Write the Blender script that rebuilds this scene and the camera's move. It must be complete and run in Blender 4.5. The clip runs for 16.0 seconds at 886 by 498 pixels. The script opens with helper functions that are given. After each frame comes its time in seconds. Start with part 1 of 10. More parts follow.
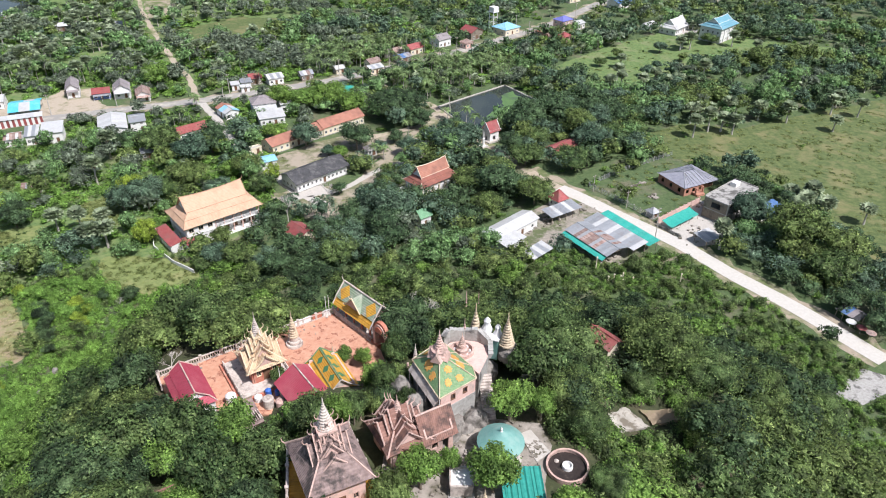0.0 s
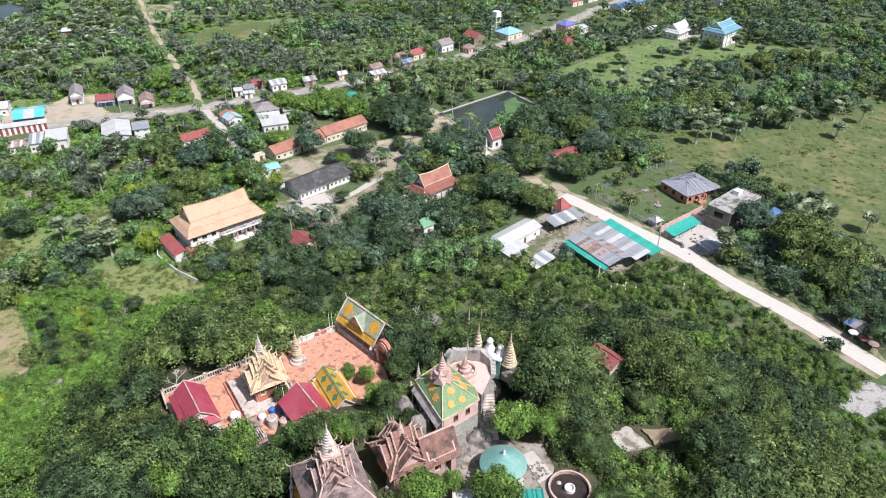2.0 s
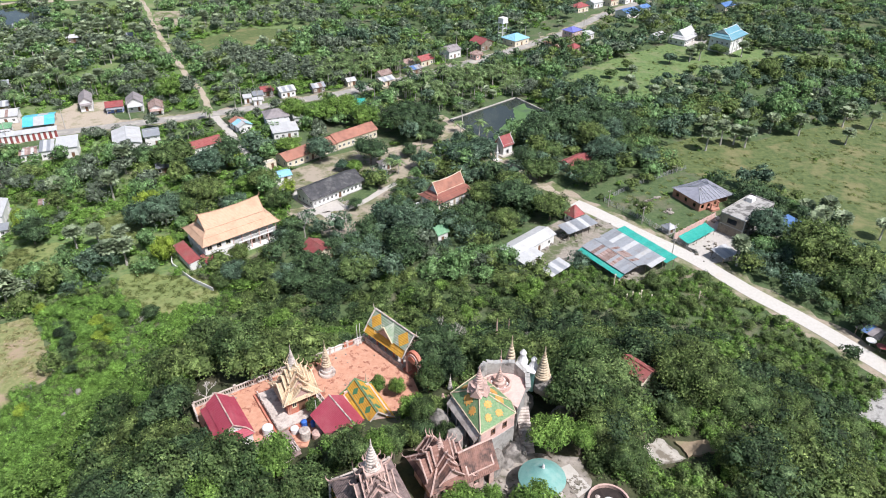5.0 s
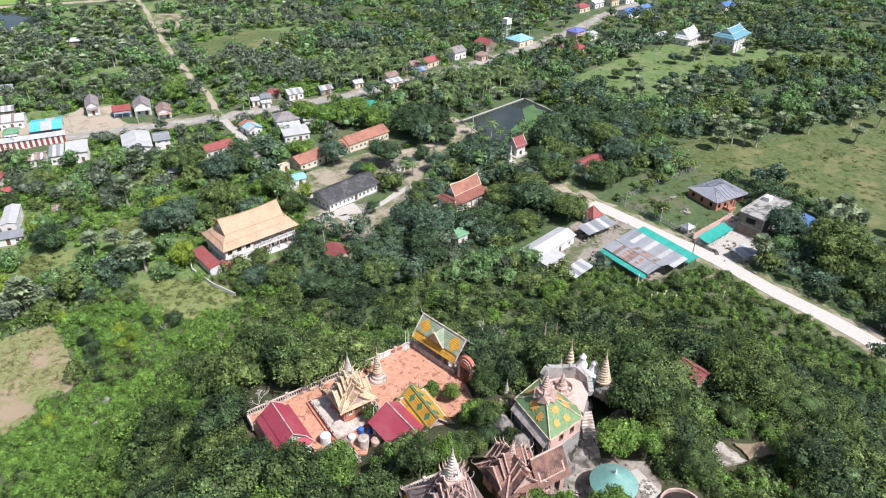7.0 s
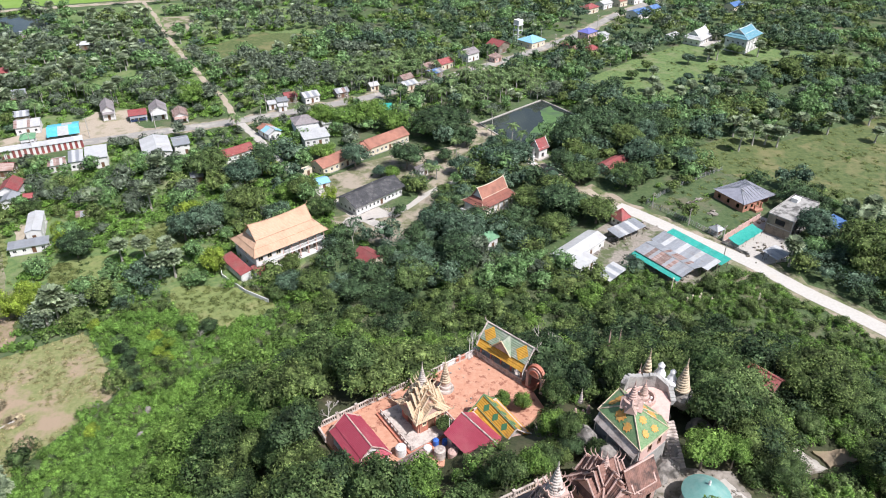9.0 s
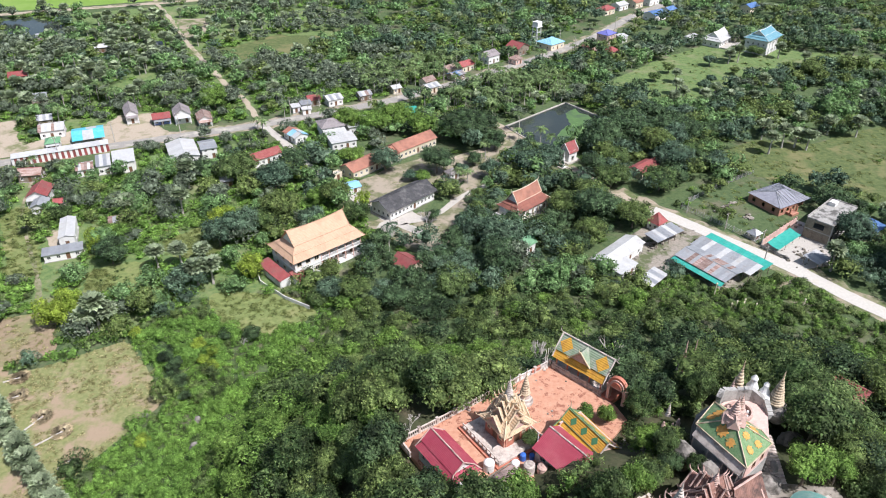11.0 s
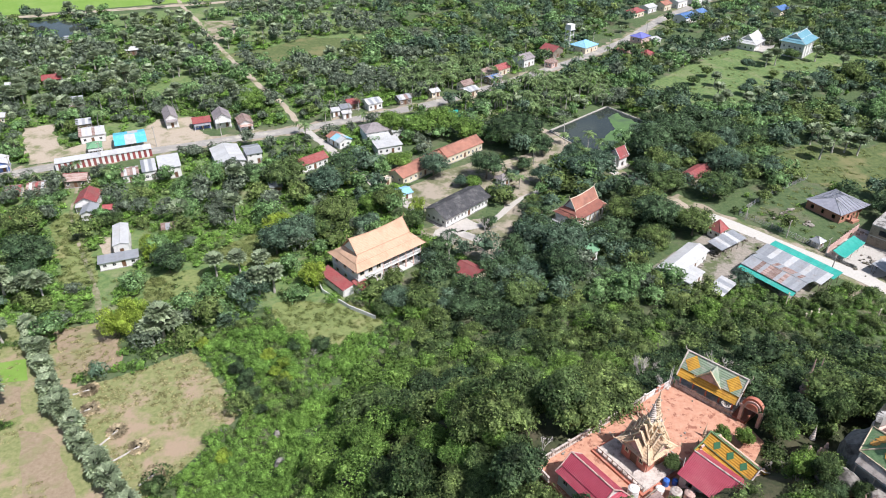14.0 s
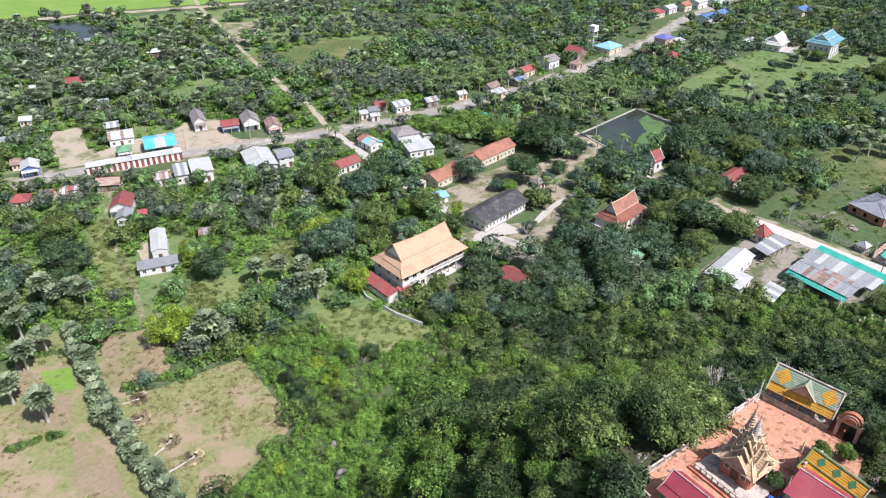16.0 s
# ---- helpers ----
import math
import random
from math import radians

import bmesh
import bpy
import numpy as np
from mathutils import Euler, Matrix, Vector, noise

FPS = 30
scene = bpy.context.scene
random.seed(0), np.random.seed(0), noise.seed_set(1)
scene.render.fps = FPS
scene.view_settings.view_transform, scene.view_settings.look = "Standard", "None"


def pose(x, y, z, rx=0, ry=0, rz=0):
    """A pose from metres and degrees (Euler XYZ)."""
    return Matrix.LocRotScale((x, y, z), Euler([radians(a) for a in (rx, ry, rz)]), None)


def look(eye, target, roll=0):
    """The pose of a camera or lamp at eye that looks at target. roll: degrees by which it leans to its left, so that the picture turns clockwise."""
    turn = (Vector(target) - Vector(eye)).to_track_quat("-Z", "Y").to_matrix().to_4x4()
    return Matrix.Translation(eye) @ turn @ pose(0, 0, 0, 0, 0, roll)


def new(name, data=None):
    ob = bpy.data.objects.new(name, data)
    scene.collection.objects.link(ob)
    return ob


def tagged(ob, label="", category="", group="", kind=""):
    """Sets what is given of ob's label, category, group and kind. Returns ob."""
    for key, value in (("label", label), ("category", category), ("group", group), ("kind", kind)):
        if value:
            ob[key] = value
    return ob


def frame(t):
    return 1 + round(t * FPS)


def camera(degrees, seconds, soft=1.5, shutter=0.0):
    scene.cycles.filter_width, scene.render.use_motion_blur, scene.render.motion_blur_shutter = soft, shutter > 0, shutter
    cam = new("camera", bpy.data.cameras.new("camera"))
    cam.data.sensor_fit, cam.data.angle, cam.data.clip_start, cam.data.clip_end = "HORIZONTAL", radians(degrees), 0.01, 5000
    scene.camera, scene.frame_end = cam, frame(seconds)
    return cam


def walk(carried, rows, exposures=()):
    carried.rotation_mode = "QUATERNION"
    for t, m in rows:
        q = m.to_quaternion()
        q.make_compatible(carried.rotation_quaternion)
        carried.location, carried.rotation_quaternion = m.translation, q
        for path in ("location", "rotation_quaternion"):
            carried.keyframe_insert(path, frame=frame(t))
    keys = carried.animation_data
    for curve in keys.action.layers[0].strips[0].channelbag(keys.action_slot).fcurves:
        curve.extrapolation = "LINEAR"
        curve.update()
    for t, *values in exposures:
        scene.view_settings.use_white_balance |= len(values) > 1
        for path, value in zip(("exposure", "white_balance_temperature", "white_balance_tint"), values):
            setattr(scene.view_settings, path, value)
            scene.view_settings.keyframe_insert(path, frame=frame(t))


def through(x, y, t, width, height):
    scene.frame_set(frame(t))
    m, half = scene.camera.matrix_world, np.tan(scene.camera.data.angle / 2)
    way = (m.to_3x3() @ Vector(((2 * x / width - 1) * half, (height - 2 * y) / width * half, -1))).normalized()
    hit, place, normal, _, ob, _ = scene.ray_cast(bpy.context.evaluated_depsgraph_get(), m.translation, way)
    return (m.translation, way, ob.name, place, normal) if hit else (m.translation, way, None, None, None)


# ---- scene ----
cam = camera(65.1, 16.0, soft=1.0)
METRES, EYE, TILT, LEAN, TURN = 70.0, 107.3, -32.7, -0.55, 0.0
ROWS = [
    (0.0, 0.0, 0.0, 0.0, 0.0, 0.0, -0.0),
    (0.5, -0.0001, -0.0011, 0.0096, 0.06, -0.01, -0.01),
    (1.0, -0.0003, -0.0028, 0.0196, 0.11, -0.03, -0.01),
    (1.5, -0.0003, -0.0047, 0.0294, 0.17, -0.03, -0.0),
    (2.0, -0.0004, -0.007, 0.0392, 0.22, -0.04, -0.0),
    (2.5, -0.0002, -0.0092, 0.0486, 0.26, -0.02, -0.02),
    (3.0, -0.0023, -0.0092, 0.0528, 0.27, 0.05, -0.04),
    (3.5, -0.0099, -0.0081, 0.0535, 0.31, 0.13, -0.04),
    (4.0, -0.0231, -0.0074, 0.0537, 0.33, 0.2, -0.03),
    (6.5, -0.1575, 0.0009, 0.0598, -0.5, 0.33, 0.49),
    (7.0, -0.1931, 0.0045, 0.0633, -0.67, 0.33, 0.66),
    (7.5, -0.2303, 0.0082, 0.0675, -0.83, 0.33, 0.8),
    (8.0, -0.2688, 0.0127, 0.0717, -0.95, 0.34, 0.93),
    (8.5, -0.3056, 0.0173, 0.0764, -1.06, 0.34, 1.01),
    (9.0, -0.3452, 0.0231, 0.0814, -1.15, 0.35, 1.1),
    (11.5, -0.552, 0.058, 0.1113, -1.3, 0.38, 1.22),
    (12.0, -0.5942, 0.0662, 0.1173, -1.31, 0.38, 1.2),
    (12.5, -0.636, 0.0749, 0.1233, -1.32, 0.39, 1.16),
    (13.0, -0.6782, 0.084, 0.1292, -1.32, 0.42, 1.15),
    (13.5, -0.7195, 0.0929, 0.1354, -1.3, 0.43, 1.15),
    (14.0, -0.7606, 0.1024, 0.1411, -1.27, 0.43, 1.17),
    (14.5, -0.8023, 0.1118, 0.1467, -1.24, 0.45, 1.19),
    (15.0, -0.844, 0.1209, 0.1528, -1.2, 0.44, 1.22),
    (15.5, -0.8855, 0.1302, 0.1589, -1.17, 0.44, 1.23),
    (16.0, -0.9274, 0.1394, 0.165, -1.14, 0.46, 1.23),
]
walk(cam, [(t, pose(0, 0, EYE, TILT, LEAN, TURN) @ pose(METRES * x, METRES * y, METRES * z, 90 + pitch, roll, yaw)) for t, x, y, z, yaw, pitch, roll in ROWS])

# ---- light ----
SUN_AZ, SUN_EL = 40.0, 56.0            # degrees: from +y clockwise is 90 + SUN_AZ
to_sun = Vector((math.cos(radians(SUN_EL)) * math.cos(radians(-SUN_AZ)), math.cos(radians(SUN_EL)) * math.sin(radians(-SUN_AZ)), math.sin(radians(SUN_EL))))
world = bpy.data.worlds.new("sky")
scene.world = world
world.use_nodes = True
wn = world.node_tree
sky = wn.nodes.new("ShaderNodeTexSky")
sky.sky_type, sky.sun_disc = "NISHITA", False
sky.sun_elevation, sky.sun_rotation = radians(SUN_EL), radians(90 + SUN_AZ)
sky.air_density, sky.dust_density = 1.0, 2.0
wn.links.new(sky.outputs[0], wn.nodes["Background"].inputs[0])
wn.nodes["Background"].inputs[1].default_value = 0.102
sun = new("sun", bpy.data.lights.new("sun", "SUN"))
sun.data.energy, sun.data.angle, sun.data.color = 5.0, radians(0.6), (1.0, 0.972, 1.0)
sun.matrix_world = look(to_sun * 400, (0, 0, 0))
scene.view_settings.exposure = 0.20

# ---- materials ----
def link(nt, a, b):
    nt.links.new(a, b)


def base_material(name, rough, metal=0.0, spec=0.3):
    m = bpy.data.materials.new(name)
    m.use_nodes = True
    p = m.node_tree.nodes["Principled BSDF"]
    p.inputs["Roughness"].default_value = rough
    p.inputs["Metallic"].default_value = metal
    p.inputs["Specular IOR Level"].default_value = spec
    return m, m.node_tree, p


def noise_node(nt, scale, detail=4.0, rough=0.6, coord="Position", stretch=None):
    n = nt.nodes.new("ShaderNodeTexNoise")
    n.inputs["Scale"].default_value, n.inputs["Detail"].default_value, n.inputs["Roughness"].default_value = scale, detail, rough
    if coord == "Position":
        src = nt.nodes.new("ShaderNodeNewGeometry").outputs["Position"]
    else:
        src = nt.nodes.new("ShaderNodeTexCoord").outputs["Object"]
    if stretch:
        mp = nt.nodes.new("ShaderNodeMapping")
        mp.inputs["Scale"].default_value = stretch
        link(nt, src, mp.inputs[0])
        src = mp.outputs[0]
    link(nt, src, n.inputs["Vector"])
    return n.outputs["Fac"]


def ramp(nt, fac, lo, hi):
    r = nt.nodes.new("ShaderNodeMapRange")
    r.inputs[1].default_value, r.inputs[2].default_value = lo, hi
    link(nt, fac, r.inputs[0])
    return r.outputs[0]


def mix(nt, fac, a, b):
    n = nt.nodes.new("ShaderNodeMix")
    n.data_type = "RGBA"
    for value, slot in ((fac, 0), (a, 6), (b, 7)):
        if isinstance(value, (int, float)):
            n.inputs[slot].default_value = value
        elif isinstance(value, tuple):
            n.inputs[slot].default_value = (*value, 1.0)
        else:
            link(nt, value, n.inputs[slot])
    return n.outputs[2]


def bump(nt, p, height, strength, distance):
    b = nt.nodes.new("ShaderNodeBump")
    b.inputs["Strength"].default_value, b.inputs["Distance"].default_value = strength, distance
    link(nt, height, b.inputs["Height"])
    link(nt, b.outputs[0], p.inputs["Normal"])


def wave_node(nt, scale, axis, distortion=0.0):
    w = nt.nodes.new("ShaderNodeTexWave")
    w.bands_direction = axis
    w.inputs["Scale"].default_value, w.inputs["Distortion"].default_value = scale, distortion
    link(nt, nt.nodes.new("ShaderNodeTexCoord").outputs["Object"], w.inputs["Vector"])
    return w.outputs["Fac"]


def surface(name, a, b, fine=3.0, rough=0.8, stain=None, stain_scale=0.35, stain_at=(0.52, 0.68), relief=0.3, depth=0.03, metal=0.0, spec=0.3, ribs=None, streak=False, vary=0.0):
    """A weathered surface: grain between two colours, stains of a third at a larger scale, optional ribs along a local axis."""
    m, nt, p = base_material(name, rough, metal, spec)
    g = noise_node(nt, fine, 5.0, 0.65)
    col = mix(nt, ramp(nt, g, 0.3, 0.7), a, b)
    if stain:
        s = noise_node(nt, stain_scale, 6.0, 0.65, "Object" if streak else "Position", (0.5, 3.0, 3.0) if streak else None)
        col = mix(nt, ramp(nt, s, *stain_at), col, stain)
    if vary:
        info = nt.nodes.new("ShaderNodeObjectInfo")
        hsv = nt.nodes.new("ShaderNodeHueSaturation")
        r = nt.nodes.new("ShaderNodeMapRange")
        r.inputs[3].default_value, r.inputs[4].default_value = 1 - vary, 1 + vary
        link(nt, info.outputs["Random"], r.inputs[0])
        link(nt, r.outputs[0], hsv.inputs["Value"])
        link(nt, col, hsv.inputs["Color"])
        col = hsv.outputs[0]
    link(nt, col, p.inputs["Base Color"])
    h = g
    if ribs:
        axis, pitch = ribs
        h = wave_node(nt, 0.314 / pitch, axis)
        relief, depth = 0.6, pitch * 0.25
    bump(nt, p, h, relief, depth)
    return m


def leaf_material(name, dark, mid, light, patch=0.12, spread=0.3, through=0.2, grain=5.0, lumps=(0.40, 1.58)):
    """Foliage: hue drifts over metres and from plant to plant, leaves differ one by one, with a fine grain and relief."""
    m, nt, p = base_material(name, 0.6, 0.0, 0.2)
    n1 = noise_node(nt, patch, 3.0, 0.6)
    geo = nt.nodes.new("ShaderNodeNewGeometry")
    info = nt.nodes.new("ShaderNodeObjectInfo")
    add = nt.nodes.new("ShaderNodeMath")
    add.operation = "MULTIPLY_ADD"
    add.inputs[1].default_value, add.inputs[2].default_value = 0.6, -0.3
    link(nt, info.outputs["Random"], add.inputs[0])
    add2 = nt.nodes.new("ShaderNodeMath")
    link(nt, ramp(nt, n1, 0.3, 0.7), add2.inputs[0])
    link(nt, add.outputs[0], add2.inputs[1])
    cl = ramp(nt, add2.outputs[0], 0.0, 1.0)
    col = mix(nt, cl, dark, mid)
    tint = nt.nodes.new("ShaderNodeMapRange")
    tint.inputs[1].default_value, tint.inputs[2].default_value, tint.inputs[4].default_value = 1.0 - spread, 1.0, 0.5
    link(nt, geo.outputs["Random Per Island"], tint.inputs[0])
    col = mix(nt, tint.outputs[0], col, light)
    fine = noise_node(nt, grain, 3.0, 0.7)
    hsv = nt.nodes.new("ShaderNodeHueSaturation")
    val = nt.nodes.new("ShaderNodeMapRange")
    val.inputs[1].default_value, val.inputs[2].default_value, val.inputs[3].default_value, val.inputs[4].default_value = 0.3, 0.7, 0.42, 1.7
    link(nt, fine, val.inputs[0])
    each = nt.nodes.new("ShaderNodeMapRange")
    each.inputs[3].default_value, each.inputs[4].default_value = 0.62, 1.40
    link(nt, geo.outputs["Random Per Island"], each.inputs[0])
    both = nt.nodes.new("ShaderNodeMath")
    both.operation = "MULTIPLY"
    link(nt, val.outputs[0], both.inputs[0])
    clump = nt.nodes.new("ShaderNodeMapRange")
    clump.inputs[1].default_value, clump.inputs[2].default_value, clump.inputs[3].default_value, clump.inputs[4].default_value = 0.35, 0.65, *lumps
    link(nt, noise_node(nt, 0.48, 2.0, 0.5), clump.inputs[0])
    wide = nt.nodes.new("ShaderNodeMath")
    wide.operation = "MULTIPLY"
    link(nt, each.outputs[0], wide.inputs[0])
    link(nt, clump.outputs[0], wide.inputs[1])
    link(nt, wide.outputs[0], both.inputs[1])
    link(nt, both.outputs[0], hsv.inputs["Value"])
    link(nt, col, hsv.inputs["Color"])
    col = hsv.outputs[0]
    link(nt, col, p.inputs["Base Color"])
    bump(nt, p, fine, 0.8, 0.12)
    tr = nt.nodes.new("ShaderNodeBsdfTranslucent")
    link(nt, col, tr.inputs[0])
    ms = nt.nodes.new("ShaderNodeMixShader")
    ms.inputs[0].default_value = through
    link(nt, p.outputs[0], ms.inputs[1])
    link(nt, tr.outputs[0], ms.inputs[2])
    link(nt, ms.outputs[0], nt.nodes["Material Output"].inputs[0])
    return m


LEAF = leaf_material("forest_leaves", (0.048, 0.088, 0.030), (0.096, 0.146, 0.048), (0.170, 0.208, 0.084), through=0.2)
LEAF_DARK = leaf_material("dark_leaves", (0.032, 0.060, 0.027), (0.058, 0.097, 0.040), (0.108, 0.146, 0.065), through=0.16)
LEAF_OLIVE = leaf_material("olive_leaves", (0.078, 0.122, 0.038), (0.128, 0.178, 0.054), (0.200, 0.235, 0.085), through=0.2)
LEAF_BRIGHT = leaf_material("bright_leaves", (0.104, 0.192, 0.044), (0.162, 0.264, 0.058), (0.225, 0.308, 0.088), through=0.3, spread=0.2, lumps=(0.60, 1.38))
LEAF_SHRUB = leaf_material("shrub_leaves", (0.128, 0.245, 0.056), (0.182, 0.318, 0.066), (0.225, 0.345, 0.090), through=0.3, spread=0.15, lumps=(0.70, 1.28))
GRASS_LEAF = leaf_material("meadow_grass_blades", (0.135, 0.172, 0.055), (0.185, 0.215, 0.074), (0.235, 0.245, 0.108), through=0.4, lumps=(0.75, 1.25))
LEAF_LIME = leaf_material("lime_leaves", (0.195, 0.285, 0.044), (0.290, 0.380, 0.058), (0.375, 0.430, 0.100), through=0.35, lumps=(0.65, 1.35))
# blue is raised in these plain leaf colours, putting haze into them
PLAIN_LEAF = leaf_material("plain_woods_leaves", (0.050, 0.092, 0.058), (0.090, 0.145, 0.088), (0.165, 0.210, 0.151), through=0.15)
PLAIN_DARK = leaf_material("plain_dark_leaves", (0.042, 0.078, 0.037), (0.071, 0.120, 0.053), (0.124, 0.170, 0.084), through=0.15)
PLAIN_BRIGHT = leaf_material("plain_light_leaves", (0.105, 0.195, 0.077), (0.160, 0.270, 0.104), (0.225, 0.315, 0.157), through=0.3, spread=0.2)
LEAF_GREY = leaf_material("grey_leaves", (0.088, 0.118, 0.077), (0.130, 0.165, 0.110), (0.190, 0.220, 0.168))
PALM = leaf_material("sugar_palm_leaves", (0.215, 0.275, 0.165), (0.300, 0.365, 0.225), (0.420, 0.465, 0.325), spread=0.4, through=0.4, lumps=(0.80, 1.25))
COCO = leaf_material("coconut_fronds", (0.130, 0.210, 0.081), (0.200, 0.285, 0.116), (0.320, 0.360, 0.203), spread=0.4, through=0.45)
DRY_GRASS = leaf_material("dry_field_grass", (0.190, 0.190, 0.075), (0.290, 0.265, 0.125), (0.420, 0.370, 0.220), through=0.25, spread=0.4, lumps=(0.80, 1.20))
DEADLEAF = leaf_material("dry_fronds", (0.260, 0.205, 0.125), (0.360, 0.300, 0.190), (0.480, 0.430, 0.310))
BARK = surface("bark", (0.16, 0.13, 0.10), (0.26, 0.22, 0.18), 6, 0.9, (0.10, 0.09, 0.07))
PALE_BARK = surface("pale_bark", (0.38, 0.35, 0.32), (0.52, 0.49, 0.45), 5, 0.9, (0.24, 0.21, 0.18))

GROUND = surface("grass_ground", (0.048, 0.088, 0.037), (0.120, 0.162, 0.067), 0.7, 0.95, (0.150, 0.148, 0.093), 0.09, (0.50, 0.66), 1.0, 0.35)
FOREST_FLOOR = surface("leaf_litter", (0.040, 0.048, 0.024), (0.075, 0.085, 0.040), 1.5, 0.95, (0.110, 0.095, 0.060), 0.2, (0.5, 0.66), 0.8, 0.2)
MEADOW = surface("meadow", (0.058, 0.092, 0.034), (0.150, 0.180, 0.066), 0.55, 0.95, (0.190, 0.185, 0.085), 0.07, (0.50, 0.62), 1.0, 0.35)
MEADOW_GREEN = surface("green_meadow", (0.080, 0.150, 0.053), (0.190, 0.250, 0.090), 0.6, 0.95, (0.230, 0.240, 0.128), 0.09, (0.52, 0.70), 1.0, 0.35)
CLEARING = surface("yellow_green_clearing", (0.125, 0.172, 0.058), (0.235, 0.270, 0.100), 0.9, 0.95, (0.270, 0.268, 0.120), 0.12, (0.50, 0.66), 0.8, 0.2)
DRY_FIELD = surface("dry_field", (0.155, 0.188, 0.068), (0.285, 0.280, 0.130), 1.1, 0.95, (0.345, 0.262, 0.182), 0.10, (0.48, 0.60), 0.8, 0.2)
PLOUGHED = surface("ploughed_soil", (0.240, 0.180, 0.120), (0.330, 0.260, 0.180), 1.1, 0.95, (0.200, 0.220, 0.090), 0.12, (0.48, 0.66), 0.5, 0.08)
SAND = surface("sandy_soil", (0.370, 0.305, 0.235), (0.460, 0.395, 0.315), 1.6, 0.95, (0.190, 0.200, 0.100), 0.11, (0.5, 0.62), 0.3, 0.04)
DIRT = surface("dirt", (0.290, 0.240, 0.180), (0.400, 0.340, 0.265), 1.2, 0.95, (0.130, 0.160, 0.065), 0.13, (0.44, 0.58), 0.3, 0.05)
YARD_GRASS = surface("thin_yard_grass", (0.115, 0.132, 0.062), (0.215, 0.208, 0.125), 0.9, 0.95, (0.350, 0.300, 0.235), 0.13, (0.44, 0.56), 0.6, 0.1)
WORKYARD = surface("stony_work_yard", (0.230, 0.200, 0.165), (0.370, 0.335, 0.290), 1.4, 0.95, (0.105, 0.125, 0.060), 0.16, (0.47, 0.58), 0.6, 0.10)
RICE = surface("rice_field", (0.150, 0.270, 0.045), (0.190, 0.310, 0.060), 0.5, 0.9, (0.230, 0.330, 0.090), 0.05, (0.45, 0.7))
ASPHALT = surface("worn_village_road", (0.270, 0.255, 0.235), (0.340, 0.325, 0.300), 2.0, 0.9, (0.500, 0.460, 0.390), 0.2, (0.5, 0.7), 0.2, 0.02)
CONCRETE_ROAD = surface("pale_concrete", (0.480, 0.455, 0.410), (0.570, 0.545, 0.505), 1.5, 0.85, (0.520, 0.470, 0.390), 0.2, (0.56, 0.76), 0.2, 0.02)
CONCRETE = surface("weathered_concrete", (0.290, 0.280, 0.262), (0.440, 0.430, 0.405), 1.6, 0.9, (0.120, 0.115, 0.108), 0.35, (0.52, 0.62), 0.4, 0.03)
PALE_CONCRETE = surface("dusty_concrete", (0.420, 0.390, 0.350), (0.520, 0.490, 0.450), 2.0, 0.9, (0.330, 0.300, 0.270), 0.45, (0.54, 0.7), 0.3, 0.02)
WHITE = surface("white_plaster", (0.700, 0.690, 0.675), (0.780, 0.770, 0.755), 2.0, 0.75, (0.560, 0.540, 0.500), 0.6, (0.58, 0.8), 0.15, 0.01)
CREAM = surface("cream_plaster", (0.660, 0.580, 0.440), (0.740, 0.660, 0.520), 2.0, 0.8, (0.480, 0.400, 0.300), 0.6, (0.56, 0.78), 0.15, 0.01)
PINK = surface("pink_plaster", (0.640, 0.420, 0.370), (0.720, 0.510, 0.450), 2.5, 0.8, (0.440, 0.350, 0.310), 0.8, (0.52, 0.72), 0.2, 0.01)
BLUEWALL = surface("blue_wall", (0.120, 0.180, 0.420), (0.170, 0.250, 0.500), 2.0, 0.7)
BRICK = surface("red_brick_wall", (0.420, 0.200, 0.140), (0.500, 0.260, 0.190), 5.0, 0.9, (0.330, 0.190, 0.150), 0.6, (0.5, 0.7), 0.4, 0.02)
WOODWALL = surface("grey_timber", (0.200, 0.165, 0.130), (0.300, 0.250, 0.200), 4.0, 0.85, (0.120, 0.100, 0.080), 0.7, (0.5, 0.7), 0.4, 0.02)
DOORWOOD = surface("brown_door", (0.140, 0.075, 0.045), (0.200, 0.110, 0.070), 5.0, 0.6)
DARKPANE, _nt, _p = base_material("dark_glass", 0.12, 0.0, 0.5)
link(_nt, mix(_nt, noise_node(_nt, 1.5), (0.020, 0.024, 0.028), (0.045, 0.050, 0.055)), _p.inputs["Base Color"])

TIN = surface("grey_tin_sheet", (0.330, 0.345, 0.365), (0.420, 0.435, 0.455), 1.2, 0.45, (0.330, 0.285, 0.255), 0.35, (0.56, 0.8), metal=0.35, spec=0.5, ribs=("X", 0.25), vary=0.12)
WHITE_TIN = surface("white_tin_sheet", (0.460, 0.465, 0.465), (0.550, 0.555, 0.555), 1.0, 0.5, (0.430, 0.405, 0.370), 0.3, (0.54, 0.76), ribs=("X", 0.25), vary=0.08)
RUST_TIN = surface("rusty_tin_sheet", (0.330, 0.215, 0.180), (0.440, 0.360, 0.330), 1.4, 0.7, (0.180, 0.085, 0.060), 0.5, (0.46, 0.66), metal=0.1, ribs=("X", 0.25), streak=True, vary=0.25)
TEAL_TIN = surface("teal_tin_sheet", (0.030, 0.330, 0.270), (0.050, 0.400, 0.330), 1.2, 0.5, (0.150, 0.400, 0.340), 0.3, (0.55, 0.8), ribs=("X", 0.25), vary=0.08)
TURQ_TIN = surface("turquoise_tin_sheet", (0.080, 0.450, 0.560), (0.130, 0.530, 0.640), 1.0, 0.5, (0.300, 0.580, 0.650), 0.3, (0.52, 0.8), ribs=("X", 0.25))
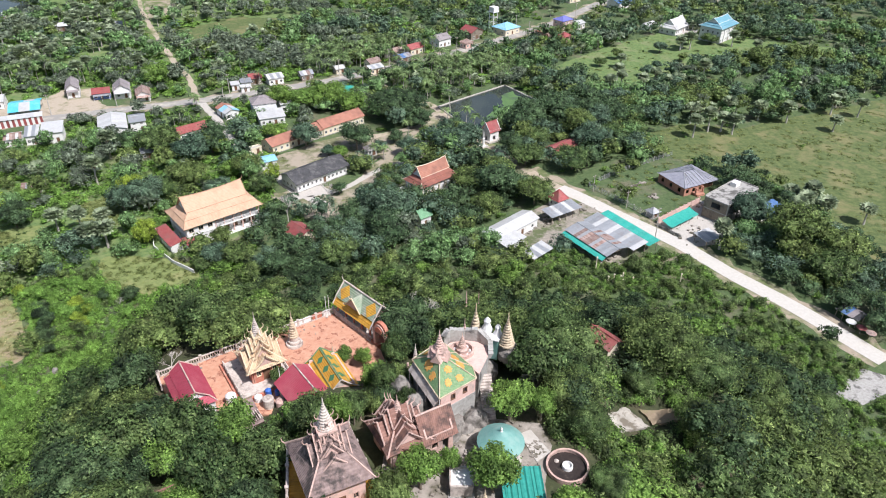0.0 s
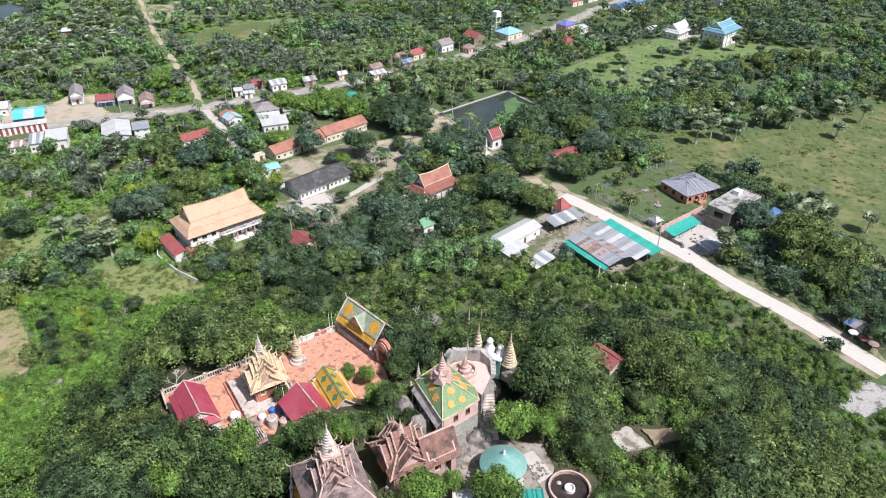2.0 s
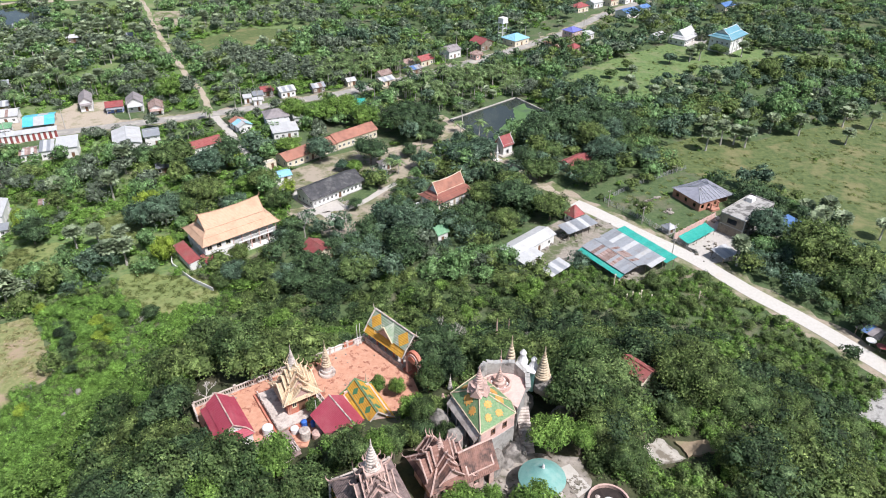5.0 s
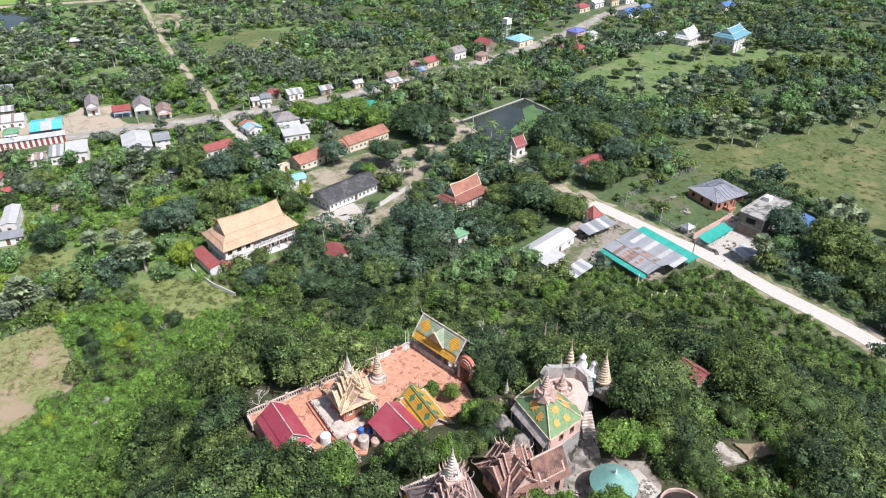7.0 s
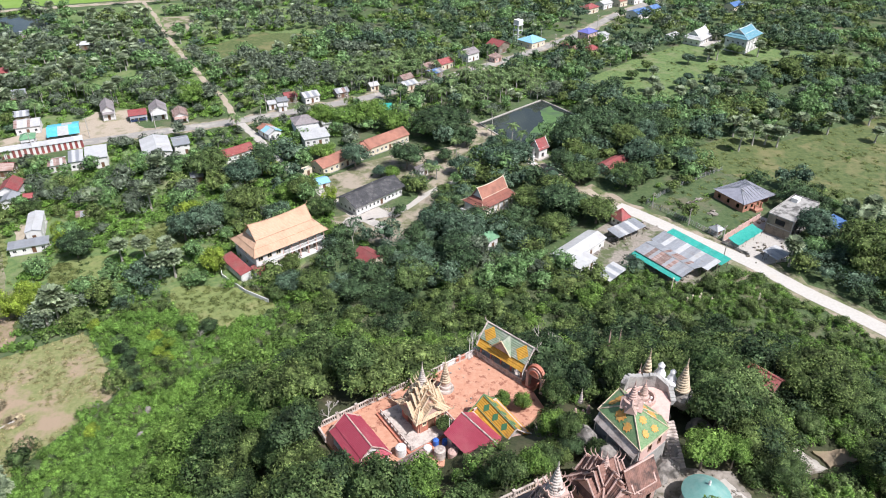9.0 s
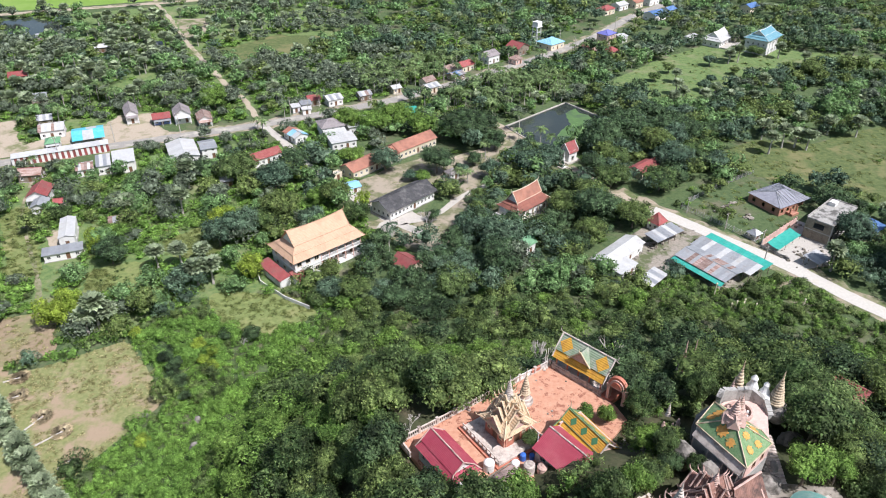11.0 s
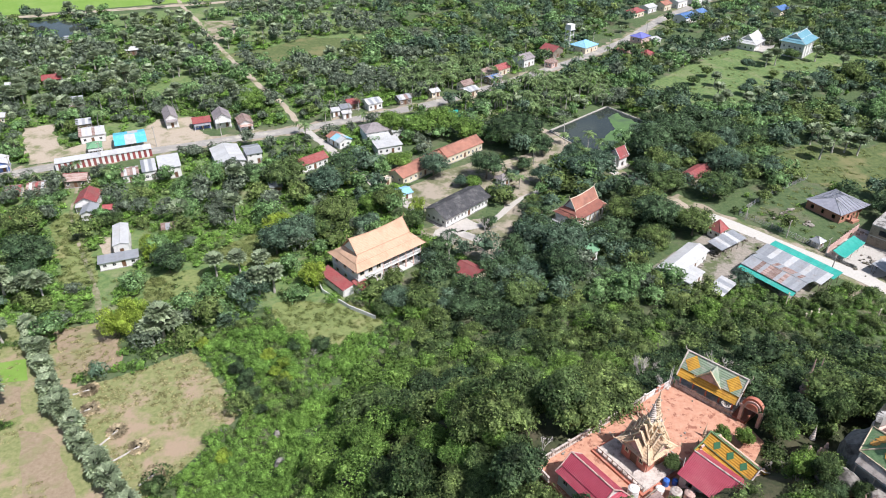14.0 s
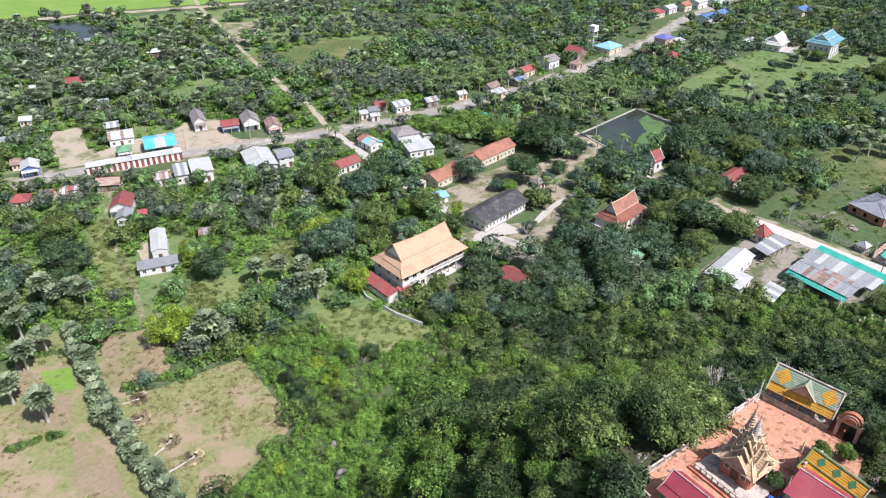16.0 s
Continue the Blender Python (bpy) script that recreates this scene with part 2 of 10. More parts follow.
BLUE_TIN = surface("blue_tin_sheet", (0.070, 0.150, 0.340), (0.110, 0.210, 0.420), 1.0, 0.5, (0.260, 0.380, 0.560), 0.3, (0.52, 0.8), ribs=("X", 0.25))
SKYBLUE_TIN = surface("sky_blue_roof", (0.220, 0.480, 0.680), (0.300, 0.560, 0.740), 1.0, 0.5, (0.400, 0.600, 0.720), 0.3, (0.52, 0.8), ribs=("X", 0.25))
GREEN_TIN = surface("green_roof", (0.130, 0.290, 0.160), (0.180, 0.360, 0.210), 1.0, 0.6, (0.260, 0.380, 0.270), 0.3, (0.52, 0.8), ribs=("X", 0.25))
MAROON = surface("maroon_roof_sheet", (0.350, 0.050, 0.080), (0.410, 0.075, 0.110), 0.9, 0.45, (0.450, 0.130, 0.150), 0.25, (0.5, 0.8), ribs=("X", 0.22))
RED_ROOF = surface("red_roof_sheet", (0.270, 0.058, 0.062), (0.360, 0.105, 0.100), 0.9, 0.6, (0.240, 0.120, 0.105), 0.3, (0.46, 0.75), ribs=("X", 0.25), vary=0.18)
RUST_RED = surface("faded_red_sheet", (0.250, 0.062, 0.058), (0.340, 0.115, 0.105), 1.4, 0.7, (0.290, 0.170, 0.150), 0.4, (0.52, 0.70), ribs=("X", 0.25))
ORANGE_TILE = surface("orange_roof_tiles", (0.340, 0.150, 0.105), (0.440, 0.220, 0.160), 1.2, 0.8, (0.230, 0.110, 0.085), 0.3, (0.48, 0.68), ribs=("Y", 0.3))
RED_TILE = surface("dull_red_roof_tiles", (0.240, 0.090, 0.068), (0.330, 0.140, 0.105), 1.2, 0.8, (0.180, 0.080, 0.065), 0.3, (0.48, 0.68), ribs=("Y", 0.3))
TAN_TRIM = surface("brown_roof_ridges", (0.380, 0.230, 0.150), (0.450, 0.290, 0.200), 1.5, 0.8)
TAN_TILE = surface("tan_roof_tiles", (0.540, 0.345, 0.230), (0.600, 0.395, 0.275), 1.2, 0.75, (0.460, 0.280, 0.185), 0.25, (0.48, 0.75), ribs=("Y", 0.3))
BLACK_ROOF = surface("soot_black_cement_sheet", (0.050, 0.050, 0.053), (0.085, 0.085, 0.090), 0.8, 0.85, (0.190, 0.185, 0.180), 0.3, (0.5, 0.72), ribs=("X", 0.3))
GREY_ROOF = surface("grey_cement_roof", (0.240, 0.215, 0.220), (0.320, 0.290, 0.290), 1.2, 0.85, (0.170, 0.150, 0.150), 0.4, (0.5, 0.72), ribs=("X", 0.3))
PURPLE_ROOF = surface("violet_blue_roof", (0.130, 0.140, 0.400), (0.180, 0.190, 0.480), 1.0, 0.6)

POND, _nt, _p = base_material("pond_water", 0.06, 0.0, 0.5)
_n = noise_node(_nt, 0.05, 3.0)
link(_nt, mix(_nt, ramp(_nt, _n, 0.5, 0.6), (0.040, 0.050, 0.044), (0.055, 0.066, 0.055)), _p.inputs["Base Color"])
bump(_nt, _p, noise_node(_nt, 1.2, 3.0), 0.08, 0.05)
ALGAE = surface("pond_weed", (0.075, 0.150, 0.055), (0.115, 0.200, 0.072), 0.6, 0.8, (0.070, 0.110, 0.066), 0.12, (0.48, 0.64))

# ---- mesh helpers ----
class Mesh:
    """Collects vertices and faces of one part."""

    def __init__(self):
        self.v, self.f = [], []

    def add(self, verts, faces):
        k = len(self.v)
        self.v.extend(tuple(p) for p in verts)
        self.f.extend(tuple(i + k for i in face) for face in faces)
        return self

    def box(self, c, s, rz=0.0):
        x, y, z = (0.5 * a for a in s)
        ca, sa = math.cos(radians(rz)), math.sin(radians(rz))
        pts = [(i * x, j * y, k * z) for k in (-1, 1) for j in (-1, 1) for i in (-1, 1)]
        return self.add([(c[0] + px * ca - py * sa, c[1] + px * sa + py * ca, c[2] + pz) for px, py, pz in pts],
                        [(0, 2, 3, 1), (4, 5, 7, 6), (0, 1, 5, 4), (2, 6, 7, 3), (0, 4, 6, 2), (1, 3, 7, 5)])

    def slab(self, pts, t):
        """A flat polygon with thickness t below its face."""
        pts = [Vector(p) for p in pts]
        n = (pts[1] - pts[0]).cross(pts[2] - pts[0]).normalized()
        if n.z < 0:
            pts.reverse()
            n = -n
        k = len(pts)
        low = [p - n * t for p in pts]
        return self.add(pts + low, [tuple(range(k)), tuple(range(2 * k - 1, k - 1, -1))] + [(i, i + k, (i + 1) % k + k, (i + 1) % k) for i in range(k)])

    def prism(self, pts, z0, z1):
        """An upright prism over a ground polygon."""
        k = len(pts)
        area = sum(pts[i][0] * pts[(i + 1) % k][1] - pts[(i + 1) % k][0] * pts[i][1] for i in range(k))
        if area < 0:
            pts = list(reversed(pts))
        v = [(p[0], p[1], z0) for p in pts] + [(p[0], p[1], z1) for p in pts]
        return self.add(v, [tuple(range(k - 1, -1, -1)), tuple(range(k, 2 * k))] + [(i, (i + 1) % k, (i + 1) % k + k, i + k) for i in range(k)])

    def tube(self, path, radii, n=6):
        path = [Vector(p) for p in path]
        rings = []
        for i, p in enumerate(path):
            d = (path[min(i + 1, len(path) - 1)] - path[max(i - 1, 0)]).normalized()
            a = d.orthogonal().normalized()
            b = d.cross(a)
            rings.append([p + (a * math.cos(2 * math.pi * j / n) + b * math.sin(2 * math.pi * j / n)) * radii[i] for j in range(n)])
        verts = [q for ring in rings for q in ring]
        faces = [(i * n + j, i * n + (j + 1) % n, (i + 1) * n + (j + 1) % n, (i + 1) * n + j) for i in range(len(path) - 1) for j in range(n)]
        faces += [tuple(range(n - 1, -1, -1)), tuple((len(path) - 1) * n + j for j in range(n))]
        return self.add(verts, faces)

    def lathe(self, profile, n=12, c=(0, 0, 0), start=0.0, stretch=1.0):
        """profile: (radius, height) from the bottom up."""
        verts = [(c[0] + r * math.cos(2 * math.pi * j / n + start), c[1] + stretch * r * math.sin(2 * math.pi * j / n + start), c[2] + h) for r, h in profile for j in range(n)]
        faces = [(i * n + j, i * n + (j + 1) % n, (i + 1) * n + (j + 1) % n, (i + 1) * n + j) for i in range(len(profile) - 1) for j in range(n)]
        faces += [tuple(range(n - 1, -1, -1)), tuple((len(profile) - 1) * n + j for j in range(n))]
        return self.add(verts, faces)

    def data(self, name, material):
        me = bpy.data.meshes.new(name)
        me.from_pydata(self.v, [], self.f)
        me.materials.append(material)
        return me


def part(name, mesh, material, parent=None, label=""):
    """One mesh object under a thing or under a part."""
    ob = new(name, mesh.data(name, material) if isinstance(mesh, Mesh) else mesh)
    ob.parent = parent
    if label:
        ob["label"] = label
    return ob


def thing(name, label, category, m, group="", kind=""):
    """An Empty at the base of a thing."""
    ob = new(name)
    ob.matrix_world = m
    return tagged(ob, label, category, group, kind)


def array_mesh(name, verts, quads, material, tris=None, normals=None):
    """A mesh from numpy arrays of vertices and four-cornered faces."""
    me = bpy.data.meshes.new(name)
    nq = len(quads)
    nt3 = 0 if tris is None else len(tris)
    me.vertices.add(len(verts))
    me.vertices.foreach_set("co", np.asarray(verts, dtype=np.float32).ravel())
    loops = np.concatenate([quads.ravel(), tris.ravel()]) if nt3 else quads.ravel()
    me.loops.add(len(loops))
    me.loops.foreach_set("vertex_index", loops.astype(np.int32))
    me.polygons.add(nq + nt3)
    starts = np.concatenate([np.arange(nq) * 4, nq * 4 + np.arange(nt3) * 3]).astype(np.int32)
    me.polygons.foreach_set("loop_start", starts)
    me.update(calc_edges=True)
    if normals is not None:
        soft = me.attributes.new("custom_normal", "FLOAT_VECTOR", "POINT")
        soft.data.foreach_set("vector", np.asarray(normals, dtype=np.float32).ravel())
    me.materials.append(material)
    return me


def step(v):
    v = max(0.0, min(1.0, v))
    return v * v * (3 - 2 * v)


# ---- ground ----
def hill_edge(x, y):
    """Distance from the edge of the hill's flat top."""
    return math.hypot(max(abs(x + 3) - 37, 0), max(abs(y - 44) - 38, 0))


def terrain(x, y):
    """Height of the ground: a plain with one temple hill."""
    h = 38.5 * max(0.0, 1 - hill_edge(x, y) / 58) ** 1.5
    return h + 5 * step((74 - y) / 10) * step((x + 24) / 8) * step((25 - x) / 10)


def inside(x, y, poly):
    hit, k = False, len(poly)
    for i in range(k):
        (x0, y0), (x1, y1) = poly[i], poly[i - 1]
        if (y0 > y) != (y1 > y) and x < (x1 - x0) * (y - y0) / (y1 - y0) + x0:
            hit = not hit
    return hit


def near_line(x, y, line):
    best = 1e9
    for (x0, y0), (x1, y1) in zip(line, line[1:]):
        dx, dy = x1 - x0, y1 - y0
        k = max(0.0, min(1.0, ((x - x0) * dx + (y - y0) * dy) / (dx * dx + dy * dy)))
        best = min(best, math.hypot(x - x0 - k * dx, y - y0 - k * dy))
    return best


def build_ground():
    xs = [-3500, -2000, -1200, -800, -600, -500, -420, -350, -300, -250, -200, -170, -150] + [-140 + 2.5 * i for i in range(105)] + [130, 150, 180, 220, 280, 350, 450, 600, 900, 1500, 2500, 3500]
    ys = [-3500, -2000, -1000, -500, -250, -120, -80] + [-60 + 2.5 * i for i in range(88)] + [170, 190, 220, 260, 300, 350, 400, 460, 520, 600, 700, 900, 1300, 2000, 3500]
    verts = np.array([(x, y, terrain(x, y)) for y in ys for x in xs])
    w = len(xs)
    quads = np.array([(j * w + i, j * w + i + 1, (j + 1) * w + i + 1, (j + 1) * w + i) for j in range(len(ys) - 1) for i in range(w - 1)])
    me = array_mesh("ground", verts, quads, GROUND)
    me.polygons.foreach_set("use_smooth", np.ones(len(quads), dtype=bool))
    me.materials.append(FOREST_FLOOR)
    mid = verts[quads].mean(axis=1)
    me.polygons.foreach_set("material_index", ((mid[:, 2] > 1.5) & (mid[:, 0] > -70)).astype(np.int32))
    tagged(new("ground", me), "grassy plain and wooded temple hill", "ground", kind="structure")


build_ground()

MAIN_ROAD = [(-420, 150), (-300, 193), (-213, 235.6), (-187, 248.6), (-161.6, 259), (-142, 266.8), (-121.6, 274.6), (-103, 281.6), (-77, 294.5), (-52.3, 307.5), (-35, 319.5), (-10.1, 339.7), (23.5, 368.3), (63, 408), (97, 455.5), (150, 513), (260, 640)]
TRACK = [(-103, 282), (-115, 309.6), (-129, 332), (-139.7, 352), (-150.8, 371.8), (-165, 399), (-181, 430.4), (-193, 458.5), (-215, 500), (-240, 560)]
SIDE_ROAD = [(-102, 281), (-91.4, 265.7), (-81.7, 246), (-72.2, 233.4), (-63, 222), (-50, 204), (-36, 192)]
TEMPLE_ROAD = [(103, 120.7), (98.2, 128.6), (90.2, 141.9), (80.2, 154.4), (69.7, 171.5), (56.3, 186.1), (46.2, 198.7), (39.8, 205.3), (30, 218), (20, 236), (4, 262), (-3, 279), (-22, 296), (-34, 316)]
FAR_ROAD = [(-420, 425), (-326, 461), (-281, 477), (-222, 497), (-161, 515.4), (-60, 545), (40, 575)]
YARD_PATH = [(-45, 198), (-36, 200), (-30, 204), (-23, 217), (-14, 223.7), (-4, 231), (3, 239), (12, 243)]
POND_PATH = [(-30, 243), (-22, 248.7), (-8, 255.9), (-1, 262.6), (-2.9, 271), (2, 276)]
FOOTPATH = [(-174, 232), (-168.5, 212.6), (-160, 196.7), (-152, 184), (-142.3, 167.4), (-138.5, 159)]


def ribbon(name, line, width, material, z, label, thick=0.12, rough_edge=0.25, kind="structure"):
    """A road along a line, on the plain, with slightly ragged edges."""
    rng = random.Random(len(name) + int(abs(line[0][0])))
    pts = []
    for (x0, y0), (x1, y1) in zip(line, line[1:]):
        k = max(1, int(math.hypot(x1 - x0, y1 - y0) / 3))
        pts += [(x0 + (x1 - x0) * i / k, y0 + (y1 - y0) * i / k) for i in range(k)]
    pts.append(line[-1])
    for _ in range(4):
        pts = [pts[0]] + [tuple((pts[i - 1][a] + 2 * pts[i][a] + pts[i + 1][a]) / 4 for a in (0, 1)) for i in range(1, len(pts) - 1)] + [pts[-1]]
    mesh, rows = Mesh(), []
    for i, (x, y) in enumerate(pts):
        dx, dy = pts[min(i + 1, len(pts) - 1)][0] - pts[max(i - 1, 0)][0], pts[min(i + 1, len(pts) - 1)][1] - pts[max(i - 1, 0)][1]
        k = math.hypot(dx, dy)
        nx, ny = -dy / k, dx / k
        a, b = width / 2 + rng.uniform(-1, 1) * rough_edge, width / 2 + rng.uniform(-1, 1) * rough_edge
        rows.append([(x + nx * a, y + ny * a), (x - nx * b, y - ny * b)])
    verts = []
    for (l, r) in rows:
        g = terrain(*l), terrain(*r)
        verts += [(*l, g[0] + z), (*r, g[1] + z), (*l, g[0] + z - thick), (*r, g[1] + z - thick)]
    faces = []
    for i in range(len(rows) - 1):
        a, b = 4 * i, 4 * i + 4
        faces += [(a, a + 1, b + 1, b), (a + 2, a, b, b + 2), (a + 1, a + 3, b + 3, b + 1)]
    mesh.add(verts, faces)
    return tagged(part(name, mesh, material), label, "road", kind=kind)


ribbon("road_1", MAIN_ROAD, 10, DIRT, 0.05, "sandy verge beside the village road", rough_edge=1.6)
ribbon("road_2", MAIN_ROAD, 6.2, ASPHALT, 0.10, "worn grey village road", rough_edge=0.2)
ribbon("road_3", TRACK, 2.5, SAND, 0.115, "narrow sandy farm track", rough_edge=0.5)
ribbon("road_4", SIDE_ROAD, 3.4, PALE_CONCRETE, 0.08, "pale concrete lane to the monastery", rough_edge=0.3)
ribbon("road_5", TEMPLE_ROAD[:9], 9.5, DIRT, 0.05, "stony verge of the concrete road", rough_edge=1.3)
ribbon("road_6", TEMPLE_ROAD[:8], 5.2, CONCRETE_ROAD, 0.12, "straight pale concrete road", rough_edge=0.06)
ribbon("road_7", TEMPLE_ROAD[7:], 3.6, SAND, 0.07, "sandy road past the pond", rough_edge=0.6)
ribbon("path_2", YARD_PATH, 2.2, PALE_CONCRETE, 0.08, "pale path across the monastery yard", rough_edge=0.2)
ribbon("path_3", POND_PATH, 3.0, SAND, 0.09, "sandy drive past the rain tree", rough_edge=0.5)
ribbon("road_8", FAR_ROAD, 6.5, SAND, 0.08, "pale dirt road between rice fields", rough_edge=0.4)
ribbon("path_1", FOOTPATH, 1.3, DIRT, 0.06, "trodden footpath through scrub", rough_edge=0.35)


def patch(name, poly, material, label, z=0.04, ragged=1.2, category="ground"):
    """A piece of ground of one cover, with a ragged outline, lying on the plain."""
    rng = random.Random(sum(ord(c) for c in name))
    ragged = min(ragged, 1.6)
    pts = []
    for i, (x0, y0) in enumerate(poly):
        x1, y1 = poly[(i + 1) % len(poly)]
        k = max(1, int(math.hypot(x1 - x0, y1 - y0) / 2.0))
        for j in range(k):
            s = noise.noise(Vector((x0 + (x1 - x0) * j / k, y0 + (y1 - y0) * j / k, z * 50)) * 0.25)
            pts.append((x0 + (x1 - x0) * j / k + ragged * (s + rng.uniform(-0.3, 0.3)), y0 + (y1 - y0) * j / k + ragged * (s + rng.uniform(-0.3, 0.3))))
    return tagged(part(name, Mesh().prism(pts, z - 0.3, z), material), label, category, kind="structure")


FIELD_1 = [(-133, 130), (-121, 135.5), (-109.6, 142.5), (-101.6, 132.9), (-94.1, 123), (-94.2, 119.8), (-98.7, 112.9), (-103, 104.3), (-109, 95), (-113, 88), (-118, 92), (-114, 103.5), (-122, 113.5), (-128, 121)]
PLOTS = [(-168, 138), (-152, 144), (-141, 121), (-119, 92), (-122, 80), (-170, 80)]
PLOT_2 = [(-147, 151), (-132, 156), (-124.6, 136), (-137.5, 133)]
GRASS_R = [(84, 228), (78, 250), (98, 262), (118, 257), (150, 272), (215, 300), (240, 250), (190, 150), (124, 154), (122, 180), (119, 196), (110, 215)]
GRASS_FAR = [(50, 322), (62, 340), (84, 362), (125, 396), (170, 382), (215, 366), (200, 345), (150, 346), (132, 338), (112, 326), (100, 310), (88, 296), (76, 300)]
YARD_E = [(53, 205), (62, 214), (82, 226), (90, 205), (84, 197), (67, 184)]
YARD_SHED = [(10, 175), (30.6, 191), (38, 199), (47, 195), (53, 186), (58, 166), (46, 156), (37, 172), (26, 164)]
CONC_E = [(66.8, 182.8), (84.4, 197.5), (92, 188), (82, 171), (72, 169)]
TEMPLE_YARD = [(-56, 199), (-44, 203), (-29.8, 206), (-22, 225), (-12.8, 247.6), (-2.3, 274), (8, 262), (-2, 240), (-14, 222), (-24, 195), (-27, 182), (-40, 182)]
SCHOOL_YARD = [(-62, 224), (-47.4, 240), (-35, 248), (-21, 250), (-13, 250), (-18, 232), (-26, 222), (-52, 204)]
GRASS_W = [(-94, 159.4), (-92, 162.5), (-83, 162), (-68, 159.5), (-63, 152), (-68.3, 147.0), (-76.2, 143.5), (-85.7, 146), (-90.5, 153)]
GRASS_W2 = [(-131, 172), (-126.8, 177), (-116, 178), (-111, 168), (-119, 162), (-128, 162)]
GRASS_W3 = [(-115, 189.5), (-107, 197), (-97.5, 195), (-95, 186), (-98, 176), (-104, 177), (-113, 184)]
GRASS_W4 = [(-170, 204), (-171, 211.5), (-165, 212), (-155, 194), (-144, 173), (-150, 165), (-160, 184)]
LOT = [(-218, 284), (-207, 289), (-196, 268), (-187, 254), (-199, 249)]
VILLAGE_W = [(-190, 255), (-192, 262), (-180, 276), (-168, 284), (-165, 294), (-150, 297), (-148, 284), (-140, 276), (-136, 272), (-160, 262)]
POND_POLY = [(28.9, 304.5), (-1.1, 277.3), (14, 249), (42.8, 283.6)]
HILL_W = [(-109, 142), (-96, 158), (-76, 162), (-58, 160), (-60, 148), (-66, 136), (-71, 122), (-73, 108), (-71, 90), (-74, 78), (-108, 82), (-108, 95), (-102, 104.5), (-97.8, 113), (-93, 120), (-93, 123)]
DIRT_FAR = [(-190, 456), (-168, 458), (-160, 412), (-171, 414)]
POND_2 = [(-298, 450), (-284, 428), (-258, 408), (-240, 410), (-243, 432), (-262, 452), (-282, 462)]

patch("field_1", FIELD_1, DRY_FIELD, "dry yellowish fallow field with bare patches", 0.05)
patch("field_2", PLOTS, DRY_FIELD, "dry garden plots with thin grass", 0.04)
patch("field_3", [(-139.3, 118.2), (-131.6, 115.8), (-121.5, 102.2), (-114, 92), (-124, 90), (-131.5, 102.4)], PLOUGHED, "brown bare soil strip", 0.07, 0.8)
patch("field_4", PLOT_2, PLOUGHED, "ploughed plot with green seedlings", 0.06, 0.8)
patch("field_5", [(-163, 142), (-157, 139), (-152, 132), (-145, 131), (-141, 122), (-146, 119), (-154, 123)], PLOUGHED, "bare brown garden plot", 0.08, 0.8)
patch("field_11", [(-155.5, 139.1), (-148.5, 140.4), (-144.8, 133.4), (-151.1, 132.4)], RICE, "small green vegetable plot", 0.10, 0.5)
patch("field_12", [(-147.8, 114.6), (-140, 116.6), (-131.9, 102.5), (-127, 94), (-142.7, 94)], DRY_FIELD, "pale dry garden plot", 0.09, 0.5)
patch("meadow_8", [(-420, 160), (-300, 205), (-205, 250), (-110, 300), (-60, 320), (-85, 470), (-160, 500), (-420, 420)], MEADOW_GREEN, "green undergrowth among the palms", 0.025, 3)
patch("meadow_9", [(-240, 120), (-172, 145), (-135, 157), (-112, 146), (-96, 160), (-60, 163), (-58, 205), (-110, 262), (-190, 235), (-300, 185)], MEADOW_GREEN, "green scrub land below the village", 0.022, 3)
patch("meadow_1", GRASS_R, MEADOW, "rough open meadow with tall grass", 0.05, 3)
patch("meadow_2", GRASS_FAR, MEADOW_GREEN, "bright green pasture", 0.05, 4)
patch("meadow_3", YARD_E, GROUND, "fenced grassy building plot", 0.06, 0.6)
patch("field_10", [(-164, 156), (-146, 148), (-126, 122), (-106, 98), (-96, 82), (-114, 80), (-130, 104), (-150, 130), (-168, 148)], DRY_FIELD, "dry strip under the palm row", 0.03, 2)
patch("meadow_4", GRASS_W, CLEARING, "grassy clearing on the slope foot", 0.05, 2)
patch("meadow_5", GRASS_W2, CLEARING, "grassy clearing with palms", 0.06, 3)
patch("meadow_6", GRASS_W3, CLEARING, "light green clearing among palms", 0.055, 3)
patch("meadow_7", GRASS_W4, CLEARING, "overgrown strip beside the footpath", 0.055, 3)
patch("yard_1", YARD_SHED, WORKYARD, "dusty work yard with rubble", 0.06, 1.0)
patch("yard_2", CONC_E, PALE_CONCRETE, "rubble-strewn concrete yard", 0.08, 0.4)
patch("yard_3", TEMPLE_YARD, YARD_GRASS, "monastery yard of thin grass and bare sand", 0.045, 2.0)
patch("yard_10", [(-51, 191), (-43, 197.5), (-36, 202), (-39.5, 206), (-50, 198.5)], PALE_CONCRETE, "pale concrete apron beside the dormitory", 0.09, 0.4)
patch("yard_4", SCHOOL_YARD, YARD_GRASS, "worn school yard of dirt and grass", 0.06, 2.0)
patch("yard_5", LOT, SAND, "cleared pale sandy lot", 0.06, 1.5)
patch("yard_6", VILLAGE_W, SAND, "sandy forecourt by the road", 0.055, 1.5)
patch("yard_7", DIRT_FAR, DIRT, "bare dirt patch beside the track", 0.06, 2.0)
patch("field_6", [(-420, 440), (-326, 470), (-222, 505), (-150, 530), (-170, 640), (-460, 640)], RICE, "bright green rice fields", 0.05, 2)
patch("field_7", [(-262, 468), (-222, 484), (-170, 500), (-178, 470), (-230, 448), (-250, 446)], MEADOW_GREEN, "marshy green meadow", 0.06, 4)
patch("field_8", [(-185, 330), (-165, 345), (-150, 345), (-160, 320), (-175, 312)], MEADOW_GREEN, "small green field among palms", 0.05, 3)
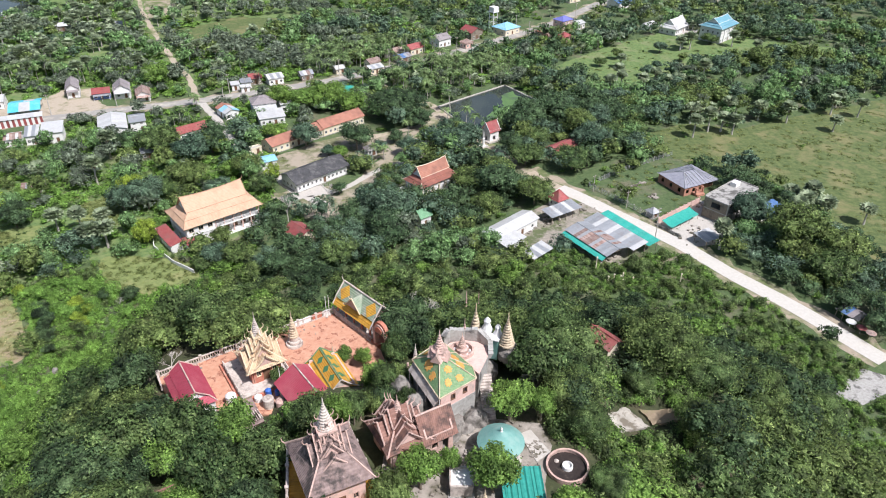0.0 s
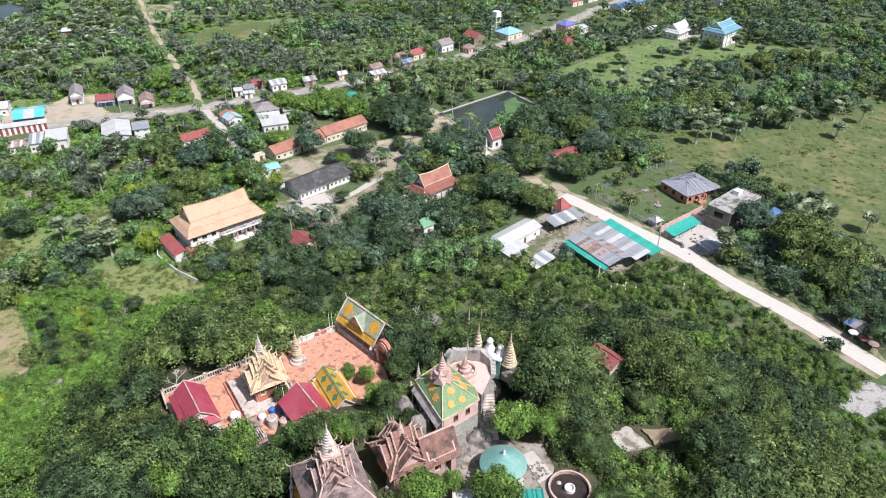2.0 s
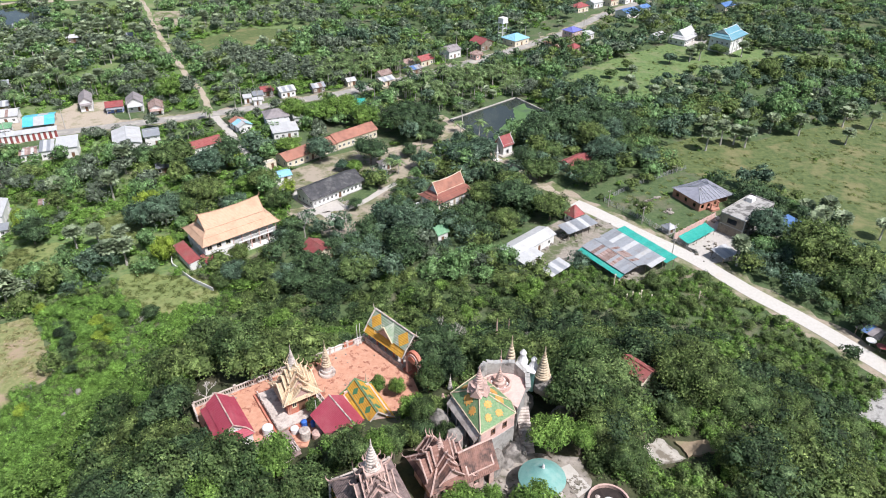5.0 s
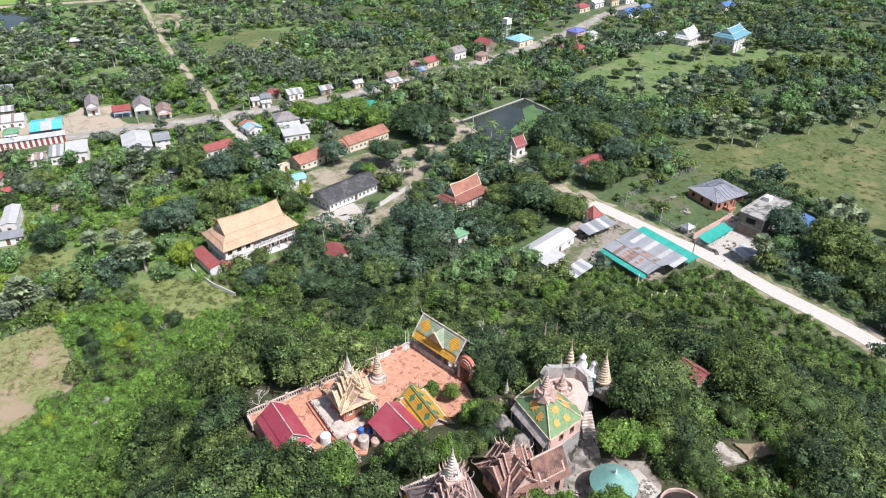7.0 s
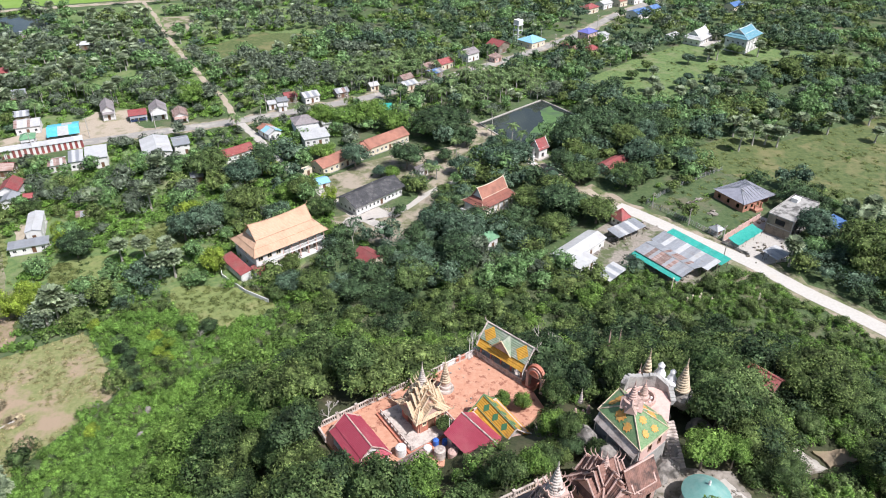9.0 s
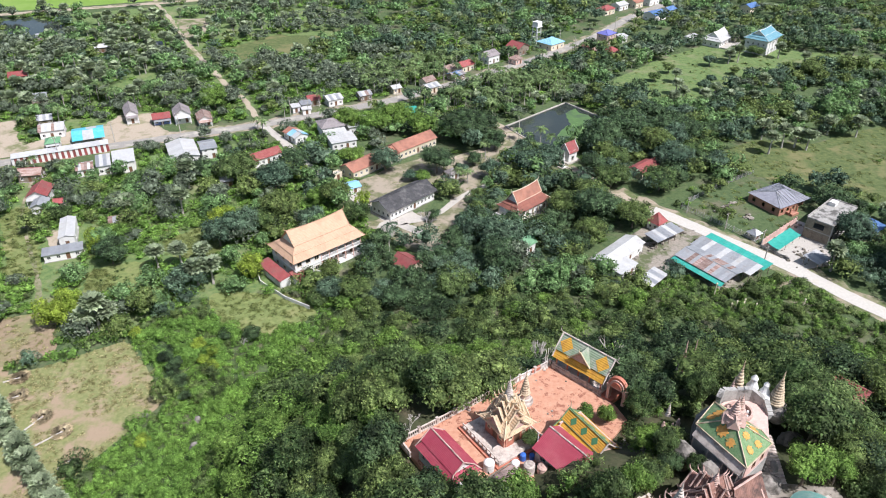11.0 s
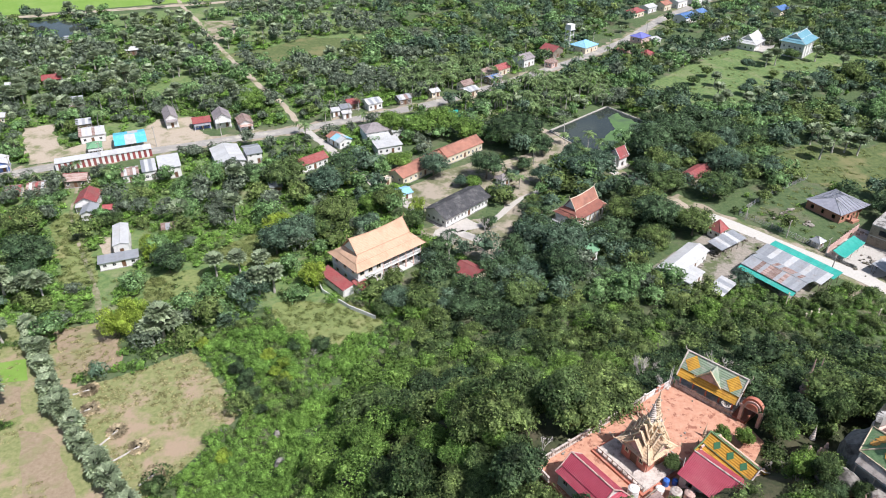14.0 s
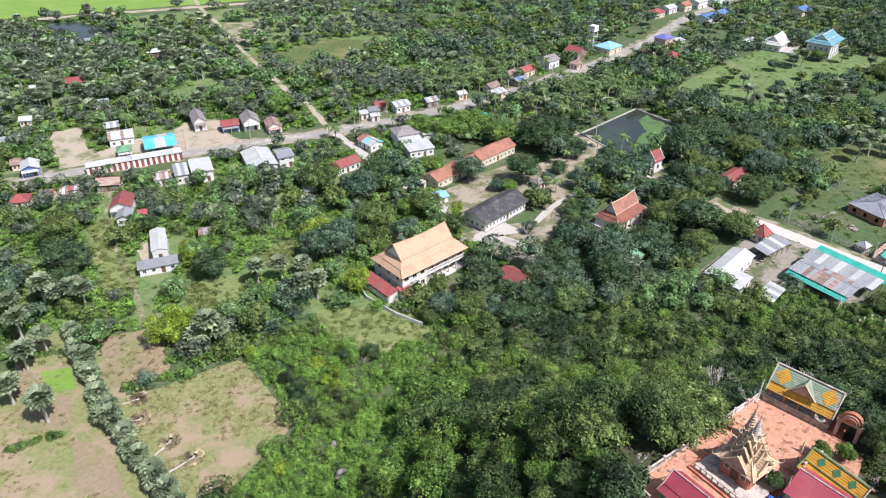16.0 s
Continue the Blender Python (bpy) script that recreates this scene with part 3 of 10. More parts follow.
patch("field_9", [(-165, 385), (-140, 395), (-120, 420), (-90, 415), (-100, 385), (-135, 368)], MEADOW, "far clearing with dry grass", 0.05, 4)
patch("water_1", POND_2, POND, "shallow grey pond far off", 0.07, 3, "pond")
pond = patch("water_2", POND_POLY, POND, "dark still pond water", 0.05, 0.1, "pond")
patch("water_3", [(40.5, 282), (31.5, 297), (26, 291), (27, 280), (21, 272), (17, 262), (15.5, 252.5), (28, 266)], ALGAE, "green pond weed on the water", 0.07, 1.5, "pond weed")


def pond_wall():
    rng = random.Random(4)
    k = len(POND_POLY)
    holder = thing("pond_wall", "low pale concrete pond wall", "wall", Matrix(), kind="structure")
    for i in range(k):
        (x0, y0), (x1, y1) = POND_POLY[i], POND_POLY[(i + 1) % k]
        n = int(math.hypot(x1 - x0, y1 - y0) / 4)
        a = math.degrees(math.atan2(y1 - y0, x1 - x0))
        for j in range(n):
            c = (x0 + (x1 - x0) * (j + 0.5) / n, y0 + (y1 - y0) * (j + 0.5) / n, 0.2)
            part("wall_panel", Mesh().box(c, (4.02, 0.45 + rng.uniform(0, 0.12), 0.5), a), PALE_CONCRETE, holder)


pond_wall()

# ---- vegetation ----
ICO_V = np.array([(0, 0, 1)] + [(0.894 * math.cos(math.tau * i / 5), 0.894 * math.sin(math.tau * i / 5), 0.447) for i in range(5)]
                 + [(0.894 * math.cos(math.tau * (i + 0.5) / 5), 0.894 * math.sin(math.tau * (i + 0.5) / 5), -0.447) for i in range(5)] + [(0, 0, -1)])
ICO_F = np.array([(0, i + 1, (i + 1) % 5 + 1) for i in range(5)] + [(i + 1, i + 6, (i + 1) % 5 + 1) for i in range(5)]
                 + [((i + 1) % 5 + 1, i + 6, (i + 1) % 5 + 6) for i in range(5)] + [(11, (i + 1) % 5 + 6, i + 6) for i in range(5)])


def foliage(rng, lobes, count, size, lift=0.35, core=0.70, low=-0.35, ragged=0.16):
    """Small leafy sprays spread over the outside of several lobes, with a sparse inner mass. Returns vertices, quads, triangles."""
    lobes = np.array(lobes, dtype=float)
    many = 2 * count
    weight = ((lobes[:, 3] * lobes[:, 4]) ** 0.5 * lobes[:, 5] ** 0.5) ** 1.6
    pick = rng.choice(len(lobes), size=many * 3, p=weight / weight.sum())
    d = rng.normal(size=(many * 3, 3))
    d /= np.linalg.norm(d, axis=1)[:, None]
    keep = d[:, 2] > low
    pick, d = pick[keep], d[keep]
    rad = 1.0 + rng.normal(size=len(d)) * ragged - 0.08
    p = lobes[pick, :3] + d * lobes[pick, 3:6] * rad[:, None]
    ok = np.ones(len(p), dtype=bool)
    for i, lb in enumerate(lobes):
        q = (p - lb[:3]) / lb[3:6]
        ok &= (pick == i) | (np.einsum("ij,ij->i", q, q) > 0.80)
    p, d = p[ok][:many], d[ok][:many]
    n = d * 0.8 + rng.normal(size=d.shape) * 0.5 + np.array((0, 0, lift))
    n /= np.linalg.norm(n, axis=1)[:, None]
    t = np.cross(n, rng.normal(size=n.shape))
    t /= np.linalg.norm(t, axis=1)[:, None]
    b = np.cross(n, t)
    s = size * 0.80 * rng.uniform(0.55, 1.4, len(p))[:, None]
    w = s * rng.uniform(0.45, 0.8, len(p))[:, None]
    droop = n * s * 0.25
    verts = np.stack([p - t * s - droop, p + t * s * 0.6 - b * w, p + t * s * 0.6 + b * w - droop * 0.5], axis=1).reshape(-1, 3)
    leaves = np.arange(len(p) * 3).reshape(-1, 3)
    soft = d * 0.30 + n * 0.70 + np.array((0, 0, 0.10))
    soft = np.repeat(soft / np.linalg.norm(soft, axis=1)[:, None], 3, axis=0)
    inner = lobes if count > 900 else lobes[:4] if count > 100 else lobes[:1]
    cv = np.concatenate([ICO_V * lb[3:6] * core + lb[:3] for lb in inner])
    ct = np.concatenate([ICO_F + 12 * i for i in range(len(inner))]) + len(verts)
    return np.concatenate([verts, cv]), np.zeros((0, 4), dtype=int), np.concatenate([leaves, ct]), np.concatenate([soft, np.tile(ICO_V, (len(inner), 1))])


def dome_lobes(rng, radius, height, base, count, squash=0.8):
    """Lobes packed into a rounded, uneven crown of that radius, from base up to height."""
    out = [(0, 0, base + (height - base) * 0.45, radius * 0.62, radius * 0.62, (height - base) * 0.5)]
    for i in range(count):
        a = math.tau * (i + rng.uniform(-0.35, 0.35)) / count * 1.0 + (0.6 if i % 2 else 0)
        k = rng.uniform(0.45, 0.72)
        r = radius * rng.uniform(0.34, 0.50)
        z = base + (height - base) * rng.uniform(0.28, 0.78) * (1.15 - 0.4 * k)
        out.append((math.cos(a) * radius * k, math.sin(a) * radius * k, z, r, r, r * squash))
    return out


def trunk_mesh(rng, lobes, base, girth, lean=0.3):
    m = Mesh()
    top = (rng.uniform(-lean, lean), rng.uniform(-lean, lean), base + 0.6)
    m.tube([(0, 0, -0.5), (top[0] * 0.4, top[1] * 0.4, base * 0.5), top], [girth, girth * 0.75, girth * 0.55], 7)
    for lb in lobes[1:6]:
        mid = ((top[0] + lb[0]) * 0.5, (top[1] + lb[1]) * 0.5, top[2] * 0.55 + lb[2] * 0.45)
        m.tube([top, mid, tuple(lb[:3])], [girth * 0.42, girth * 0.28, girth * 0.08], 5)
    return m


class Kind:
    """One shape of tree: its crown as arrays, its trunk and its leaf material."""

    def __init__(self, seed, radius, height, base, lobes, count, size, material, squash=0.8, core=0.7, girth=0.22, bark=BARK, lift=0.35, low=-0.35):
        rng = np.random.default_rng(seed)
        self.lobes = dome_lobes(rng, radius, height, base, lobes, squash)
        self.v, self.q, self.t, self.nrm = foliage(rng, self.lobes, count, size, lift, core, low)
        self.radius, self.height, self.material = radius, height, material
        self.trunk = trunk_mesh(rng, self.lobes, base, girth)
        self.bark = bark
        self.meshes = None

    def put(self, name, label, x, y, scale, turn, group="", tall=1.0, sink=0.0):
        """A tree of this kind as a thing of its own."""
        if self.meshes is None:
            self.meshes = array_mesh("crown", self.v, self.q, self.material, self.t, self.nrm), self.trunk.data("trunk", self.bark)
        ob = new(name)
        ob.matrix_world = Matrix.LocRotScale((x, y, terrain(x, y) - sink), Euler((0, 0, turn)), (scale, scale, scale * tall))
        tagged(ob, label, "tree", group)
        part("trunk", self.meshes[1], None, ob)
        part("crown", self.meshes[0], None, ob)
        return ob


class Mass:
    """Many plants joined into one object."""

    def __init__(self):
        self.v, self.q, self.t, self.nrm, self.n = [], [], [], [], 0

    def plant(self, kind, x, y, scale, turn, tall=1.0, z=None):
        c, s = math.cos(turn) * scale, math.sin(turn) * scale
        v = kind.v
        out = np.empty_like(v)
        out[:, 0] = v[:, 0] * c - v[:, 1] * s + x
        out[:, 1] = v[:, 0] * s + v[:, 1] * c + y
        out[:, 2] = v[:, 2] * scale * tall + (terrain(x, y) if z is None else z)
        self.v.append(out)
        if kind.nrm is not None:
            face = kind.nrm.copy()
            face[:, 0] = kind.nrm[:, 0] * math.cos(turn) - kind.nrm[:, 1] * math.sin(turn)
            face[:, 1] = kind.nrm[:, 0] * math.sin(turn) + kind.nrm[:, 1] * math.cos(turn)
            self.nrm.append(face)
        self.q.append(kind.q + self.n)
        if kind.t is not None:
            self.t.append(kind.t + self.n)
        self.n += len(v)

    def make(self, name, material, label, category):
        if self.n:
            me = array_mesh(name, np.concatenate(self.v), np.concatenate(self.q), material, np.concatenate(self.t) if self.t else None, np.concatenate(self.nrm) if self.nrm else None)
            tagged(new(name, me), label, category, kind="stuff")


# kinds near the camera, at middle distance and far off
NEAR = [Kind(11 + i, r, h, b, n, 1200, 0.225, m) for i, (r, h, b, n, m) in enumerate((
    (3.0, 6.6, 2.2, 12, LEAF), (3.4, 6.0, 2.0, 14, LEAF_DARK), (2.7, 7.2, 2.4, 12, LEAF), (3.4, 5.4, 1.8, 15, LEAF_OLIVE), (2.5, 6.0, 2.0, 11, LEAF_DARK), (2.6, 5.8, 1.8, 12, LEAF_BRIGHT)))]
BIG = [Kind(31 + i, 5.0, 9.0, 2.0, 24, 4600, 0.21, m, 0.75, girth=0.35) for i, m in enumerate((LEAF, LEAF_OLIVE))]
MID = [Kind(41 + i, r, h, b, n, 330, 0.39, LEAF) for i, (r, h, b, n) in enumerate(((3.4, 7.0, 1.8, 11), (4.0, 6.4, 1.6, 12), (3.0, 8.0, 2.2, 10), (3.6, 5.8, 1.4, 11)))]
WOODLAND = [Kind(141 + i, r, h, b, n, 600, 0.27, LEAF) for i, (r, h, b, n) in enumerate(((3.2, 6.6, 1.8, 12), (3.7, 6.0, 1.6, 13), (2.8, 7.4, 2.0, 11), (3.3, 5.4, 1.2, 12), (2.2, 5.0, 1.0, 9)))]
MID_GOOD = [Kind(51 + i, r, h, b, n, 1400, 0.33, m, girth=0.35) for i, (r, h, b, n, m) in enumerate(((5.0, 9.5, 2.2, 15, PLAIN_DARK), (5.2, 9.0, 2.0, 16, LEAF), (4.8, 10.5, 2.4, 14, LEAF_OLIVE), (5.0, 8.0, 1.6, 16, LEAF_BRIGHT), (4.6, 9.0, 2.0, 14, LEAF_LIME), (4.6, 9.0, 1.8, 15, PLAIN_LEAF)))]
MID_LOW = [Kind(57 + i, r, h, b, n, 180, 0.57, LEAF) for i, (r, h, b, n) in enumerate(((3.8, 7.4, 1.8, 9), (4.4, 6.6, 1.6, 10), (3.4, 8.6, 2.0, 8)))]
FAR = [Kind(61 + i, r, h, b, n, 85, 0.84, LEAF) for i, (r, h, b, n) in enumerate(((4.2, 8.0, 2.0, 7), (4.8, 7.0, 1.6, 8), (3.8, 9.0, 2.2, 6)))]
SHRUB = [Kind(71 + i, r, h, 0.1, 6, 84, 0.215, LEAF_BRIGHT, low=-0.1) for i, (r, h) in enumerate(((1.3, 1.9), (1.6, 1.5), (1.1, 2.4)))]
BUSH_FAR = [Kind(81 + i, r, h, 0.1, 4, 40, 0.40, LEAF, low=-0.1, core=0.8) for i, (r, h) in enumerate(((1.6, 1.9), (2.0, 1.5)))]
BUSH_LOW = [Kind(131 + i, r, h, 0.1, 5, 26, 0.40, LEAF, low=-0.1, core=0.8) for i, (r, h) in enumerate(((1.5, 1.6), (1.9, 1.2), (1.2, 2.0)))]
TUFT = [Kind(87 + i, 0.9, 0.6, 0.05, 3, 10, 0.34, LEAF, low=0.0, core=0.01) for i in range(2)]
for _k in TUFT:
    _n = len(_k.v) // 3 - 4
    _k.v, _k.t, _k.nrm = _k.v[:_n * 3], _k.t[:_n], np.tile((0, 0, 1.0), (_n * 3, 1))
BAMBOO = [Kind(97 + i, 2.6, 9.0, 0.3, 14, 900, 0.28, LEAF_LIME, 1.5, girth=0.1) for i in range(2)]
CONE = Kind(91, 4.2, 9.5, 1.0, 12, 1500, 0.34, PLAIN_DARK, girth=0.3)
RAIN = Kind(95, 11.0, 11.5, 5.0, 26, 4200, 0.36, LEAF_DARK, 0.5, girth=0.6, low=-0.1)


class Fans:
    """A sugar palm: bare trunk and a ball of stiff fans, with a few dry ones hanging below."""

    def __init__(self, seed, height, leaves=26, reach=1.5):
        rng = np.random.default_rng(seed)
        v, tri = [], []
        for i in range(leaves):
            az, el = rng.uniform(0, math.tau), math.asin(rng.uniform(-0.45, 0.86))
            d = np.array((math.cos(az) * math.cos(el), math.sin(az) * math.cos(el), math.sin(el)))
            side = np.cross(d, (0, 0, 1.0))
            side /= np.linalg.norm(side) + 1e-6
            up = np.cross(side, d)
            root = np.array((0, 0, height)) + d * reach * 0.45
            r = reach * rng.uniform(0.55, 0.85)
            k0 = len(v)
            v.append(np.array((0, 0, height)) + d * 0.1)
            v.append(root)
            n = 7
            for j in range(n):
                a = math.pi * (j / (n - 1) - 0.5) * 1.35
                tip = root + (d * math.cos(a) + side * math.sin(a)) * r + up * rng.uniform(-0.12, 0.12) - np.array((0, 0, 0.12 * r))
                v.append(tip)
                am = a + math.pi * 0.11
                v.append(root + (d * math.cos(am) + side * math.sin(am)) * r * 0.62 + up * 0.06)
                tri.append((k0 + 1, k0 + 2 + 2 * j, k0 + 3 + 2 * j))
                if j:
                    tri.append((k0 + 1, k0 + 1 + 2 * j, k0 + 2 + 2 * j))
            tri.append((k0, k0 + 1, k0 + 3))
        self.v, self.t, self.q, self.height = np.array(v), np.array(tri), np.zeros((0, 4), dtype=int), height
        self.nrm = None
        dead = Mesh()
        for i in range(9):
            a = rng.uniform(0, math.tau)
            c, s = math.cos(a), math.sin(a)
            o = rng.uniform(0.45, 0.8)
            z = height - 0.2
            dead.add([(0.1 * c, 0.1 * s, z), (c * o - s * 0.35, s * o + c * 0.35, z - 0.7), (c * o * 1.1, s * o * 1.1, z - 1.25), (c * o + s * 0.35, s * o - c * 0.35, z - 0.7)], [(0, 1, 2), (0, 2, 3)])
        self.dead = dead
        bend = rng.uniform(-0.25, 0.25, 2)
        self.trunk = Mesh().tube([(bend[0], bend[1], -0.4), (bend[0] * 0.6, bend[1] * 0.6, height * 0.4), (0, 0, height)], [0.30, 0.19, 0.22], 7)
        self.meshes = None

    def put(self, x, y, scale, turn, tall):
        if self.meshes is None:
            self.meshes = self.trunk.data("trunk", PALE_BARK), array_mesh("crown", self.v, self.q, PALM, self.t, self.nrm), self.dead.data("dry_skirt", DEADLEAF)
        ob = new("sugar_palm")
        ob.matrix_world = Matrix.LocRotScale((x, y, terrain(x, y)), Euler((0, 0, turn)), (scale, scale, scale * tall))
        tagged(ob, "tall sugar palm with stiff grey-green fan leaves", "palm tree", "sugar palms on the plain")
        for name, me in zip(("trunk", "crown", "dry_skirt"), self.meshes):
            part(name, me, None, ob)


class Fronds:
    """A coconut palm: thin curved trunk and arching feathered fronds."""

    def __init__(self, seed, height, leaves=17, reach=3.0):
        rng = np.random.default_rng(seed)
        v, tri = [], []
        bend = rng.uniform(-0.8, 0.8, 2)
        for i in range(leaves):
            az = math.tau * i / leaves * 2.4 + rng.uniform(-0.2, 0.2)
            rise = rng.uniform(-0.1, 1.1)
            ln = reach * rng.uniform(0.8, 1.1)
            c, s = math.cos(az), math.sin(az)
            prev = None
            for j in range(7):
                u = j / 6
                out = ln * u * (1 - 0.12 * u)
                z = height + ln * (rise * u * 0.75 - (0.55 + 0.35 * rise) * u * u)
                p = np.array((bend[0] + c * out, bend[1] + s * out, z))
                if prev is not None:
                    wide = 0.62 * math.sin(math.pi * min(1, 0.15 + u * 0.8)) + 0.12
                    for side in (-1, 1):
                        tip = p + np.array((-s, c, 0)) * wide * side + np.array((c, s, 0)) * 0.35 - np.array((0, 0, 0.32 * wide))
                        mid = (prev + p) / 2 + np.array((-s, c, 0)) * wide * side * 0.9 + np.array((c, s, 0)) * 0.1 - np.array((0, 0, 0.30 * wide))
                        k = len(v)
                        half = (prev + p) / 2
                        v += [prev, half, mid, half, p, tip]
                        tri += [(k, k + 1, k + 2), (k + 3, k + 4, k + 5)]
                prev = p
        self.v, self.t, self.q, self.height = np.array(v), np.array(tri), np.zeros((0, 4), dtype=int), height
        self.nrm = None
        self.trunk = Mesh().tube([(0, 0, -0.4), (bend[0] * 0.25, bend[1] * 0.25, height * 0.5), (bend[0], bend[1], height)], [0.22, 0.15, 0.12], 6)
        self.meshes = None

    def put(self, x, y, scale, turn, tall):
        if self.meshes is None:
            self.meshes = self.trunk.data("trunk", PALE_BARK), array_mesh("crown", self.v, self.q, COCO, self.t, self.nrm)
        ob = new("coconut_palm")
        ob.matrix_world = Matrix.LocRotScale((x, y, terrain(x, y)), Euler((0, 0, turn)), (scale, scale, scale * tall))
        tagged(ob, "coconut palm with arching yellow-green fronds", "palm tree", "coconut palms of the village")
        for name, me in zip(("trunk", "crown"), self.meshes):
            part(name, me, None, ob)


SUGAR = [Fans(101, 5.4, 40, 2.0), Fans(102, 6.2, 42, 2.0), Fans(103, 4.6, 38, 1.9)]
SUGAR_ROW = [Fans(104, 2.3, 32, 1.6), Fans(105, 2.9, 34, 1.6), Fans(106, 1.9, 30, 1.5)]
SUGAR_FAR = [Fans(107, 3.6, 22, 1.75), Fans(108, 4.6, 22, 1.75), Fans(109, 3.0, 20, 1.65)]
COCONUT = [Fronds(111, 6.5), Fronds(112, 7.5, 19), Fronds(113, 5.5, 15, 2.8)]

HILL_CLEAR = [(-41, 72), (-17, 91), (-5, 88), (6, 78), (13, 75), (13, 62), (21, 57), (19, 46), (-22, 40), (-22, 60), (-27, 60), (-34, 60)]
SLAB_CLEAR = [(20, 67), (25, 72), (37, 80), (40, 73), (33, 62), (31, 56), (22, 55), (21, 61)]
VILLAGE = [(-225, 215), (-225, 262), (-190, 300), (-120, 302), (-95, 318), (-40, 345), (20, 400), (60, 425), (100, 420), (70, 365), (20, 345), (-20, 318), (-40, 285), (-70, 262), (-110, 238), (-150, 205), (-190, 200)]
SCRUB = [(-240, 120), (-111, 150), (-90, 165), (-92, 185), (-120, 205), (-150, 210), (-180, 205), (-240, 205)]
PALM_BELT = [(-260, 300), (-215, 292), (-160, 300), (-110, 325), (-90, 345), (-100, 400), (-160, 395), (-230, 400), (-300, 380)]
COCO_BELT = [(-60, 312), (-30, 330), (0, 356), (-20, 372), (-70, 345)]
COCO_BELT_W = [(-200, 291), (-165, 288), (-140, 301), (-150, 325), (-195, 318)]
COCO_GROVE = [(-6, 284), (8, 300), (28, 310), (36, 325), (18, 345), (-8, 330), (-24, 312), (-20, 295)]
SHRUB_E = [(22, 163), (36, 166), (46, 158), (58, 163), (67, 168), (79, 158), (84, 146), (88, 131), (97, 117), (88, 111), (72, 124), (58, 138), (44, 145), (28, 151)]
GREY_COURT = [(-17.3, 55.0), (-10.6, 58.2), (-6.4, 49.2), (-8, 43), (-15, 42.5)]
YARD_TOP = [(-6, 61), (-1, 60), (4, 61), (8.5, 60.5), (12.5, 60), (13.5, 56.5), (12, 51), (12, 45), (-6, 44.5), (-6.5, 50)]
TEMPLE_PLAN = [(-39.4, 72.3), (-16.4, 87.4), (-8.6, 78.4), (-7.6, 75.5), (-10.5, 72), (-12.4, 66.2), (-16, 65), (-25, 65.4), (-27, 61), (-32.3, 61.6)]
RAMP_CLEAR = [(73, 91), (93, 121), (106, 114), (101, 96), (84, 87)]
PALM_ROW_STRIP = [(-164, 156), (-146, 148), (-126, 122), (-106, 98), (-96, 82), (-114, 80), (-130, 104), (-150, 130), (-168, 148)]
OPEN = [RAMP_CLEAR, PALM_ROW_STRIP, SHRUB_E, GRASS_W3, GRASS_W4, FIELD_1, PLOTS, PLOT_2, GRASS_R, GRASS_FAR, YARD_E, YARD_SHED, CONC_E, TEMPLE_YARD, SCHOOL_YARD, GRASS_W, GRASS_W2, LOT, VILLAGE_W, POND_POLY, HILL_CLEAR, SLAB_CLEAR, HILL_W, DIRT_FAR, POND_2,
        [(-420, 425), (-326, 455), (-222, 490), (-150, 510), (-170, 640), (-460, 640)], [(-262, 468), (-222, 484), (-170, 500), (-178, 470), (-230, 448), (-250, 446)],
        [(-185, 330), (-165, 345), (-150, 345), (-160, 320), (-175, 312)], [(-165, 385), (-140, 395), (-120, 420), (-90, 415), (-100, 385), (-135, 368)]]
OPEN_BOX = [(min(p[0] for p in o), max(p[0] for p in o), min(p[1] for p in o), max(p[1] for p in o)) for o in OPEN]
# ground kept free round buildings: centre, reach sideways, reach towards and away from the hill
FREE = []


def free_round(x, y, side, front, back=4.0):
    FREE.append((x, y, side, front, back))


def blocked(x, y, margin=0.0):
    for o, (x0, x1, y0, y1) in zip(OPEN, OPEN_BOX):
        if x0 <= x <= x1 and y0 <= y <= y1 and inside(x, y, o):
            return True
    for cx, cy, side, front, back in FREE:
        if abs(x - cx) < side + margin and -front - margin < y - cy < back + margin:
            return True
    if near_line(x, y, MAIN_ROAD) < 7.5 + margin or near_line(x, y, TEMPLE_ROAD[:9]) < 6.0 + margin or near_line(x, y, TEMPLE_ROAD[8:]) < 2.6:
        return True
    return near_line(x, y, TRACK) < 3.9 or near_line(x, y, SIDE_ROAD) < 3.2 + margin or near_line(x, y, FAR_ROAD) < 5 or near_line(x, y, FOOTPATH) < 2.2

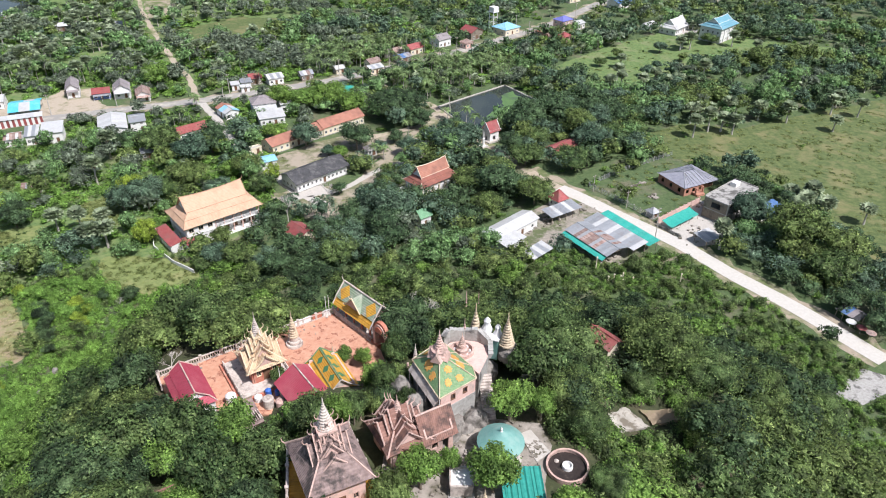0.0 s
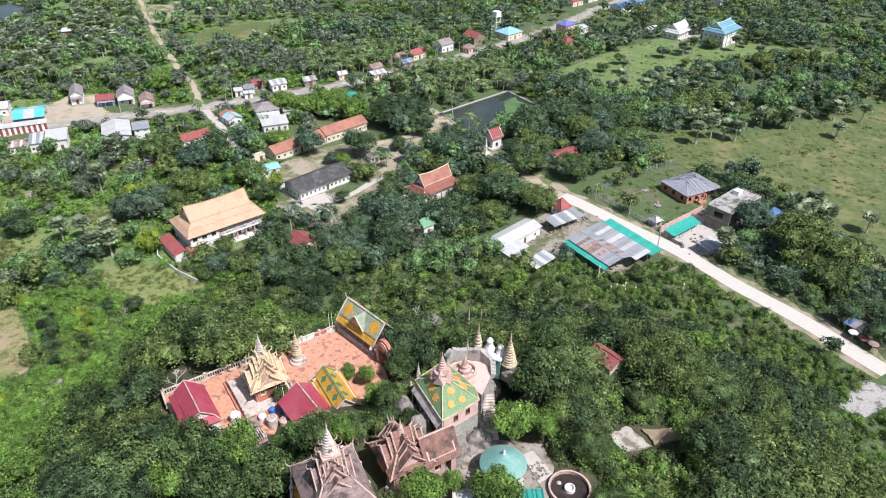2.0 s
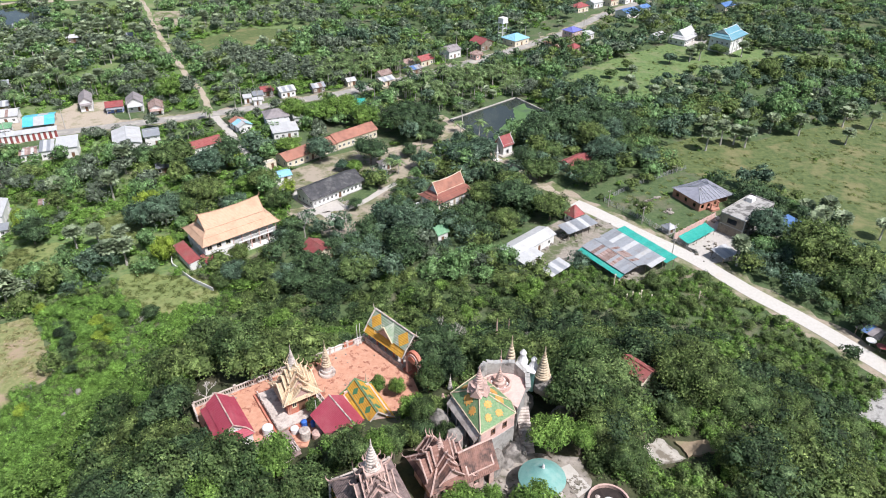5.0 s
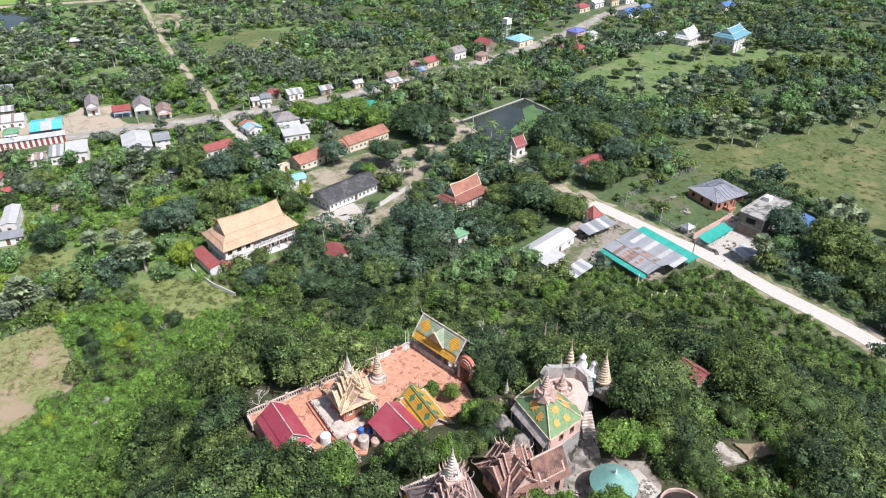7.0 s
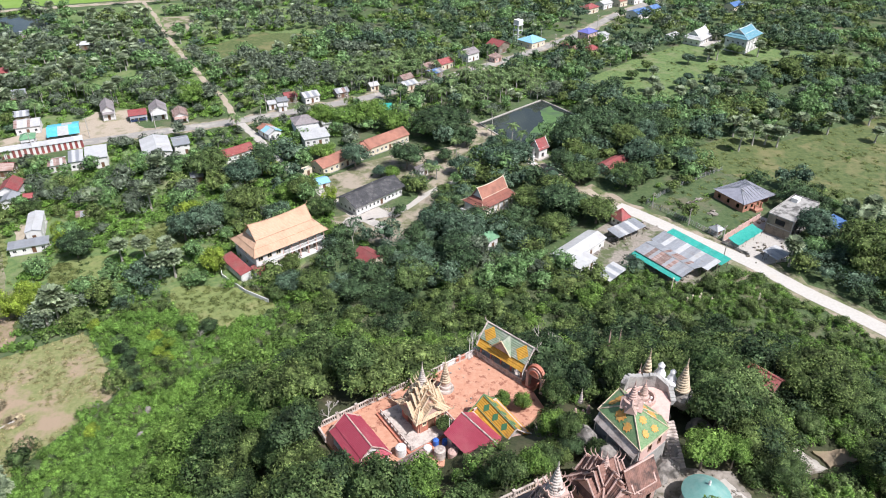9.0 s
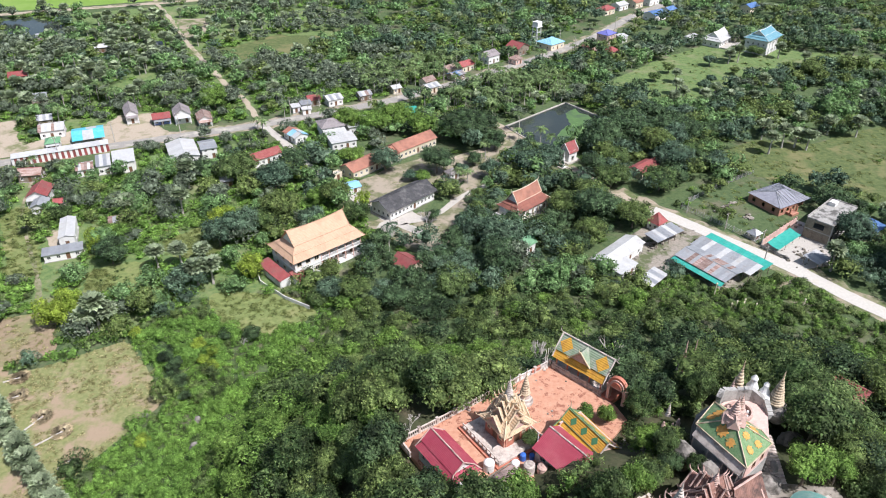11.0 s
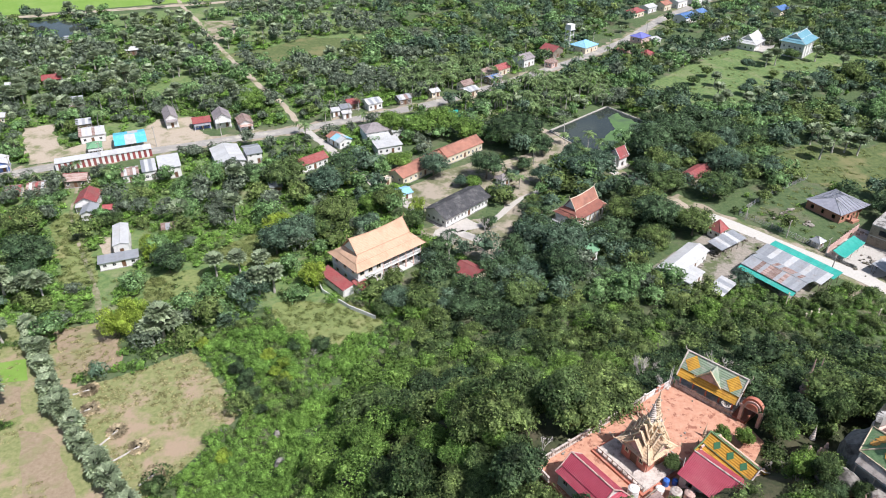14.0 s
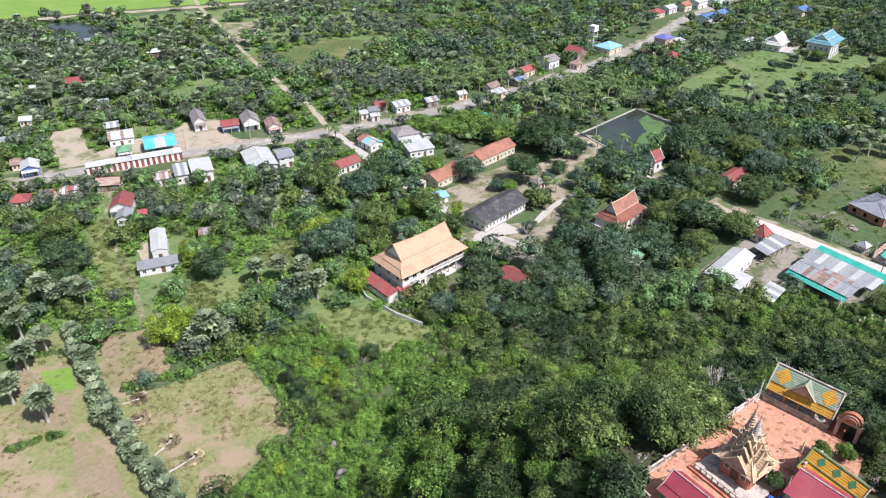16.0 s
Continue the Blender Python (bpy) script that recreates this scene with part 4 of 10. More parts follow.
# ---- buildings on the plain ----
def wall_run(mesh, p0, p1, z0, h, openings=(), t=0.2):
    """An upright wall from p0 to p1 with real openings (place along it, width, sill, height)."""
    dx, dy = p1[0] - p0[0], p1[1] - p0[1]
    length = math.hypot(dx, dy)
    xs = sorted({0.0, length} | {round(c + s * w / 2, 4) for c, w, _, _ in openings for s in (-1, 1)})
    zs = sorted({0.0, h} | {round(v, 4) for _, _, sill, oh in openings for v in (sill, min(h, sill + oh))})
    nx, nz = len(xs) - 1, len(zs) - 1

    def solid(i, k):
        if not (0 <= i < nx and 0 <= k < nz):
            return False
        x, z = (xs[i] + xs[i + 1]) / 2, (zs[k] + zs[k + 1]) / 2
        return not any(abs(x - c) < w / 2 and sill < z < sill + oh for c, w, sill, oh in openings)

    ux, uy = dx / length, dy / length
    verts = [(p0[0] + ux * x - uy * s * t / 2, p0[1] + uy * x + ux * s * t / 2, z0 + z) for s in (-1, 1) for x in xs for z in zs]
    half = (nx + 1) * (nz + 1)

    def at(i, k, s):
        return s * half + i * (nz + 1) + k

    faces = []
    for i in range(nx):
        for k in range(nz):
            if not solid(i, k):
                continue
            faces += [(at(i, k, 0), at(i + 1, k, 0), at(i + 1, k + 1, 0), at(i, k + 1, 0)), (at(i, k, 1), at(i, k + 1, 1), at(i + 1, k + 1, 1), at(i + 1, k, 1))]
            if not solid(i - 1, k):
                faces.append((at(i, k, 0), at(i, k + 1, 0), at(i, k + 1, 1), at(i, k, 1)))
            if not solid(i + 1, k):
                faces.append((at(i + 1, k, 0), at(i + 1, k, 1), at(i + 1, k + 1, 1), at(i + 1, k + 1, 0)))
            if not solid(i, k - 1):
                faces.append((at(i, k, 0), at(i, k, 1), at(i + 1, k, 1), at(i + 1, k, 0)))
            if not solid(i, k + 1):
                faces.append((at(i, k + 1, 0), at(i + 1, k + 1, 0), at(i + 1, k + 1, 1), at(i, k + 1, 1)))
    used = sorted({v for face in faces for v in face})
    index = {v: n for n, v in enumerate(used)}
    mesh.add([verts[v] for v in used], [tuple(index[v] for v in face) for face in faces])


def glaze(owner, p0, p1, z0, openings, frame_mat, t=0.2):
    """Windows and doors that fill a wall's openings: sill at 0 is a door."""
    dx, dy = p1[0] - p0[0], p1[1] - p0[1]
    length = math.hypot(dx, dy)
    a = math.degrees(math.atan2(dy, dx))
    ca, sa = dx / length, dy / length
    for c, w, sill, oh in openings:
        x, y = p0[0] + ca * c, p0[1] + sa * c
        zc = z0 + sill + oh / 2
        if sill < 0.05:
            part("door", Mesh().box((x, y, zc), (w - 0.06, 0.06, oh - 0.04), a).box((x + ca * w * 0.3, y + sa * w * 0.3, zc), (0.05, 0.16, 0.12), a), DOORWOOD, owner)
        else:
            fr = Mesh()
            for s in (-1, 1):
                fr.box((x + ca * s * (w / 2 - 0.05), y + sa * s * (w / 2 - 0.05), zc), (0.1, t + 0.08, oh), a)
                fr.box((x, y, zc + s * (oh / 2 - 0.05)), (w, t + 0.10, 0.1), a)
            fr.box((x, y, zc), (0.06, 0.08, oh), a)
            win = part("window", fr, frame_mat, owner)
            part("pane", Mesh().box((x, y, zc), (w - 0.16, 0.03, oh - 0.16), a), DARKPANE, win)


def spread(n, length, w, sill, h, door=False):
    out = [((i + 0.5) * length / n, w, sill, h) for i in range(n)]
    if door and n:
        k = n // 2
        out[k] = (out[k][0], max(w, 1.1), 0.0, 2.2)
    return out


def roof_parts(owner, form, L, W, z, rise, roof, over=0.45, sheets=0, mats=None, cap=None, name="roof_slope"):
    """Roof planes with thickness over a body of length L (x) and width W (y)."""
    a, b = L / 2 + over, W / 2 + over
    zl = z - rise * over / (W / 2)
    if form == "gable":
        planes = [[(-a, -b, zl), (a, -b, zl), (a, 0.02, z + rise), (-a, 0.02, z + rise)], [(a, b, zl), (-a, b, zl), (-a, -0.02, z + rise), (a, -0.02, z + rise)]]
        ends = ((-a, 0, z + rise), (a, 0, z + rise))
    elif form == "hip":
        r = max(0.1, L / 2 - W / 2 * 0.9)
        planes = [[(-a, -b, zl), (a, -b, zl), (r, 0, z + rise), (-r, 0, z + rise)], [(a, b, zl), (-a, b, zl), (-r, 0, z + rise), (r, 0, z + rise)],
                  [(a, -b, zl), (a, b, zl), (r, 0, z + rise)], [(-a, b, zl), (-a, -b, zl), (-r, 0, z + rise)]]
        ends = ((-r, 0, z + rise), (r, 0, z + rise))
    else:
        planes = [[(-a, -b, z), (a, -b, z), (a, b, z + rise), (-a, b, z + rise)]]
        ends = None
    for i, pl in enumerate(planes):
        if sheets and len(pl) == 4 and form != "hip":
            for s in range(sheets):
                f0, f1 = s / sheets, (s + 1) / sheets + 0.004
                p = [Vector(q) for q in pl]
                lift = Vector((0, 0, 0.012 * (s % 2)))
                m = mats[(s + i) % len(mats)] if mats else roof
                part("roof_sheet", Mesh().slab([p[0].lerp(p[1], f0) + lift, p[0].lerp(p[1], f1) + lift, p[3].lerp(p[2], f1) + lift, p[3].lerp(p[2], f0) + lift], 0.06), m, owner)
        else:
            part(name, Mesh().slab(pl, 0.1), roof, owner)
    if ends:
        m = Mesh().tube([ends[0], ends[1]], [0.13, 0.13], 6)
        if form == "hip":
            for sx in (-1, 1):
                for sy in (-1, 1):
                    m.tube([(sx * abs(ends[1][0]), 0, z + rise), (sx * a, sy * b, zl + 0.03)], [0.11, 0.11], 5)
        part("ridge_cap", m, cap or roof, owner)


def gables(mesh, L, W, z, rise, t=0.2, ends=(-1, 1)):
    for s in ends:
        x = s * (L / 2 - t / 2)
        mesh.add([(x - t / 2, -W / 2, z), (x - t / 2, W / 2, z), (x - t / 2, 0, z + rise * 0.97), (x + t / 2, -W / 2, z), (x + t / 2, W / 2, z), (x + t / 2, 0, z + rise * 0.97)],
                 [(0, 2, 1), (3, 4, 5), (0, 1, 4, 3), (1, 2, 5, 4), (2, 0, 3, 5)])


def house(label, x, y, head, L, W, roof, wall, form="gable", h=3.0, rise=1.4, nf=3, ns=2, category="house", name="house", face=False, over=0.45, storeys=1, sheets=0, mats=None, group="houses of the village", clear=6.0, frame_mat=None, porch=None, base=0.0, cap=None):
    """A small house; L runs along the front. face: the gable looks to the front."""
    ob = thing(name, label, category, pose(x, y, terrain(x, y) + base, 0, 0, head - (90 if face else 0)), group)
    if face:
        L, W = W, L
    l, w, t = L - 2 * over, W - 2 * over, 0.2
    sides = (((-l / 2, -w / 2 + t / 2), (l / 2, -w / 2 + t / 2), nf if not face else ns, not face), ((l / 2, w / 2 - t / 2), (-l / 2, w / 2 - t / 2), ns, False),
             ((l / 2 - t / 2, -w / 2 + t), (l / 2 - t / 2, w / 2 - t), ns if not face else nf, face), ((-l / 2 + t / 2, w / 2 - t), (-l / 2 + t / 2, -w / 2 + t), ns, False))
    todo = []
    for k in range(storeys):
        z0, hh = k * h / storeys, h / storeys
        for p0, p1, n, door in sides:
            length = math.hypot(p1[0] - p0[0], p1[1] - p0[1])
            n = min(n, int(length / 1.4))
            ops = spread(n, length, min(1.1, length / max(n, 1) * 0.55), 0.9, min(1.2, hh - 1.5), door and k == 0)
            side = Mesh()
            wall_run(side, p0, p1, z0, hh, ops, t)
            part("wall", side, wall, ob)
            todo.append((p0, p1, z0, ops))
    if form == "gable":
        for e in (-1, 1):
            tip = Mesh()
            gables(tip, l, w, h, rise * w / W, 0.2, (e,))
            part("gable", tip, wall, ob)
    if storeys > 1:
        part("floor_band", Mesh().box((0, 0, h / storeys), (l + 0.12, w + 0.12, 0.18)), wall, ob)
    part("plinth", Mesh().box((0, 0, 0.06), (l + 0.5, w + 0.5, 0.24)), CONCRETE, ob)
    for p0, p1, z0, ops in todo:
        glaze(ob, p0, p1, z0, ops, frame_mat or WHITE, t)
    if form == "flat":
        part("parapet", Mesh().box((0, w / 2, h + 0.15), (l, 0.2, 0.5)).box((0, -w / 2, h + 0.15), (l, 0.2, 0.5)).box((l / 2, 0, h + 0.15), (0.2, w - 0.2, 0.5)).box((-l / 2, 0, h + 0.15), (0.2, w - 0.2, 0.5)), wall, ob)
        part("roof_deck", Mesh().box((0, 0, h + 0.05), (l - 0.2, w - 0.2, 0.1)), roof, ob)
    else:
        roof_parts(ob, form, l, w, h, rise, roof, over, sheets, mats, cap)
    if porch:
        depth, pm = porch
        if face:
            part("porch_roof", Mesh().slab([(l / 2, -w / 2, h * 0.82), (l / 2 + depth, -w / 2, h * 0.7), (l / 2 + depth, w / 2, h * 0.7), (l / 2, w / 2, h * 0.82)], 0.08), pm, ob)
            for s in (-1, 1):
                part("post", Mesh().tube([(l / 2 + depth - 0.15, s * (w / 2 - 0.2), 0), (l / 2 + depth - 0.15, s * (w / 2 - 0.2), h * 0.7)], [0.08, 0.08], 6), WHITE, ob)
        else:
            part("porch_roof", Mesh().slab([(-l / 2, -w / 2, h * 0.82), (-l / 2, -w / 2 - depth, h * 0.7), (l / 2, -w / 2 - depth, h * 0.7), (l / 2, -w / 2, h * 0.82)], 0.08), pm, ob)
            for i in range(3):
                px = (i - 1) * (l / 2 - 0.2)
                part("post", Mesh().tube([(px, -w / 2 - depth + 0.15, 0), (px, -w / 2 - depth + 0.15, h * 0.7)], [0.08, 0.08], 6), WHITE, ob)
    r = max(L, W) / 2 + 0.5
    free_round(x, y, r - 0.7, clear * 0.42 + r * 0.5, r - 0.9)
    return ob


def shed(label, x, y, head, L, W, h, rise, roof, form="gable", sheets=6, mats=None, posts=4, clear=6.0, name="shed", back=None):
    """An open shed on posts."""
    ob = thing(name, label, "shed", pose(x, y, 0, 0, 0, head), "open sheds")
    roof_parts(ob, form, L, W, h, rise, roof, 0.3, sheets, mats)
    for i in range(posts):
        for s in (-1, 1):
            px = (i / (posts - 1) - 0.5) * (L - 0.4)
            top = h - 0.05 + (rise if (form == "mono" and s > 0) else 0)
            part("post", Mesh().box((px, s * (W / 2 - 0.15), top / 2 - 0.05), (0.14, 0.14, top + 0.1)), WOODWALL, ob)
    if form == "gable":
        m = Mesh()
        for i in range(posts):
            px = (i / (posts - 1) - 0.5) * (L - 0.4)
            m.box((px, 0, h - 0.12), (0.1, W - 0.3, 0.12)).box((px, 0, h + rise / 2 - 0.1), (0.1, 0.1, rise - 0.15))
        part("truss", m, WOODWALL, ob)
    if back:
        part("back_wall", Mesh().box((0, W / 2 - 0.3, h / 2 - 0.05), (L - 0.3, 0.08, h)), back, ob)
    r = max(L, W) / 2
    free_round(x, y, r, clear + r * 0.6, r)
    return ob


R21 = 21
house("narrow grey-roofed white shop house by the road", -158.5, 289, 24, 5.6, 12, GREY_ROOF, WHITE, h=4.4, rise=1.8, face=True, nf=1, porch=(1.2, GREY_ROOF), clear=12)
house("small house with red roof and blue walls", -144.6, 285, R21, 7.4, 6.2, RED_ROOF, BLUEWALL, h=3.0, porch=(1.6, TIN), clear=11)
house("grey-roofed white house facing the road", -137, 288, R21, 7.2, 9.5, GREY_ROOF, WHITE, h=4.0, rise=2.2, face=True, nf=2, porch=(1.8, WHITE_TIN), clear=12)
house("white house with a rusty brown roof", -127, 285, R21, 6.2, 9, RUST_TIN, WHITE, h=3.0, rise=1.4, face=True, nf=2, porch=(1.8, RUST_TIN), clear=11)
house("wide white warehouse with a pale gable roof", -125.6, 249.6, 24, 10.5, 16.5, WHITE_TIN, WHITE, h=3.6, rise=1.2, face=True, nf=3, sheets=6, clear=10)
house("two-storey pale house with a grey tin roof", -117.0, 252.2, 24, 6.2, 9, TIN, WHITE, h=4.4, storeys=2, rise=0.8, nf=2, clear=8)
house("white flat-roofed house with an open ground floor", -144.6, 241.8, 22, 7.6, 11, WHITE_TIN, WHITE, form="mono", h=4.4, rise=0.5, nf=2, clear=9)
house("grey tin-roofed lean-to house", -151.2, 239.6, 22, 5.0, 9, TIN, WHITE, form="mono", h=3.6, rise=0.9, nf=2, sheets=4, mats=(TIN, WHITE_TIN), clear=9)
house("rusty tin house with pale sheets", -157.2, 237.4, 22, 6.0, 7.5, RUST_TIN, WHITE, h=3.0, rise=1.0, sheets=6, mats=(RUST_TIN, WHITE_TIN, RUST_TIN), clear=8)
house("green-roofed white booth beside the road", -178.6, 260.5, 22, 5.6, 6, GREEN_TIN, WHITE, form="hip", h=3.0, rise=1.3, porch=(1.4, WHITE_TIN), clear=7)
house("maroon-roofed house near the road", -174, 233, 8, 8.2, 6.4, RUST_TIN, WOODWALL, h=3.0, rise=1.4, clear=8, cap=RED_ROOF)
house("house with patched red and white tin roof", -185, 227, 14, 5.6, 7.2, RUST_TIN, CREAM, h=2.9, rise=1.0, sheets=6, mats=(RUST_TIN, WHITE_TIN, RUST_TIN, RED_ROOF), clear=7)
house("house with patched rusty tin roof", -191.5, 225, 14, 5.0, 6, RUST_TIN, CREAM, h=2.8, rise=1.0, sheets=5, mats=(RUST_TIN, RED_ROOF, TIN), clear=7)
house("red-roofed village house beside the road", -198.5, 221, 14, 6.4, 6, RED_ROOF, CREAM, form="hip", h=3.0, rise=1.5, clear=7)
house("red-roofed house with a white gable", -163.8, 217.5, 10, 7.0, 9, RED_ROOF, WHITE, h=3.4, rise=1.7, face=True, nf=2, porch=(1.6, WHITE_TIN), clear=8)
house("pale blue-roofed white annex", -160.3, 209.5, 12, 5.2, 6.4, TIN, WHITE, h=3.0, rise=1.0, face=True, nf=2, clear=7)
house("small red-roofed hut beside the road", -155.5, 212, 12, 3.2, 3.6, RED_ROOF, CREAM, h=2.4, rise=0.8, nf=1, ns=1, clear=5)
house("white tin-roofed store with a rusty corner", -184.5, 273.5, R21, 9.5, 10, WHITE_TIN, WHITE, h=3.4, rise=1.3, sheets=8, mats=(RUST_TIN, WHITE_TIN, WHITE_TIN, WHITE_TIN), clear=8)
house("grey tin-roofed open house", -192, 284, R21, 6, 7, TIN, WOODWALL, h=3.2, rise=1.2, sheets=5, mats=(TIN, WHITE_TIN), clear=7)
house("small white-roofed hut among trees", -230, 292, 10, 5.4, 5.2, WHITE_TIN, CREAM, h=3.0, rise=1.0, clear=6)
house("small grey-roofed hut among palms", -206.8, 311, 20, 7, 6, TIN, WOODWALL, h=3, rise=1.1, clear=6)
house("red-roofed farm house among palms", -229.7, 340, 20, 8.4, 7, RED_ROOF, WOODWALL, h=3.2, rise=1.5, clear=8)
house("white farm hut beside the road", -244, 331, 16, 5.5, 6, WHITE_TIN, WHITE, h=3, rise=1, clear=7)
house("long white house with a bright tin roof", -144.2, 192.5, 20, 4.6, 13, WHITE_TIN, WHITE, h=3.6, rise=0.6, face=True, nf=1, over=0.2, clear=12)
house("low grey-roofed wing along a yard", -141, 181.2, 20, 11, 4.2, TIN, WHITE, form="mono", h=2.6, rise=0.5, nf=4, sheets=6, clear=9)
house("rusty shack beside a palm", -131.5, 199, 16, 5.4, 5, RUST_TIN, WOODWALL, h=2.8, rise=0.9, sheets=4, mats=(RUST_TIN, TIN), clear=6)
house("white house at the roadside", -207, 246, 24, 6.4, 8, WHITE_TIN, BLUEWALL, h=3.4, rise=1.2, face=True, nf=2, porch=(1.5, WHITE_TIN), clear=7)
house("rusty-roofed roadside hut beside the road", -213, 250.5, 24, 6, 6, RUST_TIN, CREAM, h=2.8, rise=1.0, clear=7)
house("house with a blue tin roof", -219, 240, 24, 6, 5, TURQ_TIN, CREAM, h=2.8, rise=0.9, clear=7)
house("faded red-roofed house under trees", -178.5, 205, 26, 8, 4.6, RED_ROOF, CREAM, h=2.9, rise=1.2, clear=8)
house("house with orange and light blue roof", -86, 266, -50, 9.5, 6.5, RUST_TIN, WHITE, h=3.0, rise=1.2, sheets=3, mats=(ORANGE_TILE, SKYBLUE_TIN, WHITE_TIN), clear=8)
house("long white house with a dull red roof", -94.4, 245.6, 42, 12, 6.2, RUST_RED, WHITE, form="gable", h=3.2, rise=1.5, nf=5, clear=10)
house("two-storey white villa with grey hipped roof", -72.5, 270.5, 22, 10, 9.2, GREY_ROOF, WHITE, form="hip", h=5.2, storeys=2, rise=1.9, nf=3, porch=(3.0, WHITE_TIN), clear=10)
house("white tin-roofed store beside the villa", -63.8, 275.5, 22, 7.5, 11, WHITE_TIN, WHITE, h=3.6, rise=1.0, sheets=5, clear=8)
house("white tin-roofed annex in front of the villa", -67.2, 260.0, 22, 10.5, 8.5, WHITE_TIN, WHITE, form="mono", h=3.2, rise=0.6, nf=4, sheets=6, clear=7)
house("small red-roofed house beside the road", -84.2, 305.6, 26, 6, 6, RED_ROOF, WOODWALL, h=3.0, rise=1.3, clear=10)
house("white tin-roofed stall beside the road", -90.5, 296, 22, 4.0, 3.6, WHITE_TIN, WHITE, h=2.8, rise=0.6, nf=1, ns=1, form="mono", clear=7, name="stall", category="stall")
house("tin-roofed stall by the road", -86.5, 299, 22, 5.0, 4.2, TIN, WHITE, h=3.0, rise=0.7, nf=2, ns=1, form="mono", clear=7, name="stall", category="stall")
house("white-awninged stall by the road", -85.5, 293.5, 22, 4.4, 2.8, WHITE_TIN, WHITE, h=2.6, rise=0.4, nf=1, ns=1, form="mono", clear=7, name="stall", category="stall")
house("white-roofed house among palms", -75.5, 306, 30, 7.5, 8, WHITE_TIN, WHITE, h=3.2, rise=1.1, sheets=5, mats=(WHITE_TIN, TIN), clear=8)
house("grey tin-roofed roadside house", -62, 311, 30, 6.5, 6, TIN, WOODWALL, h=3.0, rise=1.1, sheets=4, mats=(TIN, WHITE_TIN, RUST_TIN), clear=8)
house("white-roofed hut among palms", -48, 320, 32, 5, 5, WHITE_TIN, CREAM, h=2.8, rise=0.9, clear=7)
house("white-roofed workshop beside the road", -47.5, 288.5, 12, 8, 7.5, WHITE_TIN, WHITE, h=3.2, rise=0.9, sheets=5, clear=8)
shed("green netting awning on posts", -40.8, 290, 12, 6, 6, 2.8, 0.5, TEAL_TIN, "mono", 3, posts=3)
house("small white-roofed booth beside the road", -59.8, 283, 10, 4.6, 4.6, WHITE_TIN, WHITE, h=2.8, rise=0.7, nf=1, ns=1, clear=7)
house("white-awninged shop at the road bend", -31.6, 321, 40, 8, 6.5, WHITE_TIN, CREAM, h=3.0, rise=1.0, sheets=5, mats=(WHITE_TIN, TIN), clear=8)
house("red-brown roofed shop at the road bend", -33, 329, 42, 7, 6, RUST_TIN, CREAM, h=3.2, rise=1.3, clear=8)
house("dark-roofed stall with blue tarp", -19, 338, 42, 8, 6.5, BLUE_TIN, WOODWALL, h=3.0, rise=0.9, sheets=4, mats=(GREY_ROOF, BLUE_TIN, TIN), clear=8)
house("red-roofed roadside house beside the road", -14, 352, 42, 9, 6.5, RED_ROOF, CREAM, h=3.4, rise=1.6, clear=8)
house("rust-roofed roadside house beside the road", -22, 347, 42, 7, 6, RUST_TIN, CREAM, h=3.2, rise=1.3, clear=8)
house("grey-roofed white house behind a wall", -0.5, 366, 42, 9, 8.5, GREY_ROOF, WHITE, h=4.2, rise=1.8, clear=9)
house("pink house with a hipped roof", 13.2, 362.5, 42, 5.6, 5.6, RUST_TIN, PINK, form="hip", h=3.2, rise=1.4, nf=2, clear=8)
house("raised wooden house with a bright red roof", 16.5, 381, 42, 9.5, 9.5, RED_ROOF, WOODWALL, h=4.2, rise=2.0, face=True, clear=9)
house("low house with a wide sky-blue roof", 36, 391, 42, 12, 11, SKYBLUE_TIN, CREAM, form="hip", h=3.6, rise=2.2, clear=9)
house("two-storey cream house with violet-blue roof", 68.5, 398, 42, 9, 8, PURPLE_ROOF, PINK, form="hip", h=6.2, storeys=2, rise=1.6, clear=9)
house("white-roofed annex of the villa", 77.5, 402, 42, 7, 7, WHITE_TIN, WHITE, h=3.4, rise=0.8, clear=8)
house("orange-roofed house by the road", 56, 384, 42, 8, 7, ORANGE_TILE, PINK, form="hip", h=3.4, rise=1.6, clear=8)
house("red-roofed house under trees", 66, 375, 42, 7, 6.5, RED_ROOF, PINK, form="hip", h=3.4, rise=1.5, clear=8)
house("blue tin-roofed warehouse far off", 112, 452, 40, 13, 10, BLUE_TIN, WHITE, h=4, rise=1.5, clear=8)
house("small blue-roofed house far off", 124, 462, 40, 9, 8, BLUE_TIN, WHITE, h=4, rise=1.5, clear=8)
house("red-roofed house far off beside the road", 84, 466, 40, 11, 8, RED_ROOF, CREAM, form="hip", h=3.6, rise=1.8, clear=8)
house("tin-roofed house far off beside the road", 96, 478, 40, 10, 8, WHITE_TIN, WHITE, h=3.6, rise=1.3, clear=8)
house("pale house far off at the road", 120, 492, 40, 12, 9, WHITE_TIN, WHITE, h=4.5, rise=1.3, clear=8)
house("blue-roofed house at the far road", 134, 500, 40, 12, 9, SKYBLUE_TIN, WHITE, h=4, rise=1.3, clear=8)
house("orange-roofed house far off", 108, 484, 40, 9, 8, ORANGE_TILE, CREAM, h=4, rise=1.6, clear=8)
house("blue-roofed farmhouse far off", 180, 470, 40, 12, 8, BLUE_TIN, CREAM, h=4, rise=1.6, clear=8)
house("white farmstead in the rice fields", -322, 425, 30, 10, 7, WHITE_TIN, WHITE, h=3.4, rise=1.2, clear=9)
house("tin-roofed hut by the far pond", -252, 412, 20, 5, 4, TIN, WOODWALL, h=2.6, rise=0.8, clear=6)
